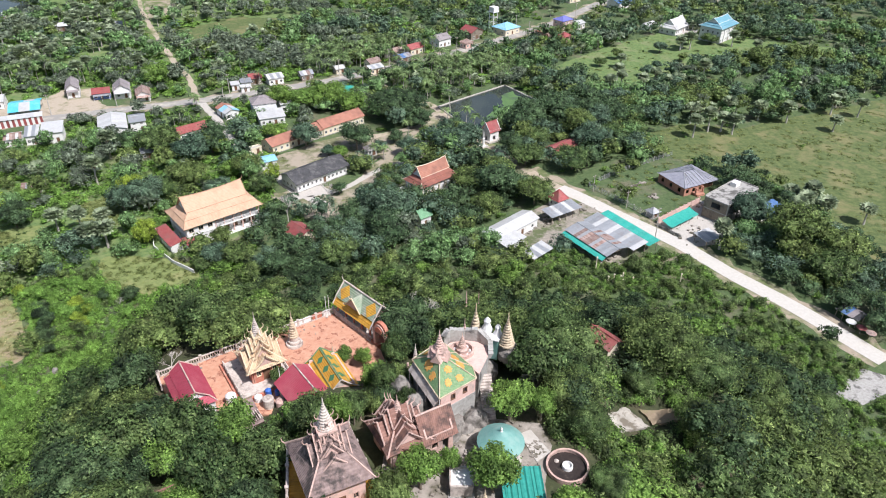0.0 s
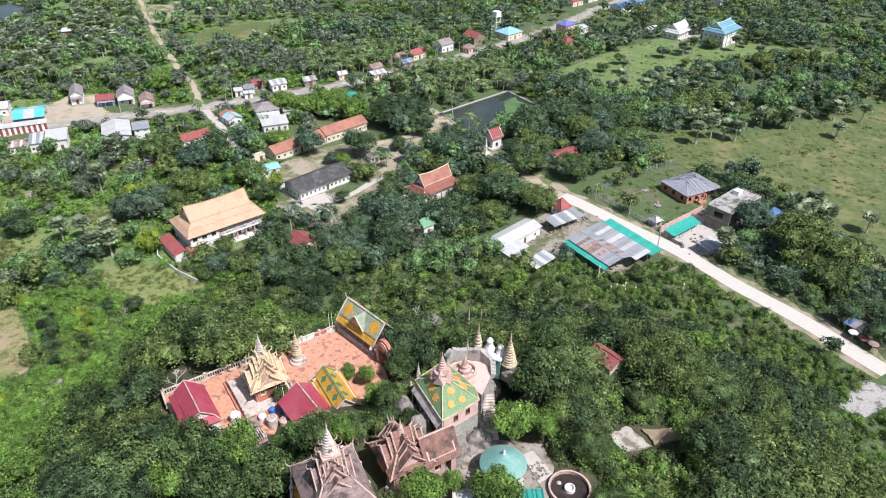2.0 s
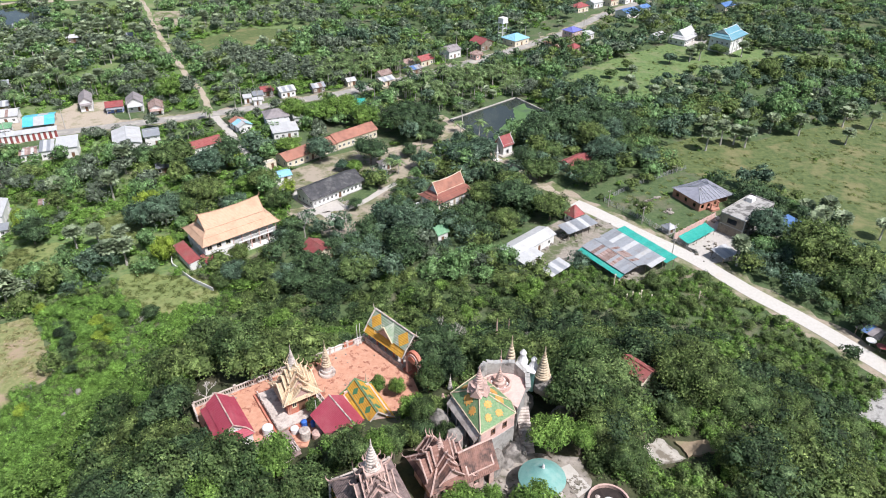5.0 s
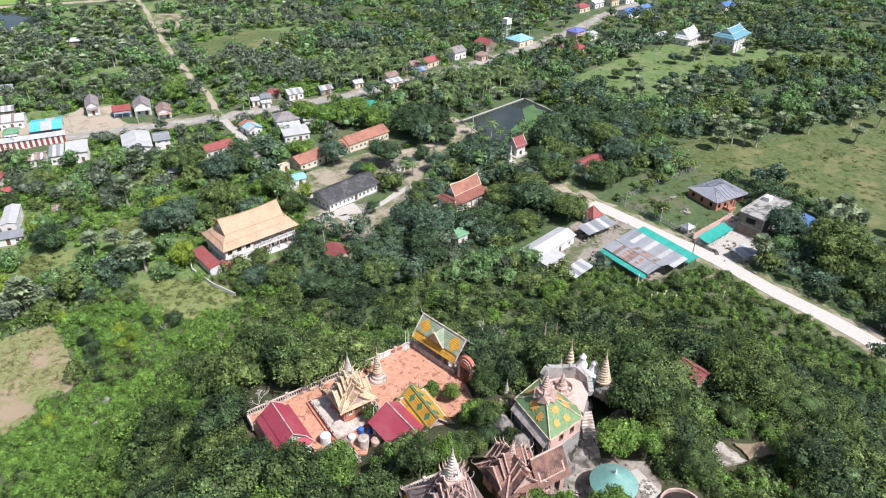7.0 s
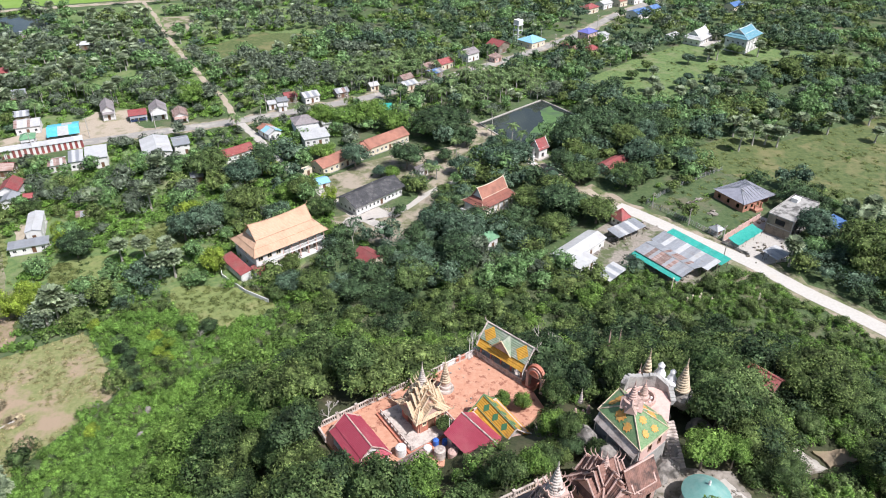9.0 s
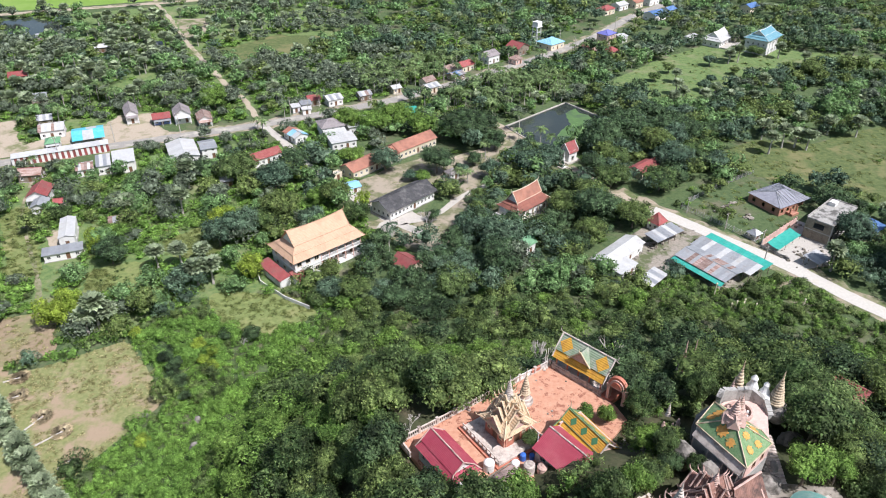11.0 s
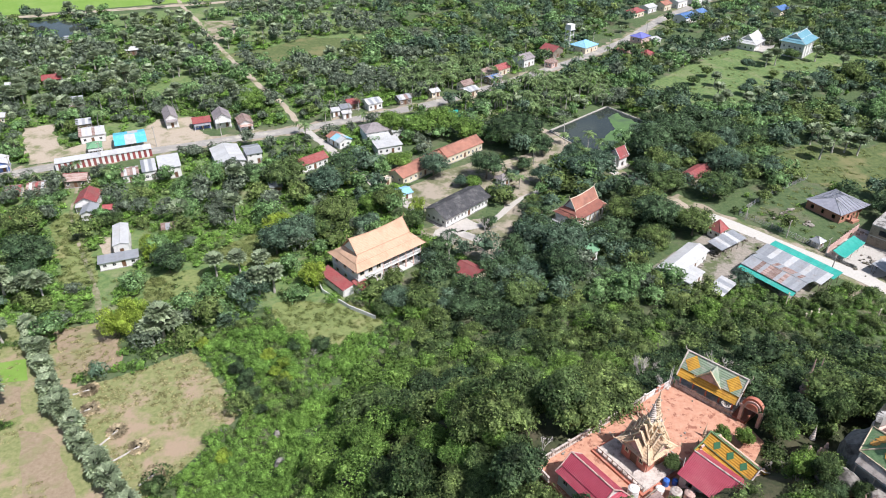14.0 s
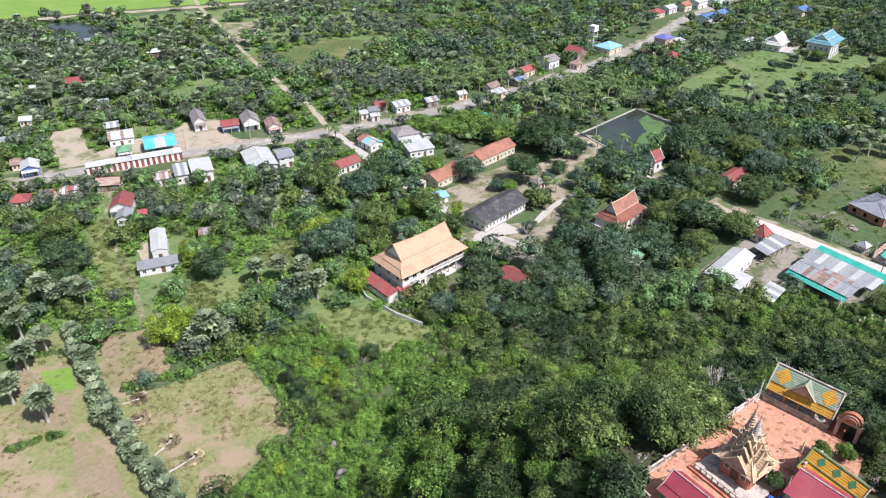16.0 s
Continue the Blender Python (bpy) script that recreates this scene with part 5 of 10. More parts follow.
house("white tin roof among far palms", -208, 388, 20, 8, 6, WHITE_TIN, WOODWALL, h=3, rise=1.1, clear=7)
house("tin-roofed hut among far palms", -180, 392, 20, 6, 6, TIN, WOODWALL, h=3, rise=1.1, clear=7)
house("tin-roofed hut hidden among trees", -104, 226, 20, 4.6, 5.0, TIN, WOODWALL, h=3, rise=0.9, sheets=3, mats=(TIN, WHITE_TIN), clear=6)
house("grey-roofed house under roadside trees", -228, 270, 24, 9, 6, TIN, CREAM, h=3, rise=1.1, clear=7)


def striped_market():
    ob = thing("market_stall_row", "long white-roofed stall row with red and white striped front", "stall", pose(-171.5, 251.2, 0, 0, 0, 23.5))
    L, W = 33, 4.0
    roof_parts(ob, "mono", L - 0.6, W - 0.6, 3.2, 0.5, WHITE_TIN, 0.3, 11)
    for i in range(34):
        part("front_board", Mesh().box((-L / 2 + 0.5 + i * (L - 1) / 33, -W / 2 + 0.35, 1.55), ((L - 1) / 33 - 0.02, 0.08, 3.0)), RED_ROOF if i % 2 else WHITE, ob)
    for i in range(9):
        part("post", Mesh().box((-L / 2 + 0.4 + i * (L - 0.8) / 8, W / 2 - 0.4, 1.75), (0.14, 0.14, 3.6)), WHITE, ob)
    free_round(-171.5, 251, 17, 10, 9)


striped_market()
shed("market hall with turquoise and white sheet roof", -167, 266, 23, 11, 13, 3.6, 1.4, TURQ_TIN, "gable", 9, (TURQ_TIN, TURQ_TIN, TURQ_TIN, WHITE_TIN, WHITE_TIN, WHITE_TIN, TURQ_TIN, TURQ_TIN, TURQ_TIN), 5)

# monastery on the plain
def finial(mesh, p, d, size):
    """A curved horn at a ridge end, rising outwards along d."""
    p, d = Vector(p), Vector(d).normalized()
    mesh.tube([p, p + d * size * 0.5 + Vector((0, 0, size * 0.25)), p + d * size * 0.65 + Vector((0, 0, size * 0.75)), p + d * size * 0.45 + Vector((0, 0, size * 1.25))], [size * 0.12, size * 0.10, size * 0.06, size * 0.02], 5)


def tiered_roof(owner, L, W, z, rise, roof, trim, over=0.8, skirt=0.42, name="roof_slope", skirt_mat=None):
    """A temple roof: a hipped skirt in two steps below a steep gable with raised ends."""
    a, b = L / 2 + over, W / 2 + over
    a1, b1 = L / 2 - 0.10 * L, W / 2 * 0.52
    a0, b0, z0 = L / 2 - 0.02 * L, W / 2 * 0.80, z + rise * skirt * 0.42
    z1 = z + rise * skirt
    for sx, sy in ((0, -1), (0, 1), (1, 0), (-1, 0)):
        for (aa, bb, za), (ac, bc, zc), th in (((a, b, z - 0.25), (a0, b0, z0), 0.14), ((a0 + 0.12, b0 + 0.12, z0 + 0.10), (a1, b1, z1), 0.14)):
            if sy:
                pl = [(-aa, sy * bb, za), (aa, sy * bb, za), (ac, sy * bc, zc), (-ac, sy * bc, zc)]
            else:
                pl = [(sx * aa, -bb, za), (sx * aa, bb, za), (sx * ac, bc, zc), (sx * ac, -bc, zc)]
            part("roof_skirt", Mesh().slab(pl, th), skirt_mat or roof, owner)
    ae = a1 + 0.35
    sag = z + rise * 0.93
    for sy in (-1, 1):
        half = 6
        m = Mesh()
        for i in range(half):
            x0, x1 = -ae + 2 * ae * i / half, -ae + 2 * ae * (i + 1) / half
            r0, r1 = ((abs(q) / ae) ** 2 * rise * 0.09 for q in (x0, x1))
            m.add([(x0, sy * (b1 + 0.2), z1 - 0.05), (x1, sy * (b1 + 0.2), z1 - 0.05), (x1, 0, sag + r1), (x0, 0, sag + r0)], [(0, 1, 2, 3) if sy < 0 else (3, 2, 1, 0)])
            m.add([(x0, sy * (b1 + 0.2), z1 - 0.19), (x1, sy * (b1 + 0.2), z1 - 0.19), (x1, 0, sag + r1 - 0.16), (x0, 0, sag + r0 - 0.16)], [(3, 2, 1, 0) if sy < 0 else (0, 1, 2, 3)])
        part(name, m, roof, owner)
    for sx in (-1, 1):
        x = sx * (a1 - 0.1)
        g = Mesh().add([(x - 0.08, -b1, z1 - 0.1), (x - 0.08, b1, z1 - 0.1), (x - 0.08, 0, sag - 0.1), (x + 0.08, -b1, z1 - 0.1), (x + 0.08, b1, z1 - 0.1), (x + 0.08, 0, sag - 0.1)], [(0, 2, 1), (3, 4, 5), (0, 1, 4, 3), (1, 2, 5, 4), (2, 0, 3, 5)])
        part("gable", g, WHITE, owner)
    t = Mesh()
    for sx in (-1, 1):
        x = sx * (ae + 0.03)
        top = sag + rise * 0.09
        for sy in (-1, 1):
            t.tube([(x, 0, top), (x, sy * (b1 + 0.2), z1)], [0.12, 0.10], 5)
            t.tube([(sx * a1, sy * b1, z1 + 0.02), (sx * a0, sy * b0, z0 + 0.06), (sx * a, sy * b, z - 0.18)], [0.11, 0.11, 0.11], 5)
            finial(t, (sx * a, sy * b, z - 0.2), (sx, sy, 0), 0.6)
        finial(t, (x, 0, top), (sx, 0, 0), 1.0)
    t.tube([(-ae, 0, sag + rise * 0.09)] + [(ae * k / 3, 0, sag + (k / 3) ** 2 * rise * 0.09) for k in (-2, -1, 0, 1, 2)] + [(ae, 0, sag + rise * 0.09)], [0.12] * 7, 5)
    for sy in (-1, 1):
        t.tube([(-a1, sy * (b1 + 0.1), z1), (a1, sy * (b1 + 0.1), z1)], [0.09, 0.09], 5)
        t.tube([(-a0, sy * b0, z0 + 0.08), (a0, sy * b0, z0 + 0.08)], [0.08, 0.08], 5)
    part("roof_trim", t, trim, owner)


def great_hall():
    ob = thing("assembly_hall", "two-storey white assembly hall with tiered tan tile roof", "temple hall", pose(-66.6, 178.9, 0, 0, 0, 40))
    L, W, h = 22.4, 12.4, 6.6
    m = Mesh()
    ends = spread(3, W - 0.5, 1.3, 1.0, 1.4)
    front = spread(8, L, 1.5, 0.9, 1.5)
    runs = []
    for k in range(2):
        z0 = 3.3 * k
        for p0, p1, ops in (((-L / 2, -W / 2 + 0.15), (-L / 2 + 8.4, -W / 2 + 0.15), front[:3]), ((-L / 2 + 8.4, -W / 2 + 2.6), (L / 2, -W / 2 + 2.6), [(1.7 + 2.6 * i, 1.6, 0.0 if k == 0 else 0.9, 2.3 if k == 0 else 1.4) for i in range(5)]),
                            ((L / 2, W / 2 - 0.15), (-L / 2, W / 2 - 0.15), front), ((L / 2 - 0.15, -W / 2 + 2.7), (L / 2 - 0.15, W / 2 - 0.3), ends), ((-L / 2 + 0.15, W / 2 - 0.3), (-L / 2 + 0.15, -W / 2 + 0.3), ends)):
            m = Mesh()
            wall_run(m, p0, p1, z0, 3.3, ops, 0.3)
            part("wall", m, WHITE, ob)
            runs.append((p0, p1, z0, ops))
    for p0, p1, z0, ops in runs:
        glaze(ob, p0, p1, z0, ops, CREAM, 0.3)
    part("floor_slab", Mesh().box((0, 0, 3.3), (L + 0.3, W + 0.3, 0.25)).box((0, 0, 0.1), (L + 1.2, W + 1.2, 0.5)), WHITE, ob)
    for i in range(6):
        x = -L / 2 + 8.6 + i * (L - 8.8) / 5
        part("column", Mesh().tube([(x, -W / 2 + 0.2, 0.2), (x, -W / 2 + 0.2, h)], [0.22, 0.2], 8), PINK, ob)
    rail = Mesh()
    for i in range(40):
        rail.box((-L / 2 + 8.7 + i * (L - 8.9) / 39, -W / 2 + 0.1, 3.85), (0.12, 0.12, 0.9))
    rail.box((4.2, -W / 2 + 0.1, 4.35), (L - 8.6, 0.2, 0.12))
    part("balustrade", rail, WHITE, ob)
    tiered_roof(ob, L, W, h, 6.2, TAN_TILE, TAN_TRIM, 0.9)
    free_round(-66.6, 178.9, 11, 10, 11)
    free_round(-76, 168, 6, 9, 6)
    an = thing("veranda", "single-storey red-roofed veranda along the hall end", "porch", pose(-77.6, 169.2, 0, 0, 0, -50))
    part("roof_slope", Mesh().slab([(-6.2, -1.9, 2.5), (6.2, -1.9, 2.5), (6.2, 1.7, 3.1), (-6.2, 1.7, 3.1)], 0.12), RED_ROOF, an)
    part("wall", Mesh().box((0, -1.5, 0.7), (12, 0.18, 1.5)).box((6.0, 0, 1.3), (0.2, 2.9, 2.6)).box((-6.0, 0, 1.3), (0.2, 2.9, 2.6)), WHITE, an)
    for i in range(6):
        part("post", Mesh().box((-5.7 + i * 2.28, -1.6, 1.2), (0.22, 0.22, 2.6)), WHITE, an)
    wing = thing("veranda", "small red-roofed side porch of the hall", "porch", pose(-70.5, 167.0, 0, 0, 0, 40))
    part("roof_slope", Mesh().slab([(-1.9, -3.0, 2.3), (1.9, -3.0, 2.3), (1.9, 2.2, 2.9), (-1.9, 2.2, 2.9)], 0.12), RED_ROOF, wing)
    part("wall", Mesh().box((-1.7, 0, 1.2), (0.18, 4.4, 2.4)).box((1.7, 0, 1.2), (0.18, 4.4, 2.4)).box((0, -2.5, 0.6), (3.6, 0.18, 1.2)), WHITE, wing)
    yard = thing("garden_wall", "low white garden wall round the hall", "wall", Matrix(), kind="structure")
    pts = [(-84, 174), (-81, 166), (-73, 158.5), (-66, 154)]
    for (x0, y0), (x1, y1) in zip(pts, pts[1:]):
        part("wall_panel", Mesh().box(((x0 + x1) / 2, (y0 + y1) / 2, 0.5), (math.hypot(x1 - x0, y1 - y0), 0.2, 1.3), math.degrees(math.atan2(y1 - y0, x1 - x0))), WHITE, yard)


great_hall()


def round_bed(x, y):
    ob = thing("round_flower_bed", "round paved flower bed in front of the hall", "flower bed", pose(x, y, 0.05))
    part("rim", Mesh().lathe([(2.3, 0), (2.3, 0.35), (2.0, 0.38), (2.0, 0.12)], 24), PALE_CONCRETE, ob)
    part("soil", Mesh().lathe([(2.0, 0), (2.0, 0.16)], 24), DIRT, ob)
    part("inner_rim", Mesh().lathe([(1.0, 0.1), (1.0, 0.5), (0.78, 0.52), (0.78, 0.2)], 18), BRICK, ob)
    part("post", Mesh().lathe([(0.3, 0.1), (0.3, 0.6), (0.12, 0.8), (0.1, 1.4), (0.02, 1.6)], 8), WHITE, ob)
    free_round(x, y, 3, 6, 3)


round_bed(-50.6, 192.0)
house("long white building with soot-black sheet roof", -42.2, 210.4, 45, 22, 10.6, BLACK_ROOF, WHITE, form="gable", h=3.8, rise=2.0, nf=12, ns=4, over=0.9, clear=13, group="", name="dormitory", category="building")


def small_temple():
    ob = thing("prayer_hall", "white prayer hall with tiered orange tile roof", "temple hall", pose(-3.0, 205.2, 0, 0, 0, 43))
    L, W, h = 14.6, 8.0, 4.2
    m = Mesh()
    runs = []
    for p0, p1, n in (((-L / 2, -W / 2 + 0.15), (L / 2, -W / 2 + 0.15), 5), ((L / 2, W / 2 - 0.15), (-L / 2, W / 2 - 0.15), 5), ((L / 2 - 0.15, -W / 2 + 0.3), (L / 2 - 0.15, W / 2 - 0.3), 1), ((-L / 2 + 0.15, W / 2 - 0.3), (-L / 2 + 0.15, -W / 2 + 0.3), 1)):
        ops = spread(n, math.hypot(p1[0] - p0[0], p1[1] - p0[1]), 1.0, 0.7, 2.0, n == 1)
        wall_run(m, p0, p1, 0, h, ops, 0.3)
        runs.append((p0, p1, 0, ops))
    part("wall", m, WHITE, ob)
    for r in runs:
        glaze(ob, *r, CREAM, 0.3)
    part("plinth", Mesh().box((0, 0, 0.15), (L + 3.2, W + 3.2, 0.6)), PALE_CONCRETE, ob)
    for i in range(7):
        for s in (-1, 1):
            part("pilaster", Mesh().box((-L / 2 + i * L / 6, s * (W / 2 + 0.12), h / 2), (0.28, 0.3, h)), CREAM, ob)
    part("gate_wall", Mesh().box((-L / 2 - 2.2, 0, 1.0), (0.3, 7.5, 2.0)).box((-L / 2 - 3.2, -3.7, 0.9), (2.2, 0.3, 1.8)).box((-L / 2 - 3.2, 3.7, 0.9), (2.2, 0.3, 1.8)), WHITE, ob)
    tiered_roof(ob, L, W, h, 5.2, ORANGE_TILE, CREAM, 0.8, 0.36, skirt_mat=RED_TILE)
    free_round(-3, 206, 8, 11, 8)


small_temple()
house("long school block with orange tile roof", -39.8, 255.0, 43, 20, 8.2, ORANGE_TILE, CREAM, h=3.6, rise=1.9, nf=9, ns=2, clear=11, group="school blocks", name="school_building", category="school")
house("lower school block with orange tile roof", -55.0, 240.2, 46, 23.5, 8.2, ORANGE_TILE, CREAM, h=3.2, rise=1.7, nf=9, ns=2, clear=11, group="school blocks", name="school_building", category="school")
house("cream garden hut with flat roof", -67.5, 229.5, 40, 7, 3.2, PALE_CONCRETE, CREAM, form="flat", h=2.4, nf=2, ns=1, clear=6, group="")
house("small pale blue tin-roofed shelter", -60.0, 221.5, 30, 4.8, 5.6, SKYBLUE_TIN, WHITE, h=2.4, rise=0.7, nf=1, ns=1, clear=6, group="")
house("small grey-roofed open kiosk", -25.3, 230.5, 30, 4.2, 4.2, GREY_ROOF, WHITE, form="hip", h=2.6, rise=1.2, nf=2, ns=1, clear=6, group="", name="kiosk", category="kiosk")
house("small green-roofed hut under trees", -5.2, 181, 39, 4.6, 4.6, GREEN_TIN, WHITE, h=3.8, rise=1.6, nf=1, ns=1, clear=8, group="", name="hut", category="hut")
house("red-roofed monk hut under the trees", -40.4, 171.6, 45, 6.8, 8, RED_ROOF, CREAM, h=3.2, rise=1.5, face=True, nf=1, ns=2, clear=8, group="", name="hut", category="hut")
house("red-roofed shelter half hidden under trees", 44.5, 233, 41, 12, 6.5, RED_ROOF, CREAM, h=3.0, rise=1.2, nf=2, ns=1, clear=8, group="", name="hut", category="hut")
house("white pavilion with pointed red roof", 37.4, 193.3, 38, 4.8, 4.8, RED_ROOF, WHITE, form="hip", h=3.4, rise=2.4, nf=2, ns=2, clear=5, group="", name="pavilion", category="pavilion")


def gate_shrine():
    ob = thing("pond_shrine", "white shrine with steep red roof beside the pond", "shrine", pose(19, 244.5, 0, 0, 0, 38))
    m = Mesh()
    wall_run(m, (-2.2, -2.0), (2.2, -2.0), 0, 4.6, [(2.2, 1.2, 0.0, 2.3)], 0.25)
    wall_run(m, (2.2, 2.0), (-2.2, 2.0), 0, 4.6, [(2.2, 1.0, 1.0, 1.4)], 0.25)
    wall_run(m, (2.1, -1.85), (2.1, 1.85), 0, 4.6, [(1.85, 1.0, 1.0, 1.4)], 0.25)
    wall_run(m, (-2.1, 1.85), (-2.1, -1.85), 0, 4.6, [(1.85, 1.0, 0.0, 2.2)], 0.25)
    gables(m, 4.4, 4.2, 4.6, 2.6)
    part("wall", m, WHITE, ob)
    roof_parts(ob, "gable", 4.4, 4.2, 4.6, 2.8, RED_ROOF, 0.5)
    f = Mesh()
    for s in (-1, 1):
        finial(f, (s * 2.7, 0, 7.4), (s, 0, 0), 0.9)
        for t in (-1, 1):
            f.tube([(s * 2.72, 0, 7.4), (s * 2.72, t * 2.6, 4.3)], [0.13, 0.11], 5)
    part("roof_trim", f, WHITE, ob)
    part("plinth", Mesh().box((0, 0, 0.2), (7, 6.5, 0.7)), PALE_CONCRETE, ob)
    free_round(19, 244, 6, 10, 5)
    free_round(17, 236, 5, 8, 5)
    col = thing("monument", "slender white stepped monument with cross arms", "monument", pose(16.0, 238, 0, 0, 0, 38))
    part("shaft", Mesh().lathe([(0.9, 0), (0.9, 0.5), (0.5, 0.6), (0.42, 3.0), (0.6, 3.1), (0.3, 3.5), (0.05, 6.5)], 8), WHITE, col)
    part("base", Mesh().box((0, 0, 0.1), (3, 3, 0.5)), PALE_CONCRETE, col)


gate_shrine()

# sheds and building plots along the concrete road
house("low pale tin-roofed workshop in two parts", 20.8, 175.6, 44, 19, 6.8, WHITE_TIN, WHITE, h=3.4, rise=0.9, nf=4, sheets=8, mats=(WHITE_TIN,), clear=9, group="", name="workshop", category="workshop")
house("white tin-roofed wing of the workshop", 19.6, 168.8, 44, 8.5, 7.0, WHITE_TIN, WHITE, h=3.0, rise=0.6, nf=2, sheets=4, form="mono", clear=7, group="", name="workshop", category="workshop")
shed("small white awning beside the workshop", 27.5, 163.0, 44, 8, 4, 2.4, 0.5, WHITE_TIN, "mono", 5, (WHITE_TIN, TIN), 3, clear=2)
shed("long low tin-roofed shelter by the road", 37.4, 185.8, 34, 11.6, 4.6, 2.9, 0.6, TIN, "mono", 8, (TIN, TIN, WHITE_TIN), 5, clear=2)
wide_shed = shed("wide shed with patched rusty tin roof and teal skirt", 45.0, 168.3, -56.5, 16.5, 9.0, 3.5, 0.9, TIN, "gable", 14, (TIN, TIN, TIN, RUST_TIN, TIN, RUST_TIN, RUST_TIN, RUST_TIN, TIN, RUST_TIN, TIN, TIN, TIN, TIN), 6, clear=2)
shed("shed with grey tin roof joined to its neighbour", 50.6, 171.5, -56.5, 19.5, 5.2, 3.6, 0.9, TIN, "mono", 12, (TIN, TIN, WHITE_TIN), 6)
shed("long teal net awning along the road", 55.0, 174.4, -56.5, 20, 4.0, 3.2, 0.5, TEAL_TIN, "mono", 10, (TEAL_TIN,), 7, clear=2)
part("skirt", Mesh().slab([(-8.4, -6.2, 2.5), (8.4, -6.2, 2.5), (8.4, -4.6, 3.15), (-8.4, -4.6, 3.15)], 0.06), TEAL_TIN, wide_shed, "teal tin skirt roof")


def brick_house():
    ob = thing("brick_house", "unfinished red brick house with bare roof frame", "house", pose(83, 208.5, 0, 0, 0, 27))
    L, W, h = 14.2, 12.0, 3.2
    m = Mesh()
    runs = []
    for p0, p1, n in (((-L / 2, -W / 2), (L / 2 - 6, -W / 2), 3), ((L / 2 - 6, -W / 2 + 1.6), (L / 2, -W / 2 + 1.6), 2), ((L / 2, W / 2), (-L / 2, W / 2), 4), ((L / 2, -W / 2 + 1.8), (L / 2, W / 2 - 0.2), 3), ((-L / 2, W / 2 - 0.2), (-L / 2, -W / 2 + 0.2), 3)):
        wall_run(m, p0, p1, 0, h, spread(n, math.hypot(p1[0] - p0[0], p1[1] - p0[1]), 1.2, 0.9, 1.4), 0.22)
    m.box((0, 0, h / 2), (0.2, W - 1, h)).box((-3.5, 0, h / 2), (6, 0.2, h))
    part("brick_wall", m, BRICK, ob)
    part("porch", Mesh().box((-0.2, -W / 2 - 1.4, 1.4), (0.4, 0.4, 2.8)).box((-3.2, -W / 2 - 1.4, 1.4), (0.4, 0.4, 2.8)).box((-1.7, -W / 2 - 1.2, 0.4), (3.2, 2.4, 0.8)), BRICK, ob)
    r = L / 2 - W / 2 * 0.8
    a, b, z1 = L / 2 + 0.5, W / 2 + 0.5, h + 2.0
    sheet = surface("thin_roof_felt", (0.235, 0.240, 0.285), (0.320, 0.325, 0.370), 0.8, 0.6, (0.200, 0.195, 0.220), 0.3)
    for pl in ([(-a, -b, h), (a, -b, h), (r, 0, z1), (-r, 0, z1)], [(a, b, h), (-a, b, h), (-r, 0, z1), (r, 0, z1)], [(a, -b, h), (a, b, h), (r, 0, z1)], [(-a, b, h), (-a, -b, h), (-r, 0, z1)]):
        part("roof_felt", Mesh().slab(pl, 0.05), sheet, ob)
    for i in range(11):
        x = -a + 2 * a * i / 10
        xr = max(-r, min(r, x))
        for s in (-1, 1):
            part("rafter", Mesh().tube([(x, s * b, h + 0.09), (xr, 0, z1 + 0.09)], [0.07, 0.07], 4), TIN, ob)
    for k in (0.25, 0.5, 0.75):
        zz = h + 2.0 * k + 0.1
        for s in (-1, 1):
            part("batten", Mesh().tube([(-a + (a - r) * k, s * b * (1 - k), zz), (a - (a - r) * k, s * b * (1 - k), zz)], [0.05, 0.05], 4), TIN, ob)
    free_round(83, 208, 10, 12, 9)


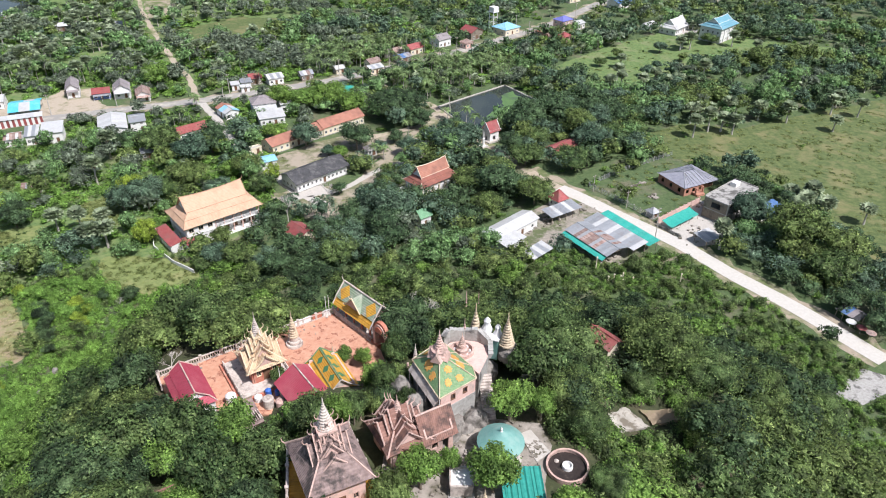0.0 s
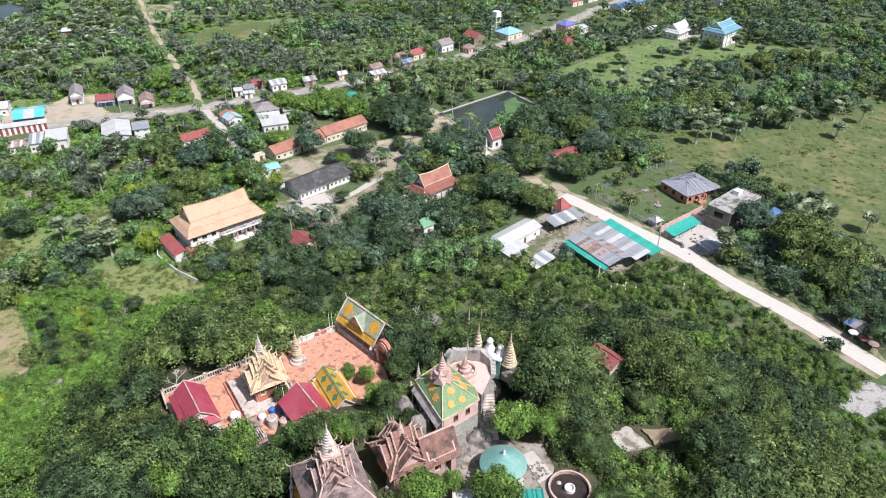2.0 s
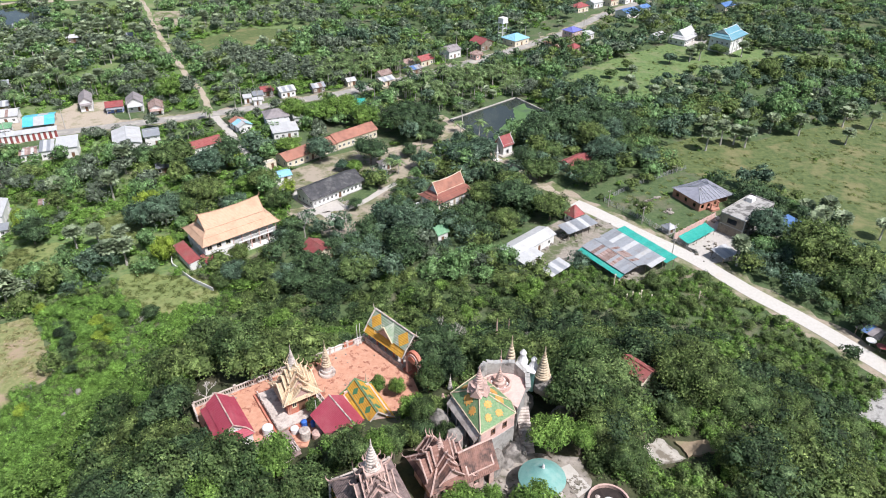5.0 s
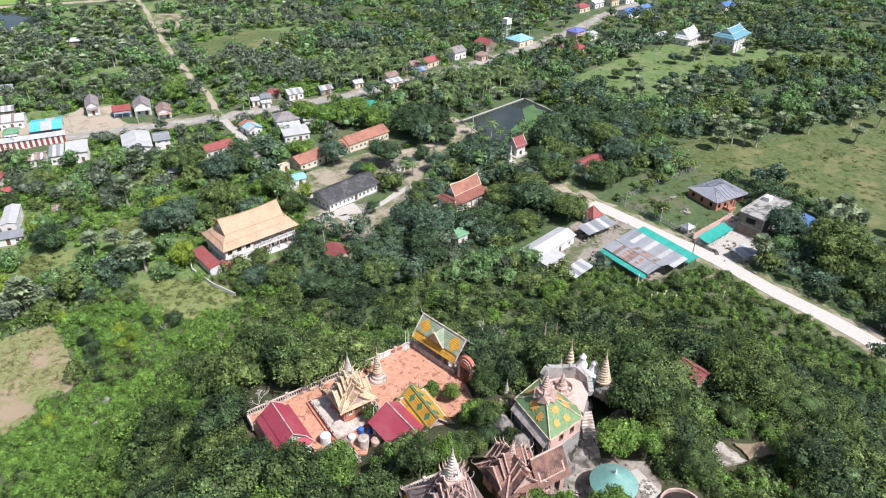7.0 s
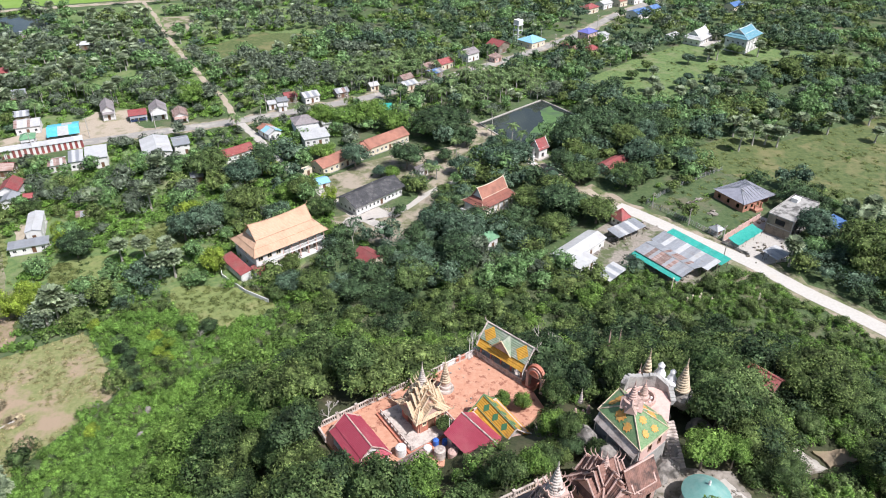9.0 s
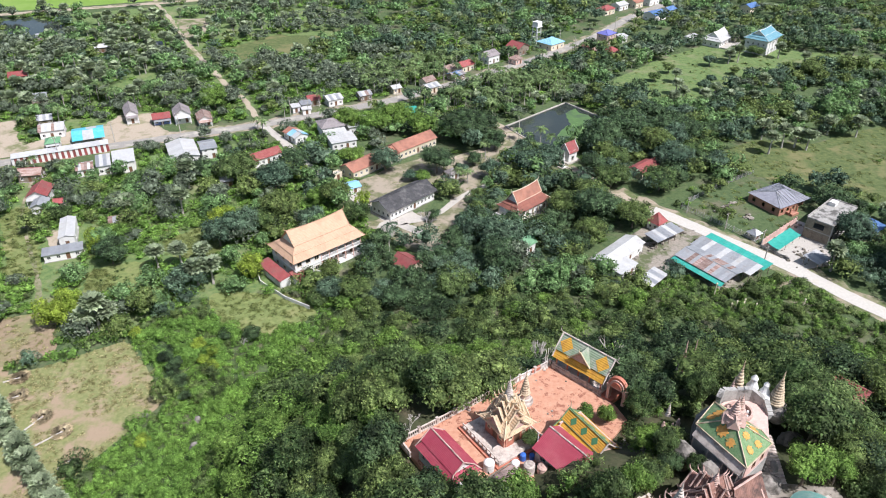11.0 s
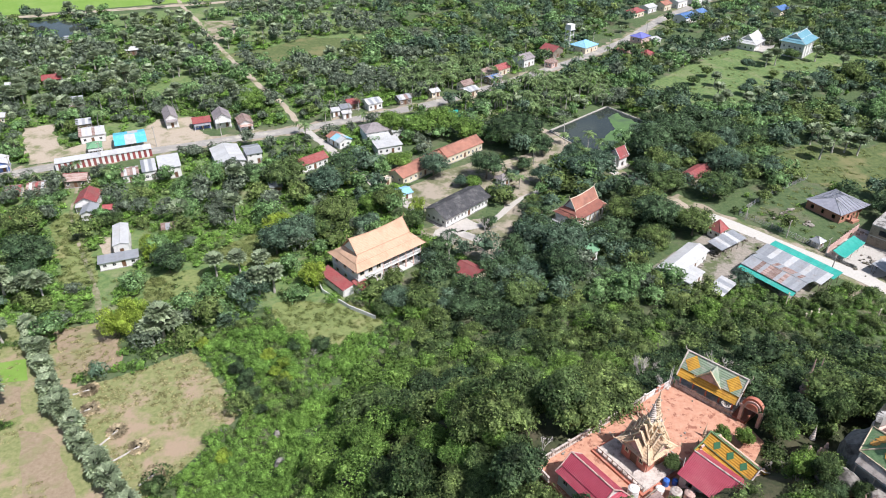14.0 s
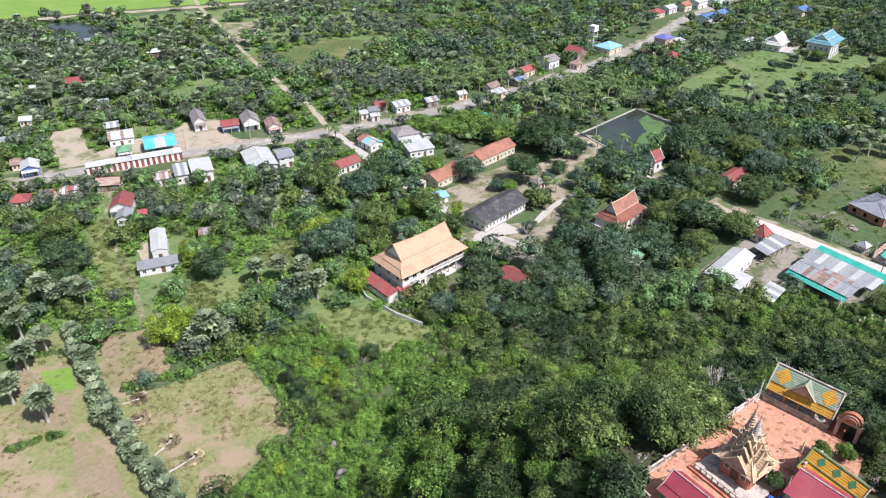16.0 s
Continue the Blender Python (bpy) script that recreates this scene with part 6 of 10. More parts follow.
def ruin():
    ob = thing("concrete_shell", "unfinished concrete building shell with flat stained roof", "building", pose(90.5, 190.2, 0, 0, 0, 40.5))
    L, W = 17.5, 8.0
    part("roof_deck", Mesh().box((0, 0, 6.9), (L, W, 0.35)), CONCRETE, ob, "grey flat roof with dark stains")
    part("floor_deck", Mesh().box((0, 0, 3.4), (L, W, 0.3)).box((0, 0, 0.1), (L, W, 0.4)), CONCRETE, ob)
    for p0, p1, ops in (((-L / 2 + 0.2, W / 2 - 0.2), (-L / 2 + 0.2, -W / 2 + 0.4), [(3.8, 3.0, 4.2, 1.8)]), ((L / 2, W / 2 - 0.2), (-L / 2, W / 2 - 0.2), spread(4, L, 1.8, 4.2, 1.6)), ((-L / 2 + 3, -W / 2 + 2), (L / 2, -W / 2 + 2), spread(4, L - 3, 2.2, 3.6, 2.4))):
        m = Mesh()
        wall_run(m, p0, p1, 0, 6.8, ops, 0.25)
        part("block_wall", m, WOODWALL, ob, "grey-brown block wall")
    for i in range(6):
        x = -L / 2 + 0.3 + i * (L - 0.6) / 5
        part("column", Mesh().box((x, -W / 2 + 0.2, 3.4), (0.35, 0.35, 6.8)), CONCRETE, ob)
        part("starter_bar", Mesh().tube([(x, -W / 2 + 0.2, 7.0), (x + 0.05, -W / 2 + 0.2, 7.9)], [0.05, 0.04], 4), RUST_TIN, ob)
    part("stair_head", Mesh().box((4.5, 1.8, 7.7), (2.6, 2.0, 1.4)), WHITE, ob, "white tank box on the roof")
    part("parapet", Mesh().box((0, W / 2 - 0.1, 7.25), (L, 0.2, 0.5)).box((L / 2 - 0.1, 0, 7.2), (0.2, W - 0.4, 0.4)), CONCRETE, ob)
    free_round(90, 190, 9, 6, 9)
    wall = thing("brick_wall", "pinkish brick boundary wall of the building plot", "wall", pose(74.8, 188.9, 0, 0, 0, 38.5), kind="structure")
    part("wall_panel", Mesh().box((0, 0, 1.0), (21.5, 0.22, 2.2)), PINK, wall)
    for i in range(11):
        part("pier", Mesh().box((-10.5 + 2.1 * i, 0, 1.15), (0.34, 0.34, 2.5)), PINK, wall)
    low = thing("block_wall", "low grey block wall along the road verge", "wall", pose(68.5, 177.5, 0, 0, 0, -55), kind="structure")
    part("wall_panel", Mesh().box((0, 0, 0.5), (9, 0.22, 1.2)), CONCRETE, low)
    net = thing("shade_net", "sagging teal shade net over a work place", "awning", pose(73.2, 182.6, 0, 0, 0, 38))
    g = Mesh()
    n = 12
    for i in range(n + 1):
        for j in range(5):
            u, v = i / n, j / 4
            g.v.append((-6.8 + 13.6 * u, -1.9 + 3.8 * v, 1.9 + 0.9 * v - 0.25 * math.sin(math.pi * u * 4) ** 2 - 0.2 * math.sin(math.pi * v)))
    g.f = [(i * 5 + j, (i + 1) * 5 + j, (i + 1) * 5 + j + 1, i * 5 + j + 1) for i in range(n) for j in range(4)]
    part("net", g, TEAL_TIN, net)
    for i in range(4):
        for s in (-1, 1):
            part("post", Mesh().tube([(-6.6 + 4.4 * i, s * 1.8, 0), (-6.6 + 4.4 * i, s * 1.8, 2.3 + 0.4 * s)], [0.06, 0.06], 5), WOODWALL, net)


brick_house()
ruin()
shed("small tin-roofed lean-to in a rubble yard", 77.7, 171.5, 30, 5.5, 4.5, 2.6, 0.5, TIN, "mono", 4, (TIN, WHITE_TIN), 3)
shed("blue tarpaulin shelter behind the shell", 103.5, 188, 35, 6, 5, 3.2, 0.5, BLUE_TIN, "mono", 3, (BLUE_TIN,), 3)
house("white-roofed shed behind the shell", 99, 186.5, 40, 4.5, 4, WHITE_TIN, WHITE, h=2.8, rise=0.5, form="mono", nf=1, ns=1, clear=4, group="")
house("small grey tin hut inside a fence", 66.0, 187.0, 30, 3.6, 3.6, TIN, CONCRETE, form="hip", h=2.2, rise=0.9, nf=1, ns=1, clear=3, group="", name="hut", category="hut")


shed("blue tarpaulin stall beside the concrete road", 102.0, 136.0, -58, 5.5, 3.6, 2.4, 0.4, BLUE_TIN, "mono", 4, (BLACK_ROOF, BLUE_TIN, GREY_ROOF), 4)
patch("pad_1", [(86.5, 110), (95.6, 118.5), (100.6, 116), (98, 110.5), (89.5, 106)], CONCRETE, "wide pale concrete ramp beside the road", 0.1, 0.3)
patch("yard_8", [(61, 163), (67.5, 164.5), (69, 151.5), (63, 153.5), (59, 157)], DIRT, "stony lay-by beside the road", 0.07, 0.8)
patch("yard_9", [(-154.5, 197), (-147, 197), (-141.5, 188), (-147.5, 186.5)], SAND, "swept sandy yard behind a house", 0.06, 0.5)


def parasol(x, y, mat, label):
    ob = thing("parasol", label, "parasol", pose(x, y, 0), "stall parasols")
    part("pole", Mesh().tube([(0, 0, 0), (0, 0, 2.4)], [0.03, 0.03], 6), WHITE, ob)
    part("canopy", Mesh().lathe([(1.25, 1.9), (1.25, 1.93), (0.7, 2.25), (0.02, 2.45)], 10), mat, ob)


for q in ((100.6, 132.9, WHITE, "white stall parasol by the road"), (102.0, 130.6, RED_ROOF, "red stall parasol by the road"), (103.3, 128.6, PINK, "pink stall parasol by the road")):
    parasol(*q)


def villa():
    tile = surface("blue_green_glazed_tiles", (0.110, 0.270, 0.340), (0.160, 0.340, 0.410), 1.0, 0.6, (0.220, 0.380, 0.440), 0.3, (0.5, 0.75), ribs=("Y", 0.4))
    ob = house("large white villa with stepped blue tile roof", 151, 383.5, 45, 19.5, 13.5, WHITE, WHITE, form="flat", h=7.8, storeys=2, nf=6, ns=4, clear=14, over=0.9, name="villa", category="villa", group="")
    tiered_roof(ob, 18.4, 12.4, 8.1, 4.0, tile, WHITE, 0.7, 0.45)
    for i in range(5):
        part("pilaster", Mesh().box((-8.7 + i * 4.35, -6.0, 3.9), (0.5, 0.4, 7.8)), WHITE, ob)
    p = house("white hall with a steep stepped white roof", 131.5, 397, 48, 18, 11, WHITE, WHITE, form="flat", h=3.4, nf=6, ns=3, clear=12, name="villa", category="villa", group="", over=0.6)
    tiered_roof(p, 17.0, 10.0, 3.9, 3.9, WHITE_TIN, WHITE, 1.0, 0.40)
    part("terrace", Mesh().box((0, -8.0, 0.35), (17, 5.4, 0.8)), PALE_CONCRETE, p)
    for i in range(9):
        part("terrace_post", Mesh().box((-8.2 + i * 2.05, -10.5, 1.1), (0.3, 0.3, 0.9)), WHITE, p)
    house("low white-walled outbuilding beside the road", 118, 402, 45, 10, 5, WHITE_TIN, WHITE, h=3, rise=0.8, clear=8, group="")


villa()


def water_tower():
    ob = thing("water_tower", "tall white concrete water tower with a tank on legs", "water tower", pose(29.5, 401, 0, 0, 0, 42))
    for sx in (-1, 1):
        for sy in (-1, 1):
            part("leg", Mesh().tube([(sx * 1.9, sy * 1.9, 0), (sx * 1.5, sy * 1.5, 9)], [0.28, 0.24], 6), WHITE, ob)
    for z in (3, 6):
        m = Mesh()
        for sx in (-1, 1):
            m.box((sx * 1.72, 0, z), (0.25, 3.4, 0.3)).box((0, sx * 1.72, z), (3.2, 0.25, 0.3))
        part("brace", m, WHITE, ob)
    part("tank", Mesh().box((0, 0, 10.4), (3.8, 3.8, 2.6)).box((0, 0, 9.0), (4.4, 4.4, 0.3)), WHITE, ob)
    free_round(29.5, 401, 4, 6, 3)


water_tower()

POLES = [(-199, 238.6), (-172, 250), (-134, 274), (-92, 291.5), (-84, 289), (-58, 301), (-47, 314), (-25, 331), (-3, 340), (8, 352), (42, 396), (48, 383), (80, 424), (-157, 265)]


def power_pole(x, y, h=8.5):
    ob = thing("power_pole", "slim pale concrete power pole beside the road", "pole", pose(x, y, 0, 0, 0, 30), "power poles")
    part("shaft", Mesh().tube([(0, 0, -0.3), (0, 0, h)], [0.17, 0.11], 6), PALE_CONCRETE, ob)
    part("cross_arm", Mesh().box((0, 0, h - 0.4), (1.6, 0.1, 0.12)), WOODWALL, ob)
    for i in (-0.7, 0, 0.7):
        part("insulator", Mesh().lathe([(0.06, 0), (0.08, 0.1), (0.03, 0.22)], 6, (i, 0, h - 0.33)), WHITE, ob)


for q in POLES:
    power_pole(*q)
for q in ((50.5, 203), (59, 192), (66, 181.5), (63, 172.5)):
    power_pole(*q, 6.0)


def fence():
    line = [(49.5, 206), (58.3, 195.2), (65.4, 184.3), (66.5, 182.5)]
    line2 = [(49.5, 206), (62, 217), (84.8, 231.8)]
    for ln in (line, line2):
        ob = thing("wire_fence", "grey post and rail fence round a plot", "fence", Matrix())
        for (x0, y0), (x1, y1) in zip(ln, ln[1:]):
            n = max(1, int(math.hypot(x1 - x0, y1 - y0) / 2.4))
            for i in range(n):
                part("post", Mesh().box((x0 + (x1 - x0) * i / n, y0 + (y1 - y0) * i / n, 0.95), (0.16, 0.16, 2.1)), PALE_CONCRETE, ob)
            for z in (0.35, 0.8, 1.25, 1.7):
                part("rail", Mesh().tube([(x0, y0, z), (x1, y1, z)], [0.045, 0.045], 4), TIN, ob)


fence()
def stele(x, y, h):
    g = terrain(x, y)
    tagged(part("stone_stele", Mesh().lathe([(0.35, g - 0.3), (0.35, g + 0.3), (0.16, g + 0.4), (0.14, g + h - 0.5), (0.28, g + h - 0.4), (0.03, g + h)], 8, (x, y, 0)), CREAM), "slender cream memorial column in the bushes", "column", "memorial columns")


for q in ((44.8, 150.5, 2.8), (46.6, 151.5, 2.8), (48.2, 151, 2.8), (49.2, 152.5, 2.6), (51.4, 150.5, 2.6), (64, 150.5, 3.8), (42.8, 157, 4.6)):
    stele(*q)
free_round(47, 150, 8, 5, 3)
free_round(64, 150, 3, 5, 3)
for _x, _y, _r in ((16.4, 73.8, 4.6), (24.0, 75.0, 2.6), (4.3, 86.6, 1.9), (6.3, 87.8, 1.5), (-16.4, 102, 1.6), (-3.2, 99, 1.6), (-0.6, 98, 1.4)):
    free_round(_x, _y, _r, _r + 1.0, _r)

# ---- temple on the hill ----
TERRACOTTA = surface("worn_terracotta_paving", (0.470, 0.225, 0.145), (0.580, 0.335, 0.235), 1.6, 0.85, (0.300, 0.125, 0.085), 0.9, (0.55, 0.62), 0.3, 0.02)
RED_PAVING = surface("red_paving", (0.420, 0.140, 0.090), (0.500, 0.200, 0.140), 1.5, 0.8, (0.540, 0.320, 0.250), 0.7, (0.55, 0.7))
GOLD_PLASTER = surface("yellow_ochre_plaster", (0.640, 0.510, 0.340), (0.720, 0.600, 0.430), 3.0, 0.8, (0.400, 0.300, 0.200), 1.0, (0.52, 0.68), 0.4, 0.03)
GOLD_TILE = surface("weathered_ochre_tiles", (0.520, 0.370, 0.235), (0.620, 0.470, 0.320), 3.0, 0.85, (0.300, 0.220, 0.160), 1.0, (0.5, 0.66), ribs=("Y", 0.25))
ORANGE_ENAMEL = surface("orange_glazed_tiles", (0.520, 0.270, 0.035), (0.640, 0.360, 0.060), 1.6, 0.6, (0.380, 0.190, 0.050), 0.7, (0.52, 0.72), ribs=("Y", 0.22))
GREEN_ENAMEL = surface("green_glazed_tiles", (0.095, 0.190, 0.080), (0.215, 0.330, 0.165), 5.0, 0.55, (0.270, 0.290, 0.170), 0.9, (0.52, 0.66), 0.6, 0.05)
GREEN_FADED = surface("faded_grey_green_tiles", (0.185, 0.255, 0.165), (0.270, 0.335, 0.240), 2.0, 0.65, (0.360, 0.365, 0.310), 0.7, (0.46, 0.66), ribs=("Y", 0.22))
GREEN_DEEP = surface("deep_green_tiles", (0.050, 0.170, 0.080), (0.080, 0.220, 0.110), 2.0, 0.5)
GREY_TILE = surface("mossy_grey_brown_tiles", (0.170, 0.120, 0.110), (0.340, 0.255, 0.235), 1.6, 0.9, (0.075, 0.062, 0.058), 0.5, (0.50, 0.62), ribs=("Y", 0.28))
BROWN_TILE = surface("weathered_brown_tiles", (0.200, 0.105, 0.082), (0.330, 0.190, 0.155), 1.6, 0.9, (0.095, 0.065, 0.058), 0.6, (0.48, 0.64), ribs=("X", 0.25))
STONE_PINK = surface("faded_pink_stucco", (0.500, 0.330, 0.280), (0.600, 0.430, 0.380), 3.0, 0.85, (0.300, 0.230, 0.200), 1.1, (0.5, 0.66), 0.4, 0.03)
STONE_TAN = surface("weathered_tan_stucco", (0.500, 0.400, 0.280), (0.600, 0.500, 0.370), 3.0, 0.85, (0.270, 0.200, 0.140), 1.1, (0.5, 0.66), 0.5, 0.04)
PALE_STUCCO = surface("pale_stucco", (0.480, 0.415, 0.370), (0.620, 0.550, 0.500), 3.0, 0.85, (0.270, 0.225, 0.200), 1.0, (0.48, 0.66), 0.4, 0.03)
ROCK = surface("grey_rock", (0.190, 0.172, 0.158), (0.340, 0.315, 0.285), 1.5, 0.95, (0.095, 0.088, 0.078), 0.7, (0.48, 0.66), 0.8, 0.12)
CRACKED = surface("cracked_stained_concrete", (0.330, 0.305, 0.265), (0.520, 0.485, 0.430), 1.2, 0.9, (0.190, 0.165, 0.130), 0.6, (0.50, 0.60), 0.6, 0.05)
RUBBLE = surface("dusty_rubble_ground", (0.235, 0.205, 0.175), (0.430, 0.390, 0.345), 1.6, 0.95, (0.120, 0.110, 0.080), 0.4, (0.46, 0.60), 0.8, 0.10)
TEAL_CLOTH = surface("teal_net", (0.020, 0.240, 0.200), (0.045, 0.320, 0.265), 2.5, 0.8, (0.050, 0.300, 0.250), 0.8, (0.5, 0.7), ribs=("X", 0.35))
TEAL_ROOF = surface("faded_teal_paint", (0.135, 0.310, 0.280), (0.195, 0.370, 0.335), 1.5, 0.7, (0.280, 0.400, 0.360), 0.5, (0.5, 0.75))
YELLOW_FLOWER = surface("yellow_glazed_flower", (0.560, 0.240, 0.045), (0.680, 0.380, 0.120), 3.0, 0.6, (0.330, 0.300, 0.110), 1.8, (0.52, 0.62))
BLUE_PLASTIC = surface("blue_plastic", (0.040, 0.130, 0.480), (0.060, 0.170, 0.540), 3.0, 0.4)
WELL_DARK = surface("dark_wet_stone", (0.020, 0.015, 0.014), (0.046, 0.034, 0.030), 2.0, 0.7, (0.085, 0.066, 0.055), 0.8, (0.55, 0.7))
FLOOR = 39.2
TOP = 43.5

TERRACE = [(-39.4, 72.3), (-16.4, 87.4), (-8.6, 78.4), (-7.6, 75.5), (-10.5, 72), (-12.4, 66.2), (-16, 65), (-25, 65.4), (-32.3, 61.6)]
tagged(part("terrace", Mesh().prism(TERRACE, 30.0, FLOOR), TERRACOTTA), "worn terracotta-paved temple terrace on a high wall", "terrace", kind="structure")
tagged(part("terrace", Mesh().prism([(-14, 84.5), (-9, 79), (-6, 81.5), (-10, 88), (-14.8, 88.6)], 30.0, FLOOR + 0.25), RED_PAVING), "raised red-paved edge of the terrace", "terrace", kind="structure")


def balustrade(x0, y0, x1, y1, z, label, panels=()):
    a = math.degrees(math.atan2(y1 - y0, x1 - x0))
    length = math.hypot(x1 - x0, y1 - y0)
    ob = thing("balustrade", label, "railing", pose(x0, y0, z, 0, 0, a), "terrace balustrades")
    part("base_rail", Mesh().box((length / 2, 0, 0.08), (length, 0.26, 0.2)), PALE_STUCCO, ob)
    part("top_rail", Mesh().box((length / 2, 0, 0.92), (length, 0.24, 0.12)), PALE_STUCCO, ob)
    n = int(length / 0.34)
    for i in range(n):
        x = (i + 0.5) * length / n
        if any(p0 < x < p1 for p0, p1, _ in panels):
            continue
        part("baluster", Mesh().box((x, 0, 0.52), (0.13, 0.13, 0.70)), PALE_STUCCO, ob)
    for i in range(int(length / 3) + 1):
        part("pier", Mesh().box((min(length, i * 3.0), 0, 0.55), (0.32, 0.32, 1.15)).box((min(length, i * 3.0), 0, 1.16), (0.4, 0.4, 0.1)), PALE_STUCCO, ob)
    for p0, p1, m in panels:
        part("panel", Mesh().box(((p0 + p1) / 2, 0.0, 0.6), (p1 - p0, 0.1, 1.0)), m, ob)


balustrade(-39.2, 72.2, -16.6, 87.1, FLOOR, "pale balustrade along the terrace edge", ((20.5, 21.7, WHITE), (21.9, 23.1, WHITE), (23.4, 25.0, RED_PAVING), (25.3, 26.3, WHITE)))
balustrade(-16.2, 86.6, -10.2, 80.2, FLOOR, "pale balustrade in front of the pavilion")
balustrade(-39.2, 72.0, -37.8, 69.6, FLOOR, "short pale balustrade at the terrace corner")


def spire(owner, x, y, z, h, r, mat, rings=9, n=12, name="spire"):
    """A ringed tapering spire with a slim tip."""
    prof = [(r * 1.25, 0), (r * 1.25, h * 0.04), (r, h * 0.06)]
    for i in range(rings):
        u0, u1 = i / rings, (i + 1) / rings
        k0, k1 = (r * (1 - u ** 1.1) * 0.95 + r * 0.10 for u in (u0, u1))
        z0 = h * (0.06 + 0.70 * u0)
        dz = h * 0.70 / rings
        prof += [(k0, z0 + dz * 0.08), (k0 * 1.06, z0 + dz * 0.35), (k0, z0 + dz * 0.62), (k1 * 0.86, z0 + dz * 0.80)]
    prof += [(r * 0.16, h * 0.78), (r * 0.10, h * 0.80), (r * 0.12, h * 0.86), (0.02, h)]
    return part(name, Mesh().lathe(prof, n, (x, y, z)), mat, owner)


def gable_arm(owner, turn, z, inner, reach, half, rise, roof, trim, ped, thick=0.12, horns=True):
    """One steep gable that looks along turn: two slopes, a pediment, bargeboards and horns."""
    ca, sa = math.cos(radians(turn)), math.sin(radians(turn))

    def g(u, v, w):
        return (u * ca - v * sa, u * sa + v * ca, w)

    for s in (-1, 1):
        part("roof_slope", Mesh().slab([g(inner, 0, z + rise), g(reach, 0, z + rise), g(reach, s * half, z), g(inner, s * half, z)], thick), roof, owner)
    k = reach - 0.22
    part("pediment", Mesh().add([g(k, -half * 0.9, z + 0.02), g(k, half * 0.9, z + 0.02), g(k, 0, z + rise * 0.92), g(k - 0.15, -half * 0.9, z + 0.02), g(k - 0.15, half * 0.9, z + 0.02), g(k - 0.15, 0, z + rise * 0.92)],
                                [(0, 1, 2), (3, 5, 4), (0, 3, 4, 1), (1, 4, 5, 2), (2, 5, 3, 0)]), ped, owner)
    m = Mesh()
    for s in (-1, 1):
        m.tube([g(reach, 0, z + rise + 0.12), g(reach, s * half * 0.5, z + rise * 0.5 + 0.10), g(reach, s * (half + 0.12), z + 0.05)], [0.11, 0.10, 0.10], 5)
        if horns:
            finial(m, g(reach, s * (half + 0.1), z), Vector(g(0.6, s * 0.8, 0)) , 0.45)
    if horns:
        finial(m, g(reach, 0, z + rise + 0.1), Vector(g(1, 0, 0)), 0.75)
    part("bargeboard", m, trim, owner)


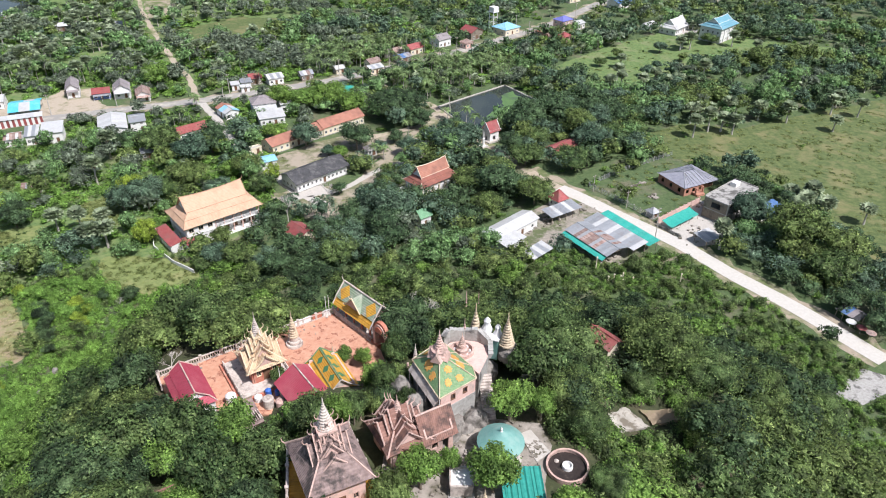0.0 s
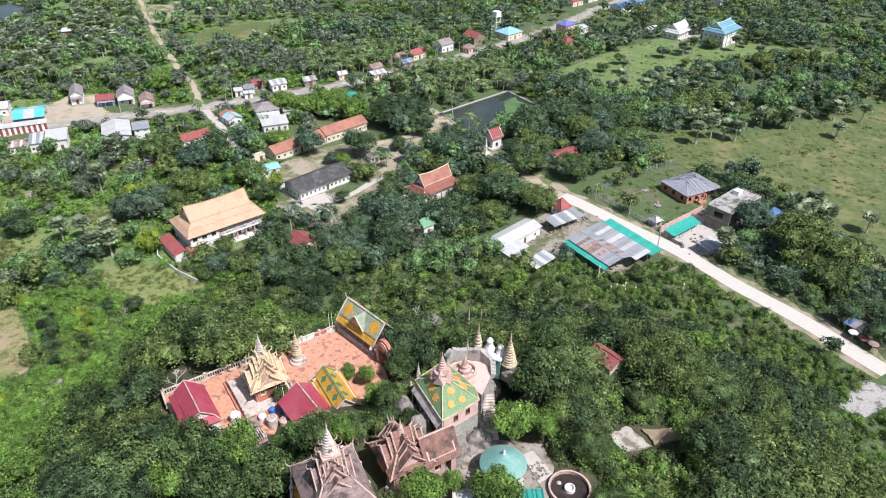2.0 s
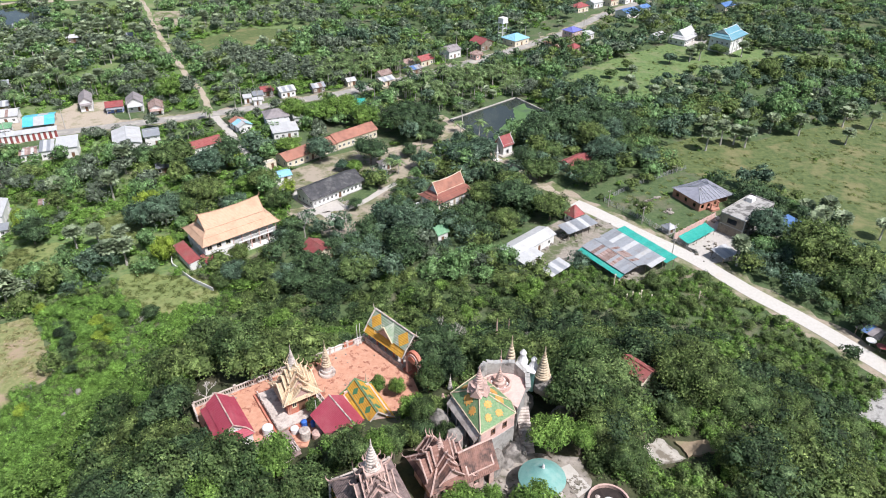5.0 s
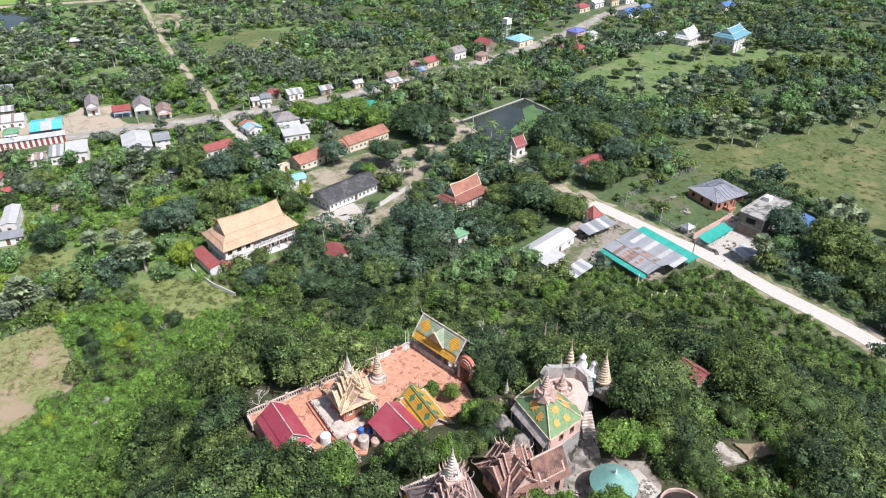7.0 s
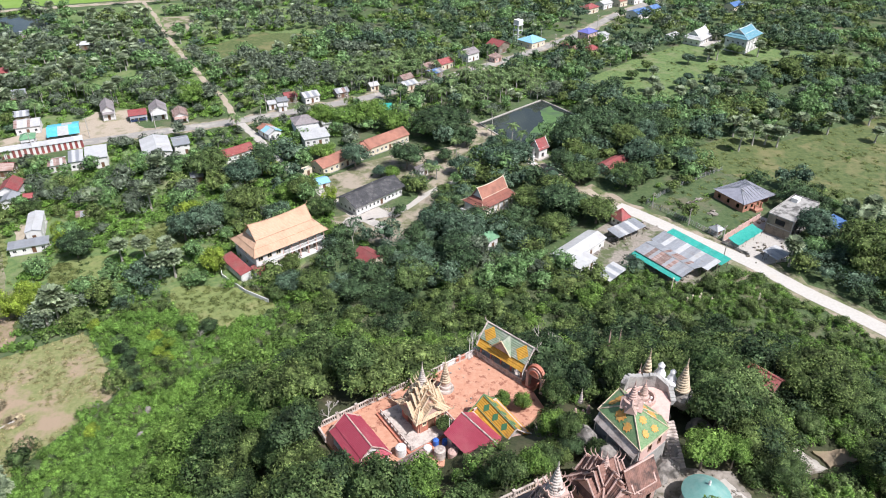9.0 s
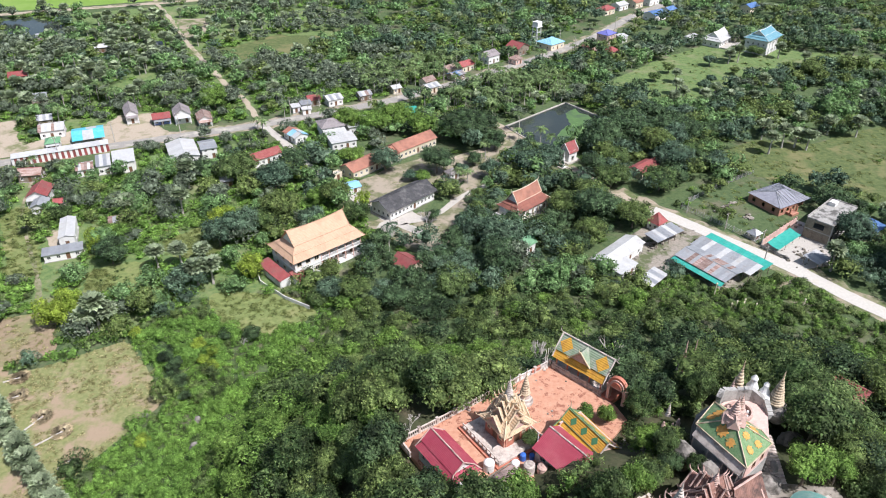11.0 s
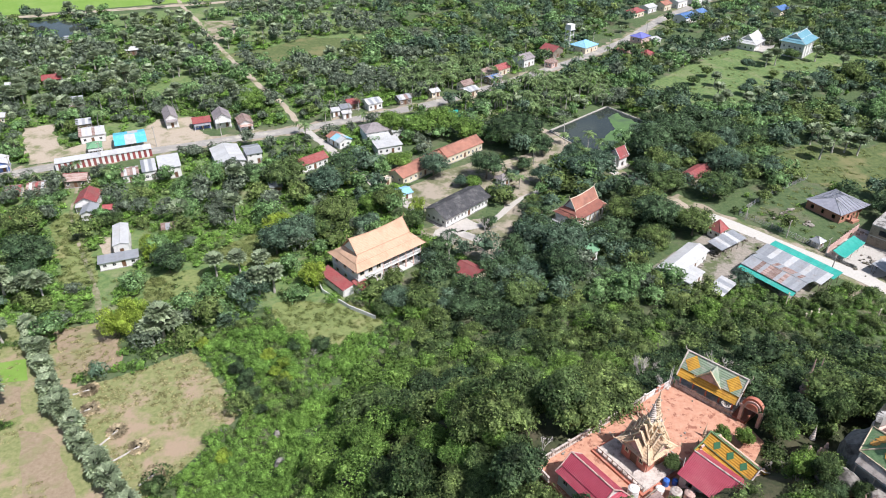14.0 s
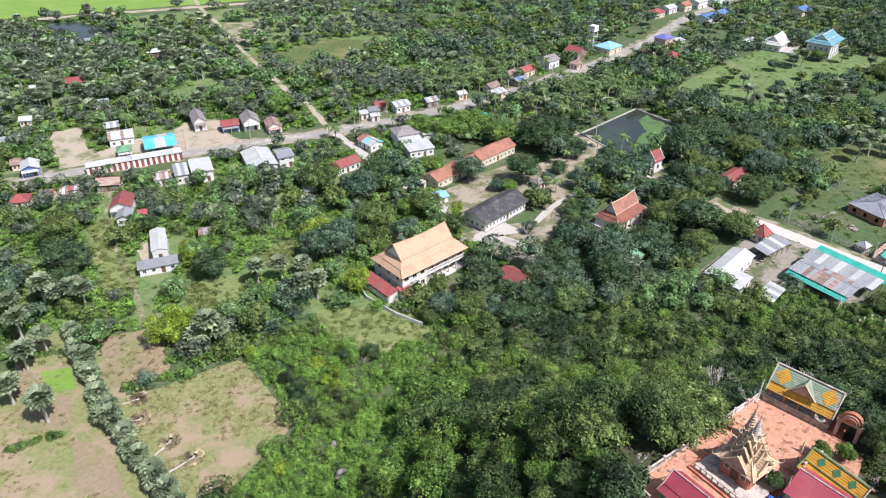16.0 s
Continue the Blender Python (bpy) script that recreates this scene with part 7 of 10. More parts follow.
def shrine(name, label, x, y, z, head, bx, by, wall, skirt_rise, arm_z, tip, mats, arms=3, over=0.9, spire_r=0.7, spire_from=None, group="", arm_reach=1.0, arm_half=0.30):
    """A square shrine: walls, hipped skirt roof, nested gables on four sides and a ringed spire."""
    body, roof, trim, ped, top = mats
    ob = thing(name, label, "shrine", pose(x, y, z, 0, 0, head), group)
    m = Mesh()
    runs = []
    for p0, p1 in (((-bx / 2, -by / 2), (bx / 2, -by / 2)), ((bx / 2, by / 2), (-bx / 2, by / 2)), ((bx / 2, -by / 2 + 0.12), (bx / 2, by / 2 - 0.12)), ((-bx / 2, by / 2 - 0.12), (-bx / 2, -by / 2 + 0.12))):
        length = math.hypot(p1[0] - p0[0], p1[1] - p0[1])
        ops = [(length * 0.2, 0.7, 1.0, 1.0), (length * 0.5, 1.1, 0.0, 2.1), (length * 0.8, 0.7, 1.0, 1.0)]
        m = Mesh()
        wall_run(m, p0, p1, 0, wall, ops, 0.24)
        part("wall", m, body, ob)
        runs.append((p0, p1, 0, ops))
    for r in runs:
        glaze(ob, *r, trim, 0.24)
    a, b = bx / 2 + over, by / 2 + over
    a1, b1 = bx / 2 * 0.55, by / 2 * 0.55
    for sx, sy in ((0, -1), (0, 1), (1, 0), (-1, 0)):
        if sy:
            pl = [(-a, sy * b, wall), (a, sy * b, wall), (a1, sy * b1, wall + skirt_rise), (-a1, sy * b1, wall + skirt_rise)]
        else:
            pl = [(sx * a, -b, wall), (sx * a, b, wall), (sx * a1, b1, wall + skirt_rise), (sx * a1, -b1, wall + skirt_rise)]
        part("roof_skirt", Mesh().slab(pl, 0.12), roof, ob)
    for sx in (-1, 1):
        for sy in (-1, 1):
            hips = Mesh().tube([(sx * a, sy * b, wall + 0.03), (sx * a1, sy * b1, wall + skirt_rise)], [0.11, 0.11], 5)
            finial(hips, (sx * a, sy * b, wall), (sx, sy, 0), 0.7)
            part("hip_rib", hips, trim, ob)
    zt = wall + arm_z
    step_z = (tip - zt) * 0.15
    for k in range(arms):
        f = 1 - 0.24 * k
        for turn, reach, half in ((0, (bx / 2 + over * 0.35) * arm_reach, by * arm_half), (180, (bx / 2 + over * 0.35) * arm_reach, by * arm_half), (90, (by / 2 + over * 0.35) * arm_reach, bx * arm_half), (270, (by / 2 + over * 0.35) * arm_reach, bx * arm_half)):
            wide = half * (1.22 if k == 0 else 1 - 0.10 * k)
            gable_arm(ob, turn, zt + k * step_z * 0.75 - (0.25 if k == 0 else 0), 0.0, reach * f * (1.12 if k == 0 else 1), wide, half * 1.35, roof, trim, ped)
    zs = spire_from if spire_from else zt + arms * step_z * 0.75 + min(bx, by) * 0.3
    part("tower", Mesh().box((0, 0, zs - 0.8), (spire_r * 2.3, spire_r * 2.3, 1.9)).box((0, 0, zs + 0.1), (spire_r * 2.7, spire_r * 2.7, 0.25)), trim, ob)
    spire(ob, 0, 0, zs + 0.2, tip - zs - 0.2, spire_r, top)
    return ob


def temple_platform():
    ob = thing("shrine_platform", "pale stepped platform under the golden shrine", "platform", pose(-25.4, 73.0, FLOOR, 0, 0, -57), kind="structure")
    part("lower_step", Mesh().box((0, 0, 0.15), (9.0, 8.4, 0.36)), RED_PAVING, ob)
    part("upper_step", Mesh().box((0, 0, 0.42), (8.2, 7.6, 0.3)), PALE_STUCCO, ob)
    for i in range(10):
        for s in (-1, 1):
            part("post", Mesh().box((-3.9 + i * 0.87, s * 3.7, 0.85), (0.16, 0.16, 0.6)), PALE_STUCCO, ob)
    for s in (-1, 1):
        part("rail", Mesh().box((0, s * 3.7, 1.15), (8.0, 0.14, 0.12)), PALE_STUCCO, ob)


temple_platform()
shrine("golden_shrine", "ochre-gold shrine with nested gables and a ringed spire", -24.8, 73.2, FLOOR + 0.57, -57, 4.0, 4.0, 2.5, 1.2, 0.5, 10.3, (RED_PAVING, GOLD_TILE, GOLD_PLASTER, STONE_PINK, PALE_STUCCO), 4, 0.75, 0.52, 6.3)
shrine("grey_shrine", "large pink shrine with mossy grey tile roof and spire", -11.5, 49.8, TOP + 1.0, 26, 5.4, 6.6, 4.2, 2.4, 1.3, 13.4, (PINK, GREY_TILE, STONE_PINK, PINK, PALE_STUCCO), 4, 0.9, 0.75, 9.0, arm_reach=0.62, arm_half=0.25)
tagged(part("shrine_terrace", Mesh().prism([(-17.3, 55.0), (-10.6, 58.2), (-6.4, 49.2), (-8, 43), (-15, 42.5)], 36, TOP + 1.0), ORANGE_ENAMEL), "yellow-orange floored gallery round the grey shrine", "terrace", kind="structure")
balustrade(-17.1, 54.8, -10.7, 58.0, TOP + 1.0, "pale gallery rail of the grey shrine")
balustrade(-10.6, 57.9, -6.6, 49.2, TOP + 1.0, "pale gallery rail along the shrine side")
balustrade(-17.2, 54.6, -15.2, 43.5, TOP + 1.0, "pale gallery rail on the far shrine side")
shrine("brown_shrine", "brown-tiled shrine with pink gables and small spire", -4.6, 55.9, TOP + 0.3, -60, 4.6, 4.0, 2.8, 1.6, 0.9, 8.4, (STONE_PINK, BROWN_TILE, STONE_PINK, PINK, STONE_PINK), 3, 0.8, 0.5, 5.4)


def brown_wing():
    ob = thing("shrine_wing", "brown-tiled side wing of the shrine", "building", pose(-0.6, 56.6, TOP + 0.2, 0, 0, 30))
    roof_parts(ob, "gable", 3.6, 3.0, 3.2, 2.4, BROWN_TILE, 0.5, cap=STONE_PINK)
    m = Mesh()
    wall_run(m, (-1.8, -1.5), (1.8, -1.5), 0, 3.2, [(1.2, 0.8, 1.0, 1.2), (2.6, 0.8, 0, 2.1)], 0.2)
    wall_run(m, (1.8, 1.5), (-1.8, 1.5), 0, 3.2, (), 0.2)
    wall_run(m, (1.8, -1.4), (1.8, 1.4), 0, 3.2, [(1.4, 0.9, 1.0, 1.2)], 0.2)
    wall_run(m, (-1.8, 1.4), (-1.8, -1.4), 0, 3.2, (), 0.2)
    gables(m, 3.6, 3.2, 3.2, 2.2)
    part("wall", m, STONE_PINK, ob)


brown_wing()


def diamond(owner, c, u, v, w, h, mat, lift=0.05, name="tile_diamond"):
    c, u, v = Vector(c), Vector(u).normalized(), Vector(v).normalized()
    n = u.cross(v)
    if n.z < 0:
        n = -n
    c = c + n * lift
    part(name, Mesh().slab([c + u * w / 2, c + v * h / 2, c - u * w / 2, c - v * h / 2], 0.04), mat, owner)


def pavilion():
    ob = thing("pavilion", "open pavilion with green and orange diamond tile roof", "pavilion", pose(-11.6, 85.0, FLOOR + 0.25, 0, 0, -45.5))
    L, W, ze, zr = 9.0, 5.0, 2.1, 5.2
    zm, ym = ze + 1.0, 1.75
    for s in (-1, 1):
        part("lower_roof", Mesh().slab([(-L / 2, s * W / 2, ze), (L / 2, s * W / 2, ze), (L / 2, s * ym, zm), (-L / 2, s * ym, zm)], 0.1), ORANGE_ENAMEL, ob)
        part("upper_roof", Mesh().slab([(-L / 2 + 0.1, s * (ym + 0.1), zm + 0.12), (L / 2 - 0.1, s * (ym + 0.1), zm + 0.12), (L / 2 - 0.1, 0, zr), (-L / 2 + 0.1, 0, zr)], 0.1), GREEN_FADED, ob)
        slope = Vector((0, -s * (ym + 0.1), zr - zm - 0.12))
        for x in (-3.1, 3.1):
            diamond(ob, Vector((x, s * (ym + 0.1), zm + 0.12)) + slope * 0.48, (1, 0, 0), slope, 2.3, slope.length * 0.96, ORANGE_ENAMEL)
    gable_arm(ob, -90, zm + 0.1, 0.0, 2.15, 1.75, 1.95, GREEN_FADED, GOLD_PLASTER, STONE_PINK)
    for sx in (-1, 1):
        part("pediment", Mesh().add([(sx * (L / 2 - 0.5), -ym, zm), (sx * (L / 2 - 0.5), ym, zm), (sx * (L / 2 - 0.5), 0, zr - 0.2), (sx * (L / 2 - 0.65), -ym, zm), (sx * (L / 2 - 0.65), ym, zm), (sx * (L / 2 - 0.65), 0, zr - 0.2)], [(0, 1, 2), (3, 5, 4), (0, 3, 4, 1), (1, 4, 5, 2), (2, 5, 3, 0)]), STONE_PINK, ob)
    m = Mesh().tube([(-L / 2, 0, zr + 0.05), (L / 2, 0, zr + 0.05)], [0.13, 0.13], 6)
    for sx in (-1, 1):
        for s in (-1, 1):
            m.tube([(sx * L / 2, 0, zr + 0.08), (sx * L / 2, s * ym, zm + 0.15), (sx * L / 2, s * W / 2, ze + 0.05)], [0.13, 0.11, 0.10], 5)
        finial(m, (sx * L / 2, 0, zr + 0.05), (sx, 0, 0), 0.8)
    part("roof_trim", m, PALE_STUCCO, ob)
    for i in range(5):
        for s in (-1, 1):
            part("column", Mesh().tube([(-L / 2 + 0.6 + i * (L - 1.2) / 4, s * (W / 2 - 0.5), 0), (-L / 2 + 0.6 + i * (L - 1.2) / 4, s * (W / 2 - 0.5), ze + 0.2)], [0.14, 0.13], 8), RED_PAVING, ob)
    part("floor", Mesh().box((0, 0, 0.15), (L - 0.4, W - 0.4, 0.4)), PALE_STUCCO, ob)


pavilion()


def maroon_hall():
    ob = thing("maroon_hall", "white hall with plain maroon sheet roof and white gable", "temple hall", pose(-33.0, 67.6, FLOOR, 0, 0, -56))
    L, W, ze, zr = 8.0, 4.8, 2.2, 4.3
    m = Mesh()
    runs = []
    for p0, p1, n in (((-3.6, -2.0), (3.6, -2.0), 3), ((3.6, 2.0), (-3.6, 2.0), 3), ((3.5, -1.9), (3.5, 1.9), 1), ((-3.5, 1.9), (-3.5, -1.9), 1)):
        ops = spread(n, math.hypot(p1[0] - p0[0], p1[1] - p0[1]), 0.9, 0.8, 1.0)
        wall_run(m, p0, p1, -1.2, ze + 1.2, [(c, w, s + 1.2, h) for c, w, s, h in ops], 0.2)
        runs.append((p0, p1, 0, ops))
    part("wall", m, WHITE, ob)
    for r in runs:
        glaze(ob, *r, WHITE, 0.2)
    z1, y1 = ze + 0.75, 1.5
    for s in (-1, 1):
        part("roof_slope", Mesh().slab([(-L / 2, s * W / 2, ze), (L / 2, s * W / 2, ze), (L / 2 - 0.9, s * y1, z1), (-L / 2 + 0.5, s * y1, z1)], 0.08), MAROON, ob)
        part("roof_slope", Mesh().slab([(-L / 2 + 0.2, s * (y1 + 0.1), z1 + 0.05), (L / 2 - 0.7, s * (y1 + 0.1), z1 + 0.05), (L / 2 - 0.7, 0, zr), (-L / 2 + 0.2, 0, zr)], 0.08), MAROON, ob)
        part("end_skirt", Mesh().slab([(s * L / 2, -W / 2, ze), (s * L / 2, W / 2, ze), (s * (L / 2 - 0.9), y1, z1), (s * (L / 2 - 0.9), -y1, z1)], 0.08), MAROON, ob)
        x = s * (L / 2 - 0.95)
        part("gable", Mesh().add([(x - 0.05, -y1, z1 - 0.05), (x - 0.05, y1, z1 - 0.05), (x - 0.05, 0, zr - 0.1), (x + 0.05, -y1, z1 - 0.05), (x + 0.05, y1, z1 - 0.05), (x + 0.05, 0, zr - 0.1)], [(0, 2, 1), (3, 4, 5), (0, 1, 4, 3), (1, 2, 5, 4), (2, 0, 3, 5)]), WHITE, ob)
    t = Mesh().tube([(-L / 2 + 0.2, 0, zr + 0.03), (L / 2 - 0.6, 0, zr + 0.03)], [0.10, 0.10], 6)
    for s in (-1, 1):
        t.tube([(L / 2 - 0.7, 0, zr + 0.03), (L / 2 - 0.7, s * (y1 + 0.1), z1 + 0.08), (L / 2, s * W / 2, ze + 0.04)], [0.09, 0.09, 0.08], 5)
        t.tube([(-L / 2 + 0.2, 0, zr + 0.03), (-L / 2 + 0.2, s * (y1 + 0.1), z1 + 0.08), (-L / 2, s * W / 2, ze + 0.04)], [0.09, 0.09, 0.08], 5)
    part("roof_trim", t, STONE_PINK, ob, "faded pink ridge and barge trim")


maroon_hall()


def colour_hall():
    a = thing("maroon_annex", "low building with maroon sheet roof and pale ridge", "building", pose(-17.9, 68.2, FLOOR, 0, 0, -53))
    for s, w, d in ((-1, 3.1, 1.9), (1, 2.0, 1.2)):
        part("roof_slope", Mesh().slab([(-2.9, 0, 4.3), (4.2, 0, 4.3), (4.2, s * w, 4.3 - d), (-2.9, s * w, 4.3 - d)], 0.08), MAROON, a)
    part("ridge_cap", Mesh().tube([(-2.9, 0, 4.34), (4.2, 0, 4.34)], [0.1, 0.1], 6), PALE_STUCCO, a)
    m = Mesh()
    wall_run(m, (-2.6, -2.5), (3.9, -2.5), -1.2, 3.7, [(1.3, 0.8, 2.0, 1.0), (3.6, 0.9, 1.2, 2.0)], 0.2)
    wall_run(m, (3.9, -2.4), (3.9, 1.6), -1.2, 3.9, [(1.7, 0.8, 2.0, 1.0)], 0.2)
    wall_run(m, (-2.6, 1.6), (-2.6, -2.4), -1.2, 3.9, (), 0.2)
    part("wall", m, PALE_STUCCO, a)
    b = thing("colour_hall", "small hall with orange tile roof and green diamonds", "temple hall", pose(-14.6, 70.4, FLOOR, 0, 0, -59.5))
    L, zr = 7.4, 4.4
    for s in (-1, 1):
        part("upper_roof", Mesh().slab([(-L / 2, 0, zr), (L / 2, 0, zr), (L / 2, s * 1.35, 3.1), (-L / 2, s * 1.35, 3.1)], 0.09), ORANGE_ENAMEL, b)
        part("lower_roof", Mesh().slab([(-L / 2 - 0.1, s * 1.25, 3.0), (L / 2 + 0.1, s * 1.25, 3.0), (L / 2 + 0.1, s * 2.5, 2.3), (-L / 2 - 0.1, s * 2.5, 2.3)], 0.09), ORANGE_ENAMEL, b)
        slope = Vector((0, s * 1.35, -1.3))
        for i in range(3):
            diamond(b, Vector((-2.0 + i * 2.0, 0, zr)) + slope * 0.5, (1, 0, 0), slope, 1.05, 1.35, GREEN_DEEP)
        m = Mesh().box((0, s * 0.06, zr + 0.02), (L, 0.2, 0.1))
        m.tube([(-L / 2, s * 1.3, 3.12), (L / 2, s * 1.3, 3.12)], [0.07, 0.07], 5)
        part("roof_band", m, GREEN_ENAMEL, b)
        for e in (-1, 1):
            part("bargeboard", Mesh().tube([(e * L / 2, 0, zr + 0.08), (e * L / 2, s * 1.35, 3.15), (e * (L / 2 + 0.1), s * 2.5, 2.35)], [0.11, 0.1, 0.09], 5), PALE_STUCCO if e > 0 else GREEN_ENAMEL, b)
    for e in (-1, 1):
        part("pediment", Mesh().add([(e * 3.4, -1.3, 3.0), (e * 3.4, 1.3, 3.0), (e * 3.4, 0, zr - 0.1), (e * 3.2, -1.3, 3.0), (e * 3.2, 1.3, 3.0), (e * 3.2, 0, zr - 0.1)], [(0, 1, 2), (3, 5, 4), (0, 3, 4, 1), (1, 4, 5, 2), (2, 5, 3, 0)]), PALE_STUCCO, b)
    part("bargeboard", Mesh().tube([(3.7, -0.05, zr + 0.2), (3.9, 0, zr + 0.6)], [0.08, 0.02], 5), PALE_STUCCO, b)
    m = Mesh()
    wall_run(m, (-3.3, -2.0), (3.3, -2.0), -1.5, 4.2, spread(3, 6.6, 0.9, 2.2, 1.2), 0.2)
    wall_run(m, (3.3, 2.0), (-3.3, 2.0), -1.5, 4.2, spread(3, 6.6, 0.9, 2.2, 1.2), 0.2)
    wall_run(m, (3.3, -1.9), (3.3, 1.9), -1.5, 4.6, [(1.9, 1.0, 1.5, 2.0)], 0.2)
    wall_run(m, (-3.3, 1.9), (-3.3, -1.9), -1.5, 4.6, [(1.9, 1.0, 1.5, 2.0)], 0.2)
    part("wall", m, PINK, b)


colour_hall()


def old_roof():
    ob = thing("old_gallery", "low gallery with broken old tile roof and bare battens", "building", pose(-27.2, 63.9, FLOOR - 1.2, 0, 0, 36))
    part("roof_slope", Mesh().slab([(-3.8, 1.2, 2.5), (3.8, 1.2, 2.5), (3.8, -2.6, 1.3), (-3.8, -2.6, 1.3)], 0.1), GREY_TILE, ob)
    for i in range(26):
        part("batten", Mesh().box((-3.7 + i * 0.296, -0.9, 1.92), (0.09, 3.2, 0.06)), PALE_STUCCO, ob)
    part("wall", Mesh().box((0, -2.2, 0.3), (7.2, 0.2, 1.9)).box((-3.6, -0.5, 0.6), (0.2, 3.2, 2.2)).box((3.6, -0.5, 0.6), (0.2, 3.2, 2.2)), PALE_STUCCO, ob)
    part("beam", Mesh().box((0, 1.35, 2.55), (7.8, 0.14, 0.16)), WOODWALL, ob)


def water_tank(x, y, z, r, h, mat, label):
    ob = thing("water_tank", label, "water tank", pose(x, y, z), "water tanks")
    part("tank", Mesh().lathe([(r * 0.97, 0), (r, 0.05), (r, h * 0.25), (r * 0.97, h * 0.28), (r, h * 0.32), (r, h * 0.6), (r * 0.97, h * 0.63), (r, h * 0.67), (r, h * 0.85), (r * 0.7, h * 0.97), (r * 0.3, h)], 20), mat, ob)
    part("lid", Mesh().lathe([(r * 0.32, 0), (r * 0.32, 0.08), (r * 0.1, 0.11)], 14, (0, 0, h - 0.01)), mat, ob)


old_roof()
water_tank(-27.7, 67.4, FLOOR, 0.72, 1.6, WHITE, "round white plastic water tank on the terrace")
water_tank(-24.2, 67.8, FLOOR, 0.55, 0.9, WHITE, "small white plastic water tank")
water_tank(-23.1, 68.9, FLOOR, 0.42, 1.1, BLUE_PLASTIC, "upright blue plastic water drum")
water_tank(-22.6, 66.8, FLOOR, 0.75, 1.7, PALE_STUCCO, "pale round cement tank")
water_tank(-20.9, 66.6, FLOOR, 0.70, 1.5, STONE_PINK, "pinkish round cement jar")
water_tank(-21.9, 69.0, FLOOR, 0.35, 0.9, BLUE_PLASTIC, "small blue plastic barrel")
water_tank(-20.5, 68.6, FLOOR, 0.35, 0.8, WHITE, "small white plastic barrel")


def stupa(x, y, z, h, r, mat, label, base=None, rings=10):
    ob = thing("stupa", label, "stupa", pose(x, y, z), "stupas")
    zz = 0
    if base:
        for k, (br, bh) in enumerate(base):
            part("step", Mesh().lathe([(br, 0), (br, bh * 0.8), (br * 0.94, bh)], 16, (0, 0, zz - (0.6 if k == 0 else 0))), PALE_STUCCO, ob)
            zz += bh - (0.6 if k == 0 else 0)
    spire(ob, 0, 0, zz, h - zz, r, mat, rings, 12, "tower")


stupa(-21.5, 79.5, FLOOR, 6.3, 0.62, STONE_TAN, "slender tan stupa on a round pale base", ((1.3, 1.0), (0.95, 0.5), (0.7, 0.7)), 8)
stupa(4.9, 72.6, 46.3, 6.1, 0.92, STONE_TAN, "golden-brown ringed stupa beside the court", None, 9)
stupa(8.95, 70.2, 47.5, 5.2, 0.88, STONE_TAN, "ochre ringed stupa on a boulder", None, 10)
stupa(3.4, 71.2, 46.4, 4.6, 0.42, STONE_PINK, "thin pink spire beside the round court", ((0.9, 1.0), (0.6, 0.4)), 6)
stupa(5.0, 47.6, TOP, 3.6, 0.62, STONE_TAN, "small carved tan stupa in the yard", None, 10)
stupa(-3.2, 73.0, 42.5, 2.6, 0.3, PALE_STUCCO, "small white plaster pinnacle", None, 5)
stupa(-29.6, 77.9, FLOOR, 2.1, 0.22, PALE_STUCCO, "short pale pillar on the terrace edge", None, 4)
stupa(-15.4, 76.8, FLOOR, 2.6, 0.22, STONE_TAN, "thin tan ornamental post", None, 6)
stupa(-17.2, 74.6, FLOOR, 2.2, 0.3, STONE_TAN, "carved tan ornamental post", None, 6)
stupa(4.3, 87.5, terrain(4.3, 87.5) - 0.2, 43.6 - terrain(4.3, 87.5), 1.15, STONE_PINK, "weathered pink stupa on the wooded slope", None, 7)
stupa(6.3, 88.6, terrain(6.3, 88.6) - 0.2, 42.8 - terrain(6.3, 88.6), 0.8, STONE_PINK, "small pink stupa on the slope", None, 6)


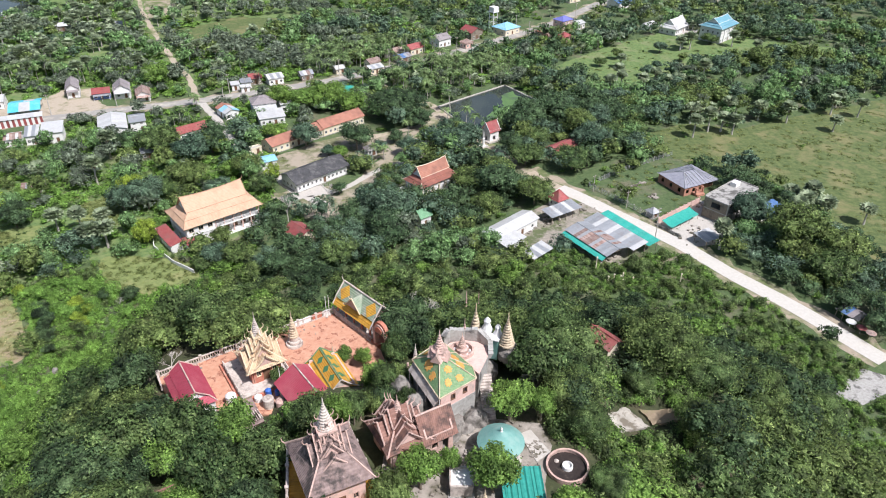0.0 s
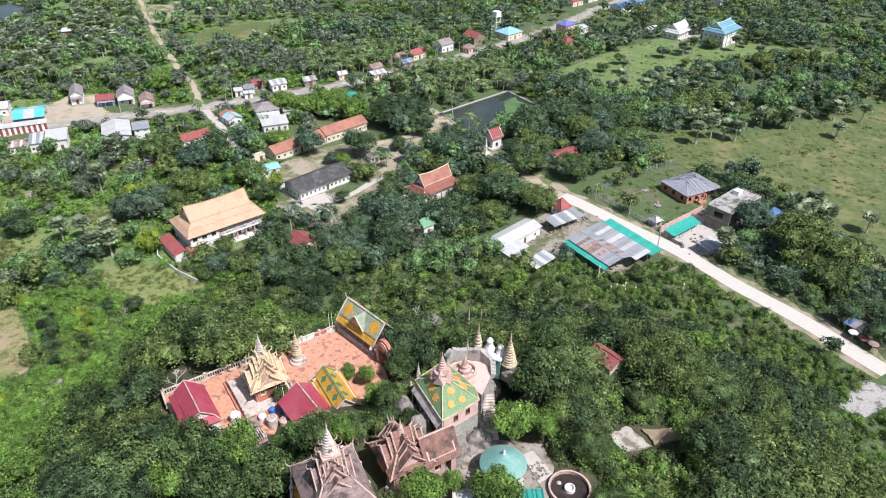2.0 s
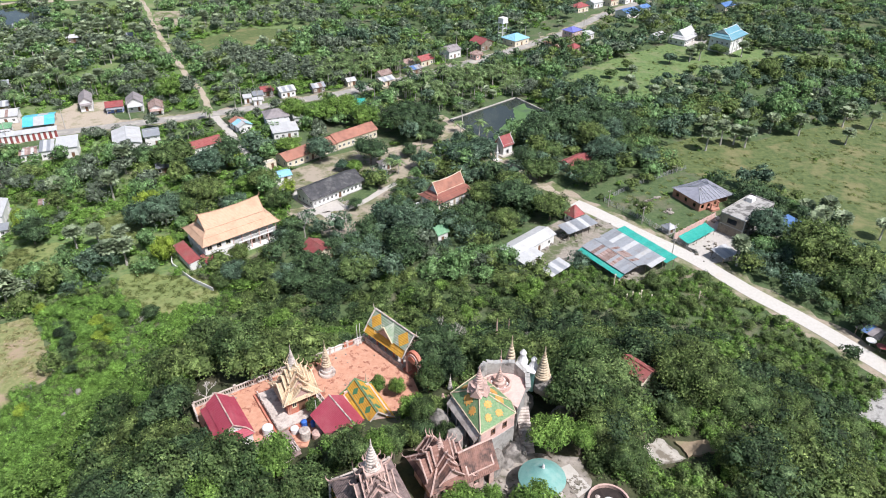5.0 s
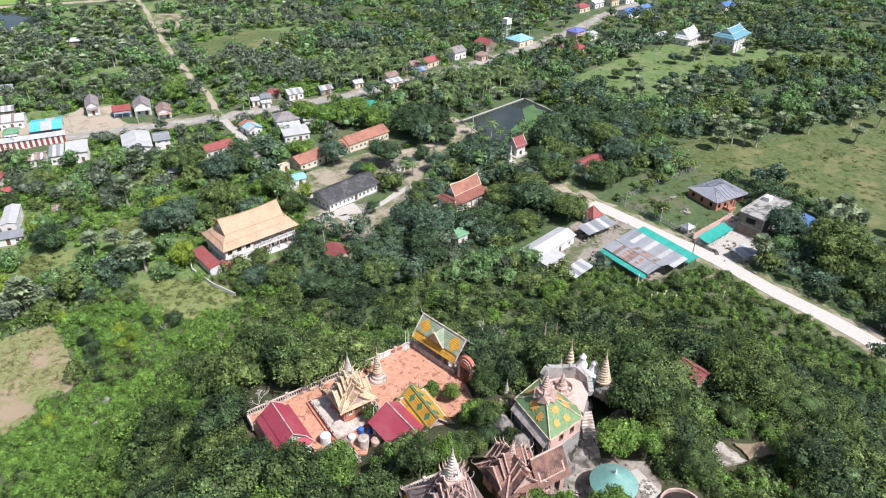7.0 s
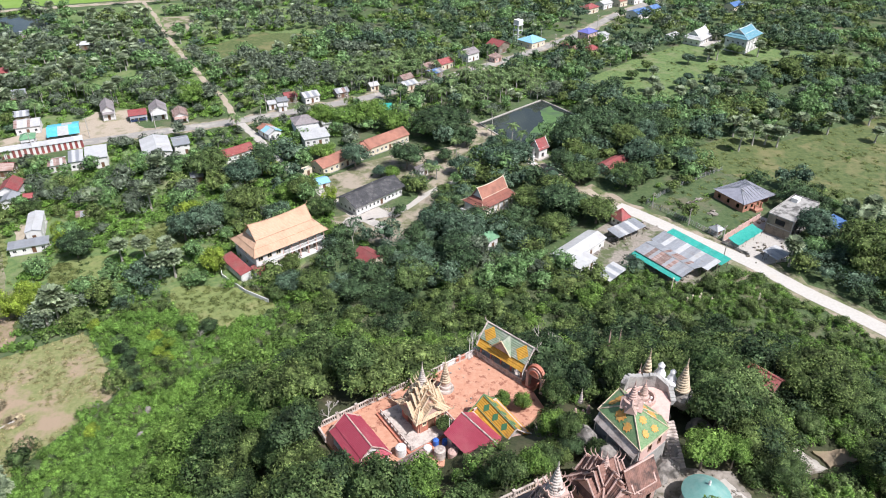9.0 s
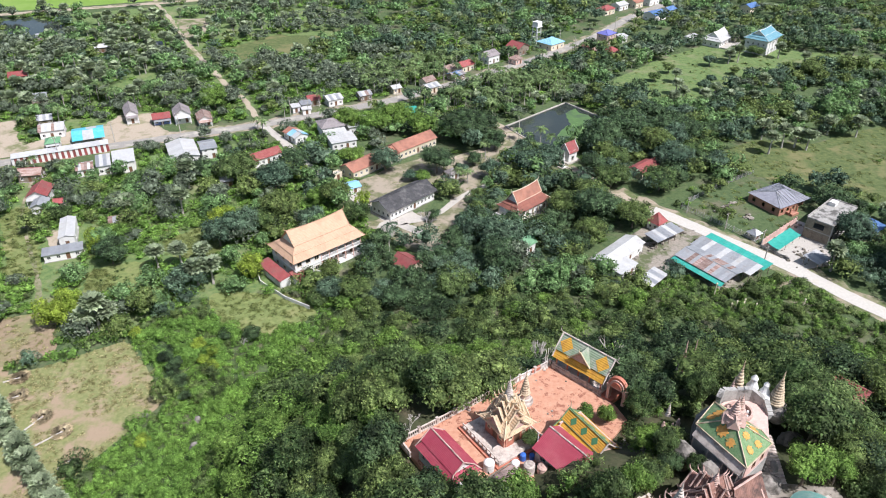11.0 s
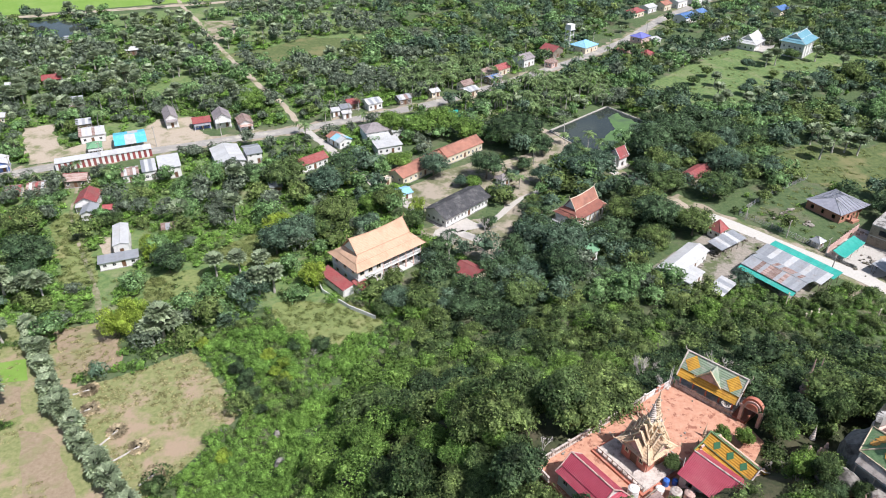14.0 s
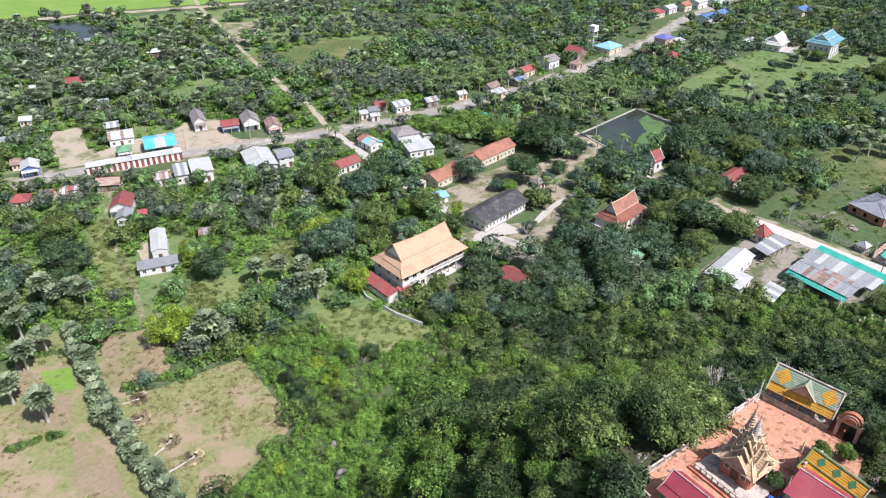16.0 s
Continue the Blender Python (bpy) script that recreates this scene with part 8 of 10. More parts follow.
def octagon_hall():
    ob = thing("octagon_hall", "many-sided hall with green roof, yellow flowers and spire", "temple hall", pose(0, 0, 0))
    ring = [(-3.3, 65.3), (0.15, 58.5), (4.6, 62.0), (4.2, 64.0), (2.2, 66.6), (0.3, 68.9)]
    rag = random.Random(5)
    ze, c = 49.0, Vector((0.1, 63.4, 51.6))
    k = len(ring)
    mid = (sum(p[0] for p in ring) / k, sum(p[1] for p in ring) / k)
    for i in range(k):
        p, q = Vector((*ring[i], ze)), Vector((*ring[(i + 1) % k], ze))
        part("roof_slope", Mesh().slab([p, q, c], 0.1), GREEN_ENAMEL, ob)
        part("roof_rib", Mesh().tube([p + Vector((0, 0, 0.05)), c + Vector((0, 0, 0.05))], [0.09, 0.09], 5), STONE_TAN, ob)
        part("eave_trim", Mesh().tube([p, q], [0.09, 0.09], 5), STONE_TAN, ob)
        u = (q - p).normalized()
        n = u.cross(c - p).normalized()
        if n.z < 0:
            n = -n
        v = n.cross(u)
        length = (q - p).length
        spots = [(0.5, 0.42, 0.75)] if length < 5.0 else [(0.36, 0.42, 0.8), (0.66, 0.3, 0.62)]
        if i == 1:
            spots = [(0.3, 0.25, 0.55), (0.68, 0.22, 0.55), (0.5, 0.55, 0.55)]
        for along, upw, r in spots:
            at = p.lerp(q, along).lerp(c, upw) + n * 0.07
            m = Mesh()
            pts = [at + (u * math.cos(a) + v * math.sin(a)) * r * (rag.uniform(0.85, 1.15) if j % 2 else rag.uniform(0.62, 0.85)) for j, a in enumerate(math.tau * t / 18 for t in range(18))]
            m.slab(pts, 0.05)
            part("tile_flower", m, YELLOW_FLOWER, ob)
        f0, f1 = Vector((*mid, 0)).lerp(Vector((p.x, p.y, 0)), 0.94), Vector((*mid, 0)).lerp(Vector((q.x, q.y, 0)), 0.94)
        m = Mesh()
        length = (f1 - f0).length
        ops = [] if i in (0, 5) else [(length * 0.35, 0.7, 0.75, 0.95), (length * 0.7, 0.7, 0.75, 0.95)]
        tall = 2.2
        wall_run(m, (f0.x, f0.y), (f1.x, f1.y), ze - tall, tall, ops, 0.22)
        part("wall", m, WHITE if i in (0, 5) else PINK, ob)
        glaze(ob, (f0.x, f0.y), (f1.x, f1.y), ze - tall, ops, DOORWOOD, 0.22)
        m = Mesh()
        wall_run(m, (f0.x, f0.y), (f1.x, f1.y), 41.0, ze - tall - 41.0, (), 0.34)
        part("plinth", m, CONCRETE, ob, "rough grey stone base wall")
    p, q, out = Vector((-3.15, 65.0, 48.75)), Vector((0.1, 58.75, 48.75)), Vector((-0.62, -0.32, -0.95))
    part("awning", Mesh().slab([p, q, q + out, p + out], 0.07), PALE_STUCCO, ob, "white sheet awning below the eave")
    for f in (0.04, 0.36, 0.68, 0.97):
        c = p.lerp(q, f) + out * 0.94
        part("awning_post", Mesh().tube([(c.x, c.y, 43.2), (c.x, c.y, c.z)], [0.07, 0.07], 6), PALE_STUCCO, ob)
    for t in (-20, 70, 160, 250):
        arm = Matrix.Translation((0.1, 63.6, 51.3)) @ pose(0, 0, 0, 0, 0, t)
        part("lucarne", Mesh().add([arm @ Vector(q) for q in ((0.3, -0.8, 0), (0.3, 0.8, 0), (0.3, 0, 1.5), (1.3, -0.7, -0.3), (1.3, 0.7, -0.3), (1.3, 0, 1.0))], [(0, 2, 1), (3, 4, 5), (0, 1, 4, 3), (1, 2, 5, 4), (2, 0, 3, 5)]), STONE_PINK, ob)
    part("tower", Mesh().lathe([(1.15, 0), (1.15, 0.35), (0.95, 0.5), (0.95, 0.9), (1.05, 1.0)], 12, (0.1, 63.7, 51.2)), STONE_PINK, ob)
    spire(ob, 0.1, 63.7, 52.0, 3.1, 0.62, STONE_PINK, 7)


octagon_hall()


def boulder(x, y, z, sx, sy, sz, seed, label="grey weathered boulder beside the shrines"):
    rng = np.random.default_rng(seed)
    bm = bmesh.new()
    bmesh.ops.create_icosphere(bm, subdivisions=3, radius=1.0)
    for v in bm.verts:
        d = 1 + 0.28 * noise.noise(v.co * 1.3 + Vector((seed, 0, 0))) + 0.10 * noise.noise(v.co * 3.5 + Vector((0, seed, 0)))
        v.co = Vector((v.co.x * sx * d, v.co.y * sy * d, v.co.z * sz * d))
    me = bpy.data.meshes.new("boulder")
    bm.to_mesh(me)
    bm.free()
    me.materials.append(ROCK)
    ob = new("boulder", me)
    ob.matrix_world = pose(x, y, z, 0, 0, seed * 37)
    tagged(ob, label, "rock", "boulders on the hill")


boulder(1.6, 58.6, 43.0, 3.0, 1.7, 2.4, 2, "heap of grey rock and rubble below the hall")
boulder(4.8, 60.4, 43.0, 1.8, 1.6, 2.2, 0, "grey rock beside the hall steps")
for i, q in enumerate(((9.2, 70.4, 45.9, 2.1, 1.5, 1.7), (-4.6, 63.9, 45.0, 1.7, 1.5, 2.1), (-2.5, 61.0, 45.0, 1.8, 1.6, 2.1), (3.4, 69.2, 42.5, 4.4, 4.2, 3.6), (-5.5, 69.0, 41.5, 1.6, 1.3, 1.6), (12.0, 68.5, 41.5, 1.9, 1.5, 1.6), (13.6, 65.5, 42.0, 1.4, 1.5, 1.3), (6.0, 63.0, 43.2, 1.4, 1.8, 1.8), (1.5, 60.0, 43.2, 1.5, 1.3, 1.2), (3.6, 59.2, 43.3, 1.2, 1.0, 1.0), (-1.2, 59.8, 43.4, 1.1, 1.0, 1.0))):
    boulder(*q, i + 3)


def round_court():
    ob = thing("rock_court", "pink-floored round court with a weathered grey parapet", "terrace", Matrix(), kind="structure")
    pts = [(0.7, 68.4), (1.5, 69.3), (3.4, 69.8), (5.0, 69.5), (6.3, 68.5), (6.3, 66.8), (5.0, 63.4), (4.3, 64.2), (2.4, 66.7)]
    part("base", Mesh().prism(pts, 41, 48.25), CONCRETE, ob)
    part("court_floor", Mesh().prism([(3.6 + (x - 3.6) * 0.99, 67.4 + (y - 67.4) * 0.99) for x, y in pts], 48.2, 48.4), PINK, ob)
    rag = random.Random(12)
    crest = [50.0, 50.5, 50.0, 50.3, 49.5, 48.7]
    for i in range(5):
        p, q = pts[i], pts[i + 1]
        nx, ny = (q[1] - p[1]), -(q[0] - p[0])
        k = math.hypot(nx, ny)
        nx, ny = -nx / k * 0.3, -ny / k * 0.3
        m = Mesh()
        n = 4
        for j in range(n):
            f0, f1 = j / n, (j + 1) / n
            z0, z1 = crest[i] + (crest[i + 1] - crest[i]) * f0 + (rag.uniform(-0.18, 0.18) if j else 0), crest[i] + (crest[i + 1] - crest[i]) * f1
            c0, c1 = (p[0] + (q[0] - p[0]) * f0, p[1] + (q[1] - p[1]) * f0), (p[0] + (q[0] - p[0]) * f1, p[1] + (q[1] - p[1]) * f1)
            m.add([(*c0, 47.9), (*c1, 47.9), (*c1, z1), (*c0, z0), (c0[0] + nx, c0[1] + ny, 47.9), (c1[0] + nx, c1[1] + ny, 47.9), (c1[0] + nx * 2.2, c1[1] + ny * 2.2, z1), (c0[0] + nx * 2.2, c0[1] + ny * 2.2, z0)],
                  [(0, 1, 2, 3), (5, 4, 7, 6), (3, 2, 6, 7), (1, 5, 6, 2), (4, 0, 3, 7)])
        part("parapet", m, CONCRETE, ob, "weathered grey rock-like back wall")
    part("round_wall", Mesh().lathe([(1.55, 0), (1.55, 0.55), (1.30, 0.6), (1.22, 0.1)], 20, (3.0, 67.5, 48.35)), STONE_PINK, ob)
    part("figure_base", Mesh().lathe([(0.75, 0), (0.75, 0.5), (0.5, 0.7), (0.46, 1.1)], 10, (3.0, 67.6, 48.4)), STONE_PINK, ob)
    spire(ob, 3.0, 67.6, 49.4, 2.1, 0.42, STONE_PINK, 6)
    for i in range(7):
        t = math.tau * i / 7
        part("pale_stone", Mesh().lathe([(0.16, 0), (0.24, 0.14), (0.12, 0.32)], 7, (3.0 + 1.02 * math.cos(t), 67.5 + 1.02 * math.sin(t), 48.4)), WHITE, ob)


round_court()


def statue(x, y, z, h, mat, label):
    m = Mesh().lathe([(h * 0.22, 0), (h * 0.22, h * 0.08), (h * 0.15, h * 0.12), (h * 0.17, h * 0.3), (h * 0.20, h * 0.5), (h * 0.12, h * 0.66), (h * 0.10, h * 0.75), (h * 0.12, h * 0.85), (h * 0.05, h * 0.95), (0.02, h)], 10, (x, y, z))
    tagged(part("statue", m, mat), label, "statue", "white statues")


statue(6.4, 71.9, 46.6, 4.0, WHITE, "white painted statue with gilt trim on the court")
statue(7.8, 71.2, 46.6, 3.4, WHITE, "white painted statue beside a boulder")
plinth = thing("statue_plinth", "teal painted plinth between white statues", "plinth", pose(6.9, 70.7, 45.0, 0, 0, -25))
part("block", Mesh().box((0, 0, 1.6), (2.3, 1.0, 3.2)), TEAL_ROOF, plinth)
part("cap", Mesh().box((0, 0, 3.26), (2.5, 1.2, 0.14)), WHITE, plinth, "white cap slab")
for q in ((-4.2, 71.5, 41.5, 1.5), (-3.4, 70.6, 42.0, 1.6), (-5.0, 67.0, 42.0, 1.4), (-6.4, 66.0, 42.0, 1.2), (-7.0, 68.6, 41.0, 1.3), (-2.6, 70.9, 42.6, 1.5)):
    statue(*q, STONE_PINK, "weathered pinkish stone figure on the steps")


def round_gate():
    ob = thing("round_gate", "pink gate with a rounded carved pediment", "gate", pose(-8.4, 79.0, FLOOR + 0.2, 0, 0, -45))
    for s in (-1, 1):
        part("pillar", Mesh().box((s * 1.25, 0, 1.2), (0.45, 0.8, 2.4)).box((s * 1.25, 0, 2.45), (0.6, 0.95, 0.2)), STONE_PINK, ob)
    part("lintel", Mesh().box((0, 0, 2.7), (3.3, 0.9, 0.35)), STONE_PINK, ob)
    for k, r in enumerate((1.45, 1.12, 0.8)):
        m = Mesh()
        pts = [(r * math.cos(math.pi * i / 12), r * math.sin(math.pi * i / 12) * 1.1) for i in range(13)]
        th = 0.3 + 0.16 * k
        m.add([(p[0], -th, 2.85 + p[1]) for p in pts] + [(p[0], th, 2.85 + p[1]) for p in pts], [tuple(range(13)), tuple(range(25, 12, -1))] + [(i, i + 13, (i + 1) % 13 + 13, (i + 1) % 13) for i in range(13)])
        part("arch", m, RED_PAVING if k % 2 == 0 else STONE_PINK, ob)


round_gate()


def teal_kiosk():
    ob = thing("teal_kiosk", "round open kiosk with faded teal conical roof", "kiosk", pose(7.2, 55.0, TOP))
    part("roof", Mesh().lathe([(2.75, 2.35), (2.75, 2.45), (1.4, 3.35), (0.15, 4.05), (0.02, 4.1)], 24), TEAL_ROOF, ob)
    part("finial", Mesh().lathe([(0.2, 4.0), (0.12, 4.2), (0.16, 4.35), (0.02, 4.7)], 8), WHITE, ob)
    for i in range(8):
        a = math.tau * i / 8
        part("post", Mesh().tube([(2.3 * math.cos(a), 2.3 * math.sin(a), -0.1), (2.3 * math.cos(a), 2.3 * math.sin(a), 2.5)], [0.09, 0.09], 6), WHITE, ob)
    part("floor", Mesh().lathe([(2.6, -0.3), (2.6, 0.2)], 24), PALE_CONCRETE, ob)


def teal_awning():
    ob = thing("net_awning", "ribbed teal net awning over a paved yard", "awning", pose(9.3, 49.2, TOP, 0, 0, 2))
    m = Mesh()
    n = 16
    for i in range(n + 1):
        for j in range(9):
            x, y = -2.3 + 4.6 * i / n, -3.4 + 6.4 * j / 8
            m.v.append((x, y, 1.5 + 0.06 * math.cos(i * math.pi) - 0.12 * math.sin(math.pi * j / 8)))
    m.f = [(i * 9 + j, (i + 1) * 9 + j, (i + 1) * 9 + j + 1, i * 9 + j + 1) for i in range(n) for j in range(8)]
    part("net", m, TEAL_CLOTH, ob)
    for sx in (-1, 1):
        for j in range(3):
            part("post", Mesh().tube([(sx * 2.2, -3.2 + 3.0 * j, -0.1), (sx * 2.2, -3.2 + 3.0 * j, 1.55)], [0.05, 0.05], 6), WOODWALL, ob)


def well():
    ob = thing("round_basin", "round walled basin with dark floor and white ring", "basin", pose(14.8, 53.2, TOP + 0.12))
    part("rim", Mesh().lathe([(2.45, -0.6), (2.45, 0.5), (2.22, 0.5), (2.22, -0.1)], 32), STONE_PINK, ob)
    part("floor", Mesh().lathe([(2.22, -0.3), (2.22, 0.05)], 32), WELL_DARK, ob)
    part("ring", Mesh().lathe([(0.66, 0), (0.62, 0.45), (0.50, 0.5), (0.46, 0.1)], 14), WHITE, ob, "white inner ring")
    part("stone", Mesh().lathe([(0.3, -0.1), (0.3, 0.1), (0.1, 0.25)], 7, (-1.1, 0.9, 0)), PALE_STUCCO, ob)


teal_kiosk()
teal_awning()
well()
tagged(part("courtyard", Mesh().prism([(-6, 61), (-1, 60), (4, 61), (8.5, 60.5), (12.5, 60), (13.5, 56.5), (12, 51), (12, 45), (-6, 44.5), (-6.5, 50)], 42.5, TOP + 0.04), RUBBLE), "dusty concrete and rubble yard between the shrines", "courtyard", kind="structure")
tagged(part("concrete_path", Mesh().prism([(9.8, 58.2), (11.2, 58.9), (13.2, 55.4), (11.4, 54.0)], 42.5, TOP + 0.14), PALE_CONCRETE), "pale concrete path slab", "path", kind="structure")
def draped(name, pts, thick, material, label):
    """A slab that follows the slope."""
    m = Mesh()
    rag = random.Random(len(label))
    edge = []
    for (x0, y0), (x1, y1) in zip(pts, pts[1:] + pts[:1]):
        edge += [(x0 + (x1 - x0) * i / 6 + rag.uniform(-0.22, 0.22), y0 + (y1 - y0) * i / 6 + rag.uniform(-0.22, 0.22)) for i in range(6)]
    pts = edge
    k = len(pts)
    top = [(x, y, terrain(x, y) + 0.35) for x, y in pts]
    m.add(top + [(x, y, z - thick) for x, y, z in top], [tuple(range(k))] + [(i, i + k, (i + 1) % k + k, (i + 1) % k) for i in range(k)])
    tagged(part(name, m, material), label, "slab", kind="structure")


draped("concrete_slab", [(22.2, 65.4), (25.3, 67.7), (27.6, 64.1), (23.2, 62.5)], 1.2, CRACKED, "cracked pale concrete landing on the slope")
draped("earth_platform", [(27.2, 67.0), (32.2, 67.2), (32.6, 65.2), (28.2, 64.4)], 1.0, PLOUGHED, "bare brown earth platform beside the landing")
draped("stone_path", [(-10.2, 71.0), (-7.0, 72.6), (-4.0, 70.6), (-3.9, 66.6), (-6.2, 63.0), (-8.8, 65.0), (-8.0, 68.0)], 0.8, RUBBLE, "dusty stone path between the shrines")
house("faded red-roofed hut on the wooded slope", 23.6, 76.6, -50, 4.8, 3.6, RUST_RED, CREAM, h=4.9, rise=0.8, nf=2, ns=1, clear=9, group="", name="hut", category="hut")
house("small white flat-roofed shelter", 2.6, 50.4, 0, 2.6, 2.8, WHITE, PALE_STUCCO, form="flat", h=1.6, nf=0, ns=0, clear=2, group="", name="shelter", category="shelter", over=0.1)
house("hidden red-roofed hut under the trees", -31.5, 50.5, 30, 4.2, 3.4, BROWN_TILE, CREAM, h=2.6, rise=1.2, nf=1, ns=1, clear=3, group="", name="hut", category="hut")


def slope_steps(x0, y0, z0, x1, y1, z1, width, n, label):
    """An outdoor stair."""
    a = math.degrees(math.atan2(y1 - y0, x1 - x0))
    run = math.hypot(x1 - x0, y1 - y0) / n
    ob = thing("stairs", label, "stairs", pose(x0, y0, 0, 0, 0, a), kind="structure")
    for i in range(n):
        z = z0 + (z1 - z0) * (i + 1) / n
        part("tread", Mesh().box(((i + 0.5) * run, 0, z - 1.0), (run, width, 2.0)), PALE_STUCCO, ob)


slope_steps(6.4, 60.2, 43.3, 5.9, 65.6, 46.4, 1.6, 16, "weathered steps beside the many-sided hall")
slope_steps(-8.0, 70.0, 39.2, -4.6, 67.4, 42.6, 1.8, 14, "pinkish stone steps between the shrines")


def flag_pole(x, y, z, h, label):
    ob = thing("flag_pole", label, "pole", pose(x, y, z), "temple poles")
    part("shaft", Mesh().tube([(0, 0, 0), (0, 0, h)], [0.06, 0.04], 6), WHITE, ob)
    part("base", Mesh().box((0, 0, 0.12), (0.4, 0.4, 0.24)), PALE_STUCCO, ob)


flag_pole(-21.3, 69.2, FLOOR, 4.6, "slim white pole beside the golden shrine")
flag_pole(-17.6, 86.0, FLOOR, 4.0, "thin pale pole at the terrace edge")
flag_pole(-17.2, 86.4, FLOOR, 4.0, "thin pale pole at the terrace edge")


def loose_stones(poly, z, count, seed, size, label):
    """Broken stones and bricks strewn over a yard."""
    rng = random.Random(seed)
    m = Mesh()
    x0, x1, y0, y1 = min(p[0] for p in poly), max(p[0] for p in poly), min(p[1] for p in poly), max(p[1] for p in poly)
    heaps = [(rng.uniform(x0, x1), rng.uniform(y0, y1)) for _ in range(7)]
    for i in range(count):
        if rng.random() < 0.7:
            h = rng.choice(heaps)
            x, y = rng.gauss(h[0], 0.9), rng.gauss(h[1], 0.9)
        else:
            x, y = rng.uniform(x0, x1), rng.uniform(y0, y1)
        if inside(x, y, poly):
            s = size * rng.uniform(0.4, 1.5)
            m.box((x, y, z + s * 0.25), (s * rng.uniform(0.7, 1.5), s, s * rng.uniform(0.5, 0.9)), rng.uniform(0, 180))
    tagged(part("loose_stones", m, RUBBLE), label, "rubble", kind="stuff")


loose_stones(YARD_TOP, TOP + 0.04, 420, 61, 0.26, "broken stones and rubble in the temple yard")
loose_stones([(-16, 66), (-39, 72), (-17, 86.5), (-9, 78)], FLOOR, 160, 62, 0.22, "bits of rubble on the terrace paving")
loose_stones(CONC_E, 0.08, 260, 63, 0.55, "heaps of broken masonry in the yard")
loose_stones([(59.2, 202.6), (71.5, 210.8), (72.9, 212.4), (61.0, 205.2)], 0.06, 200, 65, 0.6, "row of broken concrete along the fenced plot")
loose_stones([(67.5, 199), (70.5, 202), (71, 198.5), (69, 197)], 0.06, 60, 66, 0.5, "small heap of pale stones in the plot")
loose_stones(YARD_SHED, 0.06, 240, 64, 0.6, "heaps of rubble in the work yard")

# ---- trees that stand out, one by one ----
TREES_TEMPLE = [(-6.0, 80.2, 3.0), (-3.0, 77.9, 2.3), (-6.1, 75.8, 2.0), (-15.1, 57.8, 2.4), (-19.7, 54.0, 3.1), (-24.2, 52.2, 3.4), (-20.4, 48.0, 2.8), (-28.7, 55.2, 3.2), (-35.4, 60.8, 3.2), (-5.0, 47.8, 2.3), (-6.8, 64.7, 1.6), (-3.4, 71.6, 1.5), (-7.9, 61.8, 1.4), (13.4, 78, 2.0), (3.5, 79.0, 2.2), (-21.9, 70.7, 1.1), (-10.2, 59.6, 1.6), (-5.2, 65.9, 1.9), (-3.9, 61.6, 1.2), (-1.9, 59.2, 1.0), (-6.6, 62.6, 1.5)]
TREES_LIGHT = [(8.8, 60.4, 2.6), (6.1, 49.9, 2.8), (-1.8, 50.2, 2.3), (1.4, 52.4, 1.3), (-11.6, 59.0, 1.9), (-8.3, 66.5, 1.6), (-10.8, 75.0, 1.3), (-13.6, 75.6, 1.2), (12.6, 60.5, 1.8), (-28.8, 48.0, 2.6), (14, 45.5, 2.0)]
TREES_BIG = [(16.4, 73.8, 5.9), (31.5, 75.6, 5.2), (38.4, 74.8, 4.6), (16.6, 63.0, 3.4), (17.6, 58.8, 2.8), (33.7, 62.4, 3.0), (27.6, 71.0, 2.2), (20.6, 68.8, 2.2), (19.0, 50.6, 2.4), (53.4, 85, 4.6), (69.4, 92, 4.8)]
TREES_YARD = [(-23.3, 197.7, 2.5), (-12, 229.6, 3.6), (-17, 212, 3.0), (-4, 238.4, 4.4), (-24.5, 190, 2.7), (-32.6, 199.5, 2.4), (-18.3, 203.9, 2.4), (10.7, 239, 4.8), (-7.6, 254.6, 4.2), (-16.7, 240.6, 2.8), (-51.3, 184.4, 3.6), (-61.6, 167.4, 2.9), (-54.4, 168.6, 2.5), (-63.6, 156.0, 2.9), (-57.4, 160.0, 2.8), (-30, 219, 2.4), (-22, 232, 2.6), (-36, 228, 3.0), (-14, 262, 4), (2, 248, 3.4), (-40, 228, 2.6)]
TREES_MID = [(-30.7, 234.3, 6.0), (-49.5, 236.4, 5.4), (4.2, 230, 7.0), (32.8, 251.8, 8.0), (46.9, 262, 8.5), (18.3, 197.6, 7.6), (30, 194, 5.6), (46, 219.3, 6.4), (18.9, 207.7, 5.2), (-13.1, 178.9, 6.6), (-20.7, 188, 5.6), (-1.5, 189, 5.0), (9.6, 199.4, 5.2), (-14.2, 169.2, 6.0), (14, 184, 4.8), (-50.5, 180, 3.6), (-43.4, 154.3, 4.4), (-54.5, 156.8, 4.4), (-27.5, 160.1, 5.2), (-64.6, 210.5, 4.6), (-84.4, 195, 5.3)]
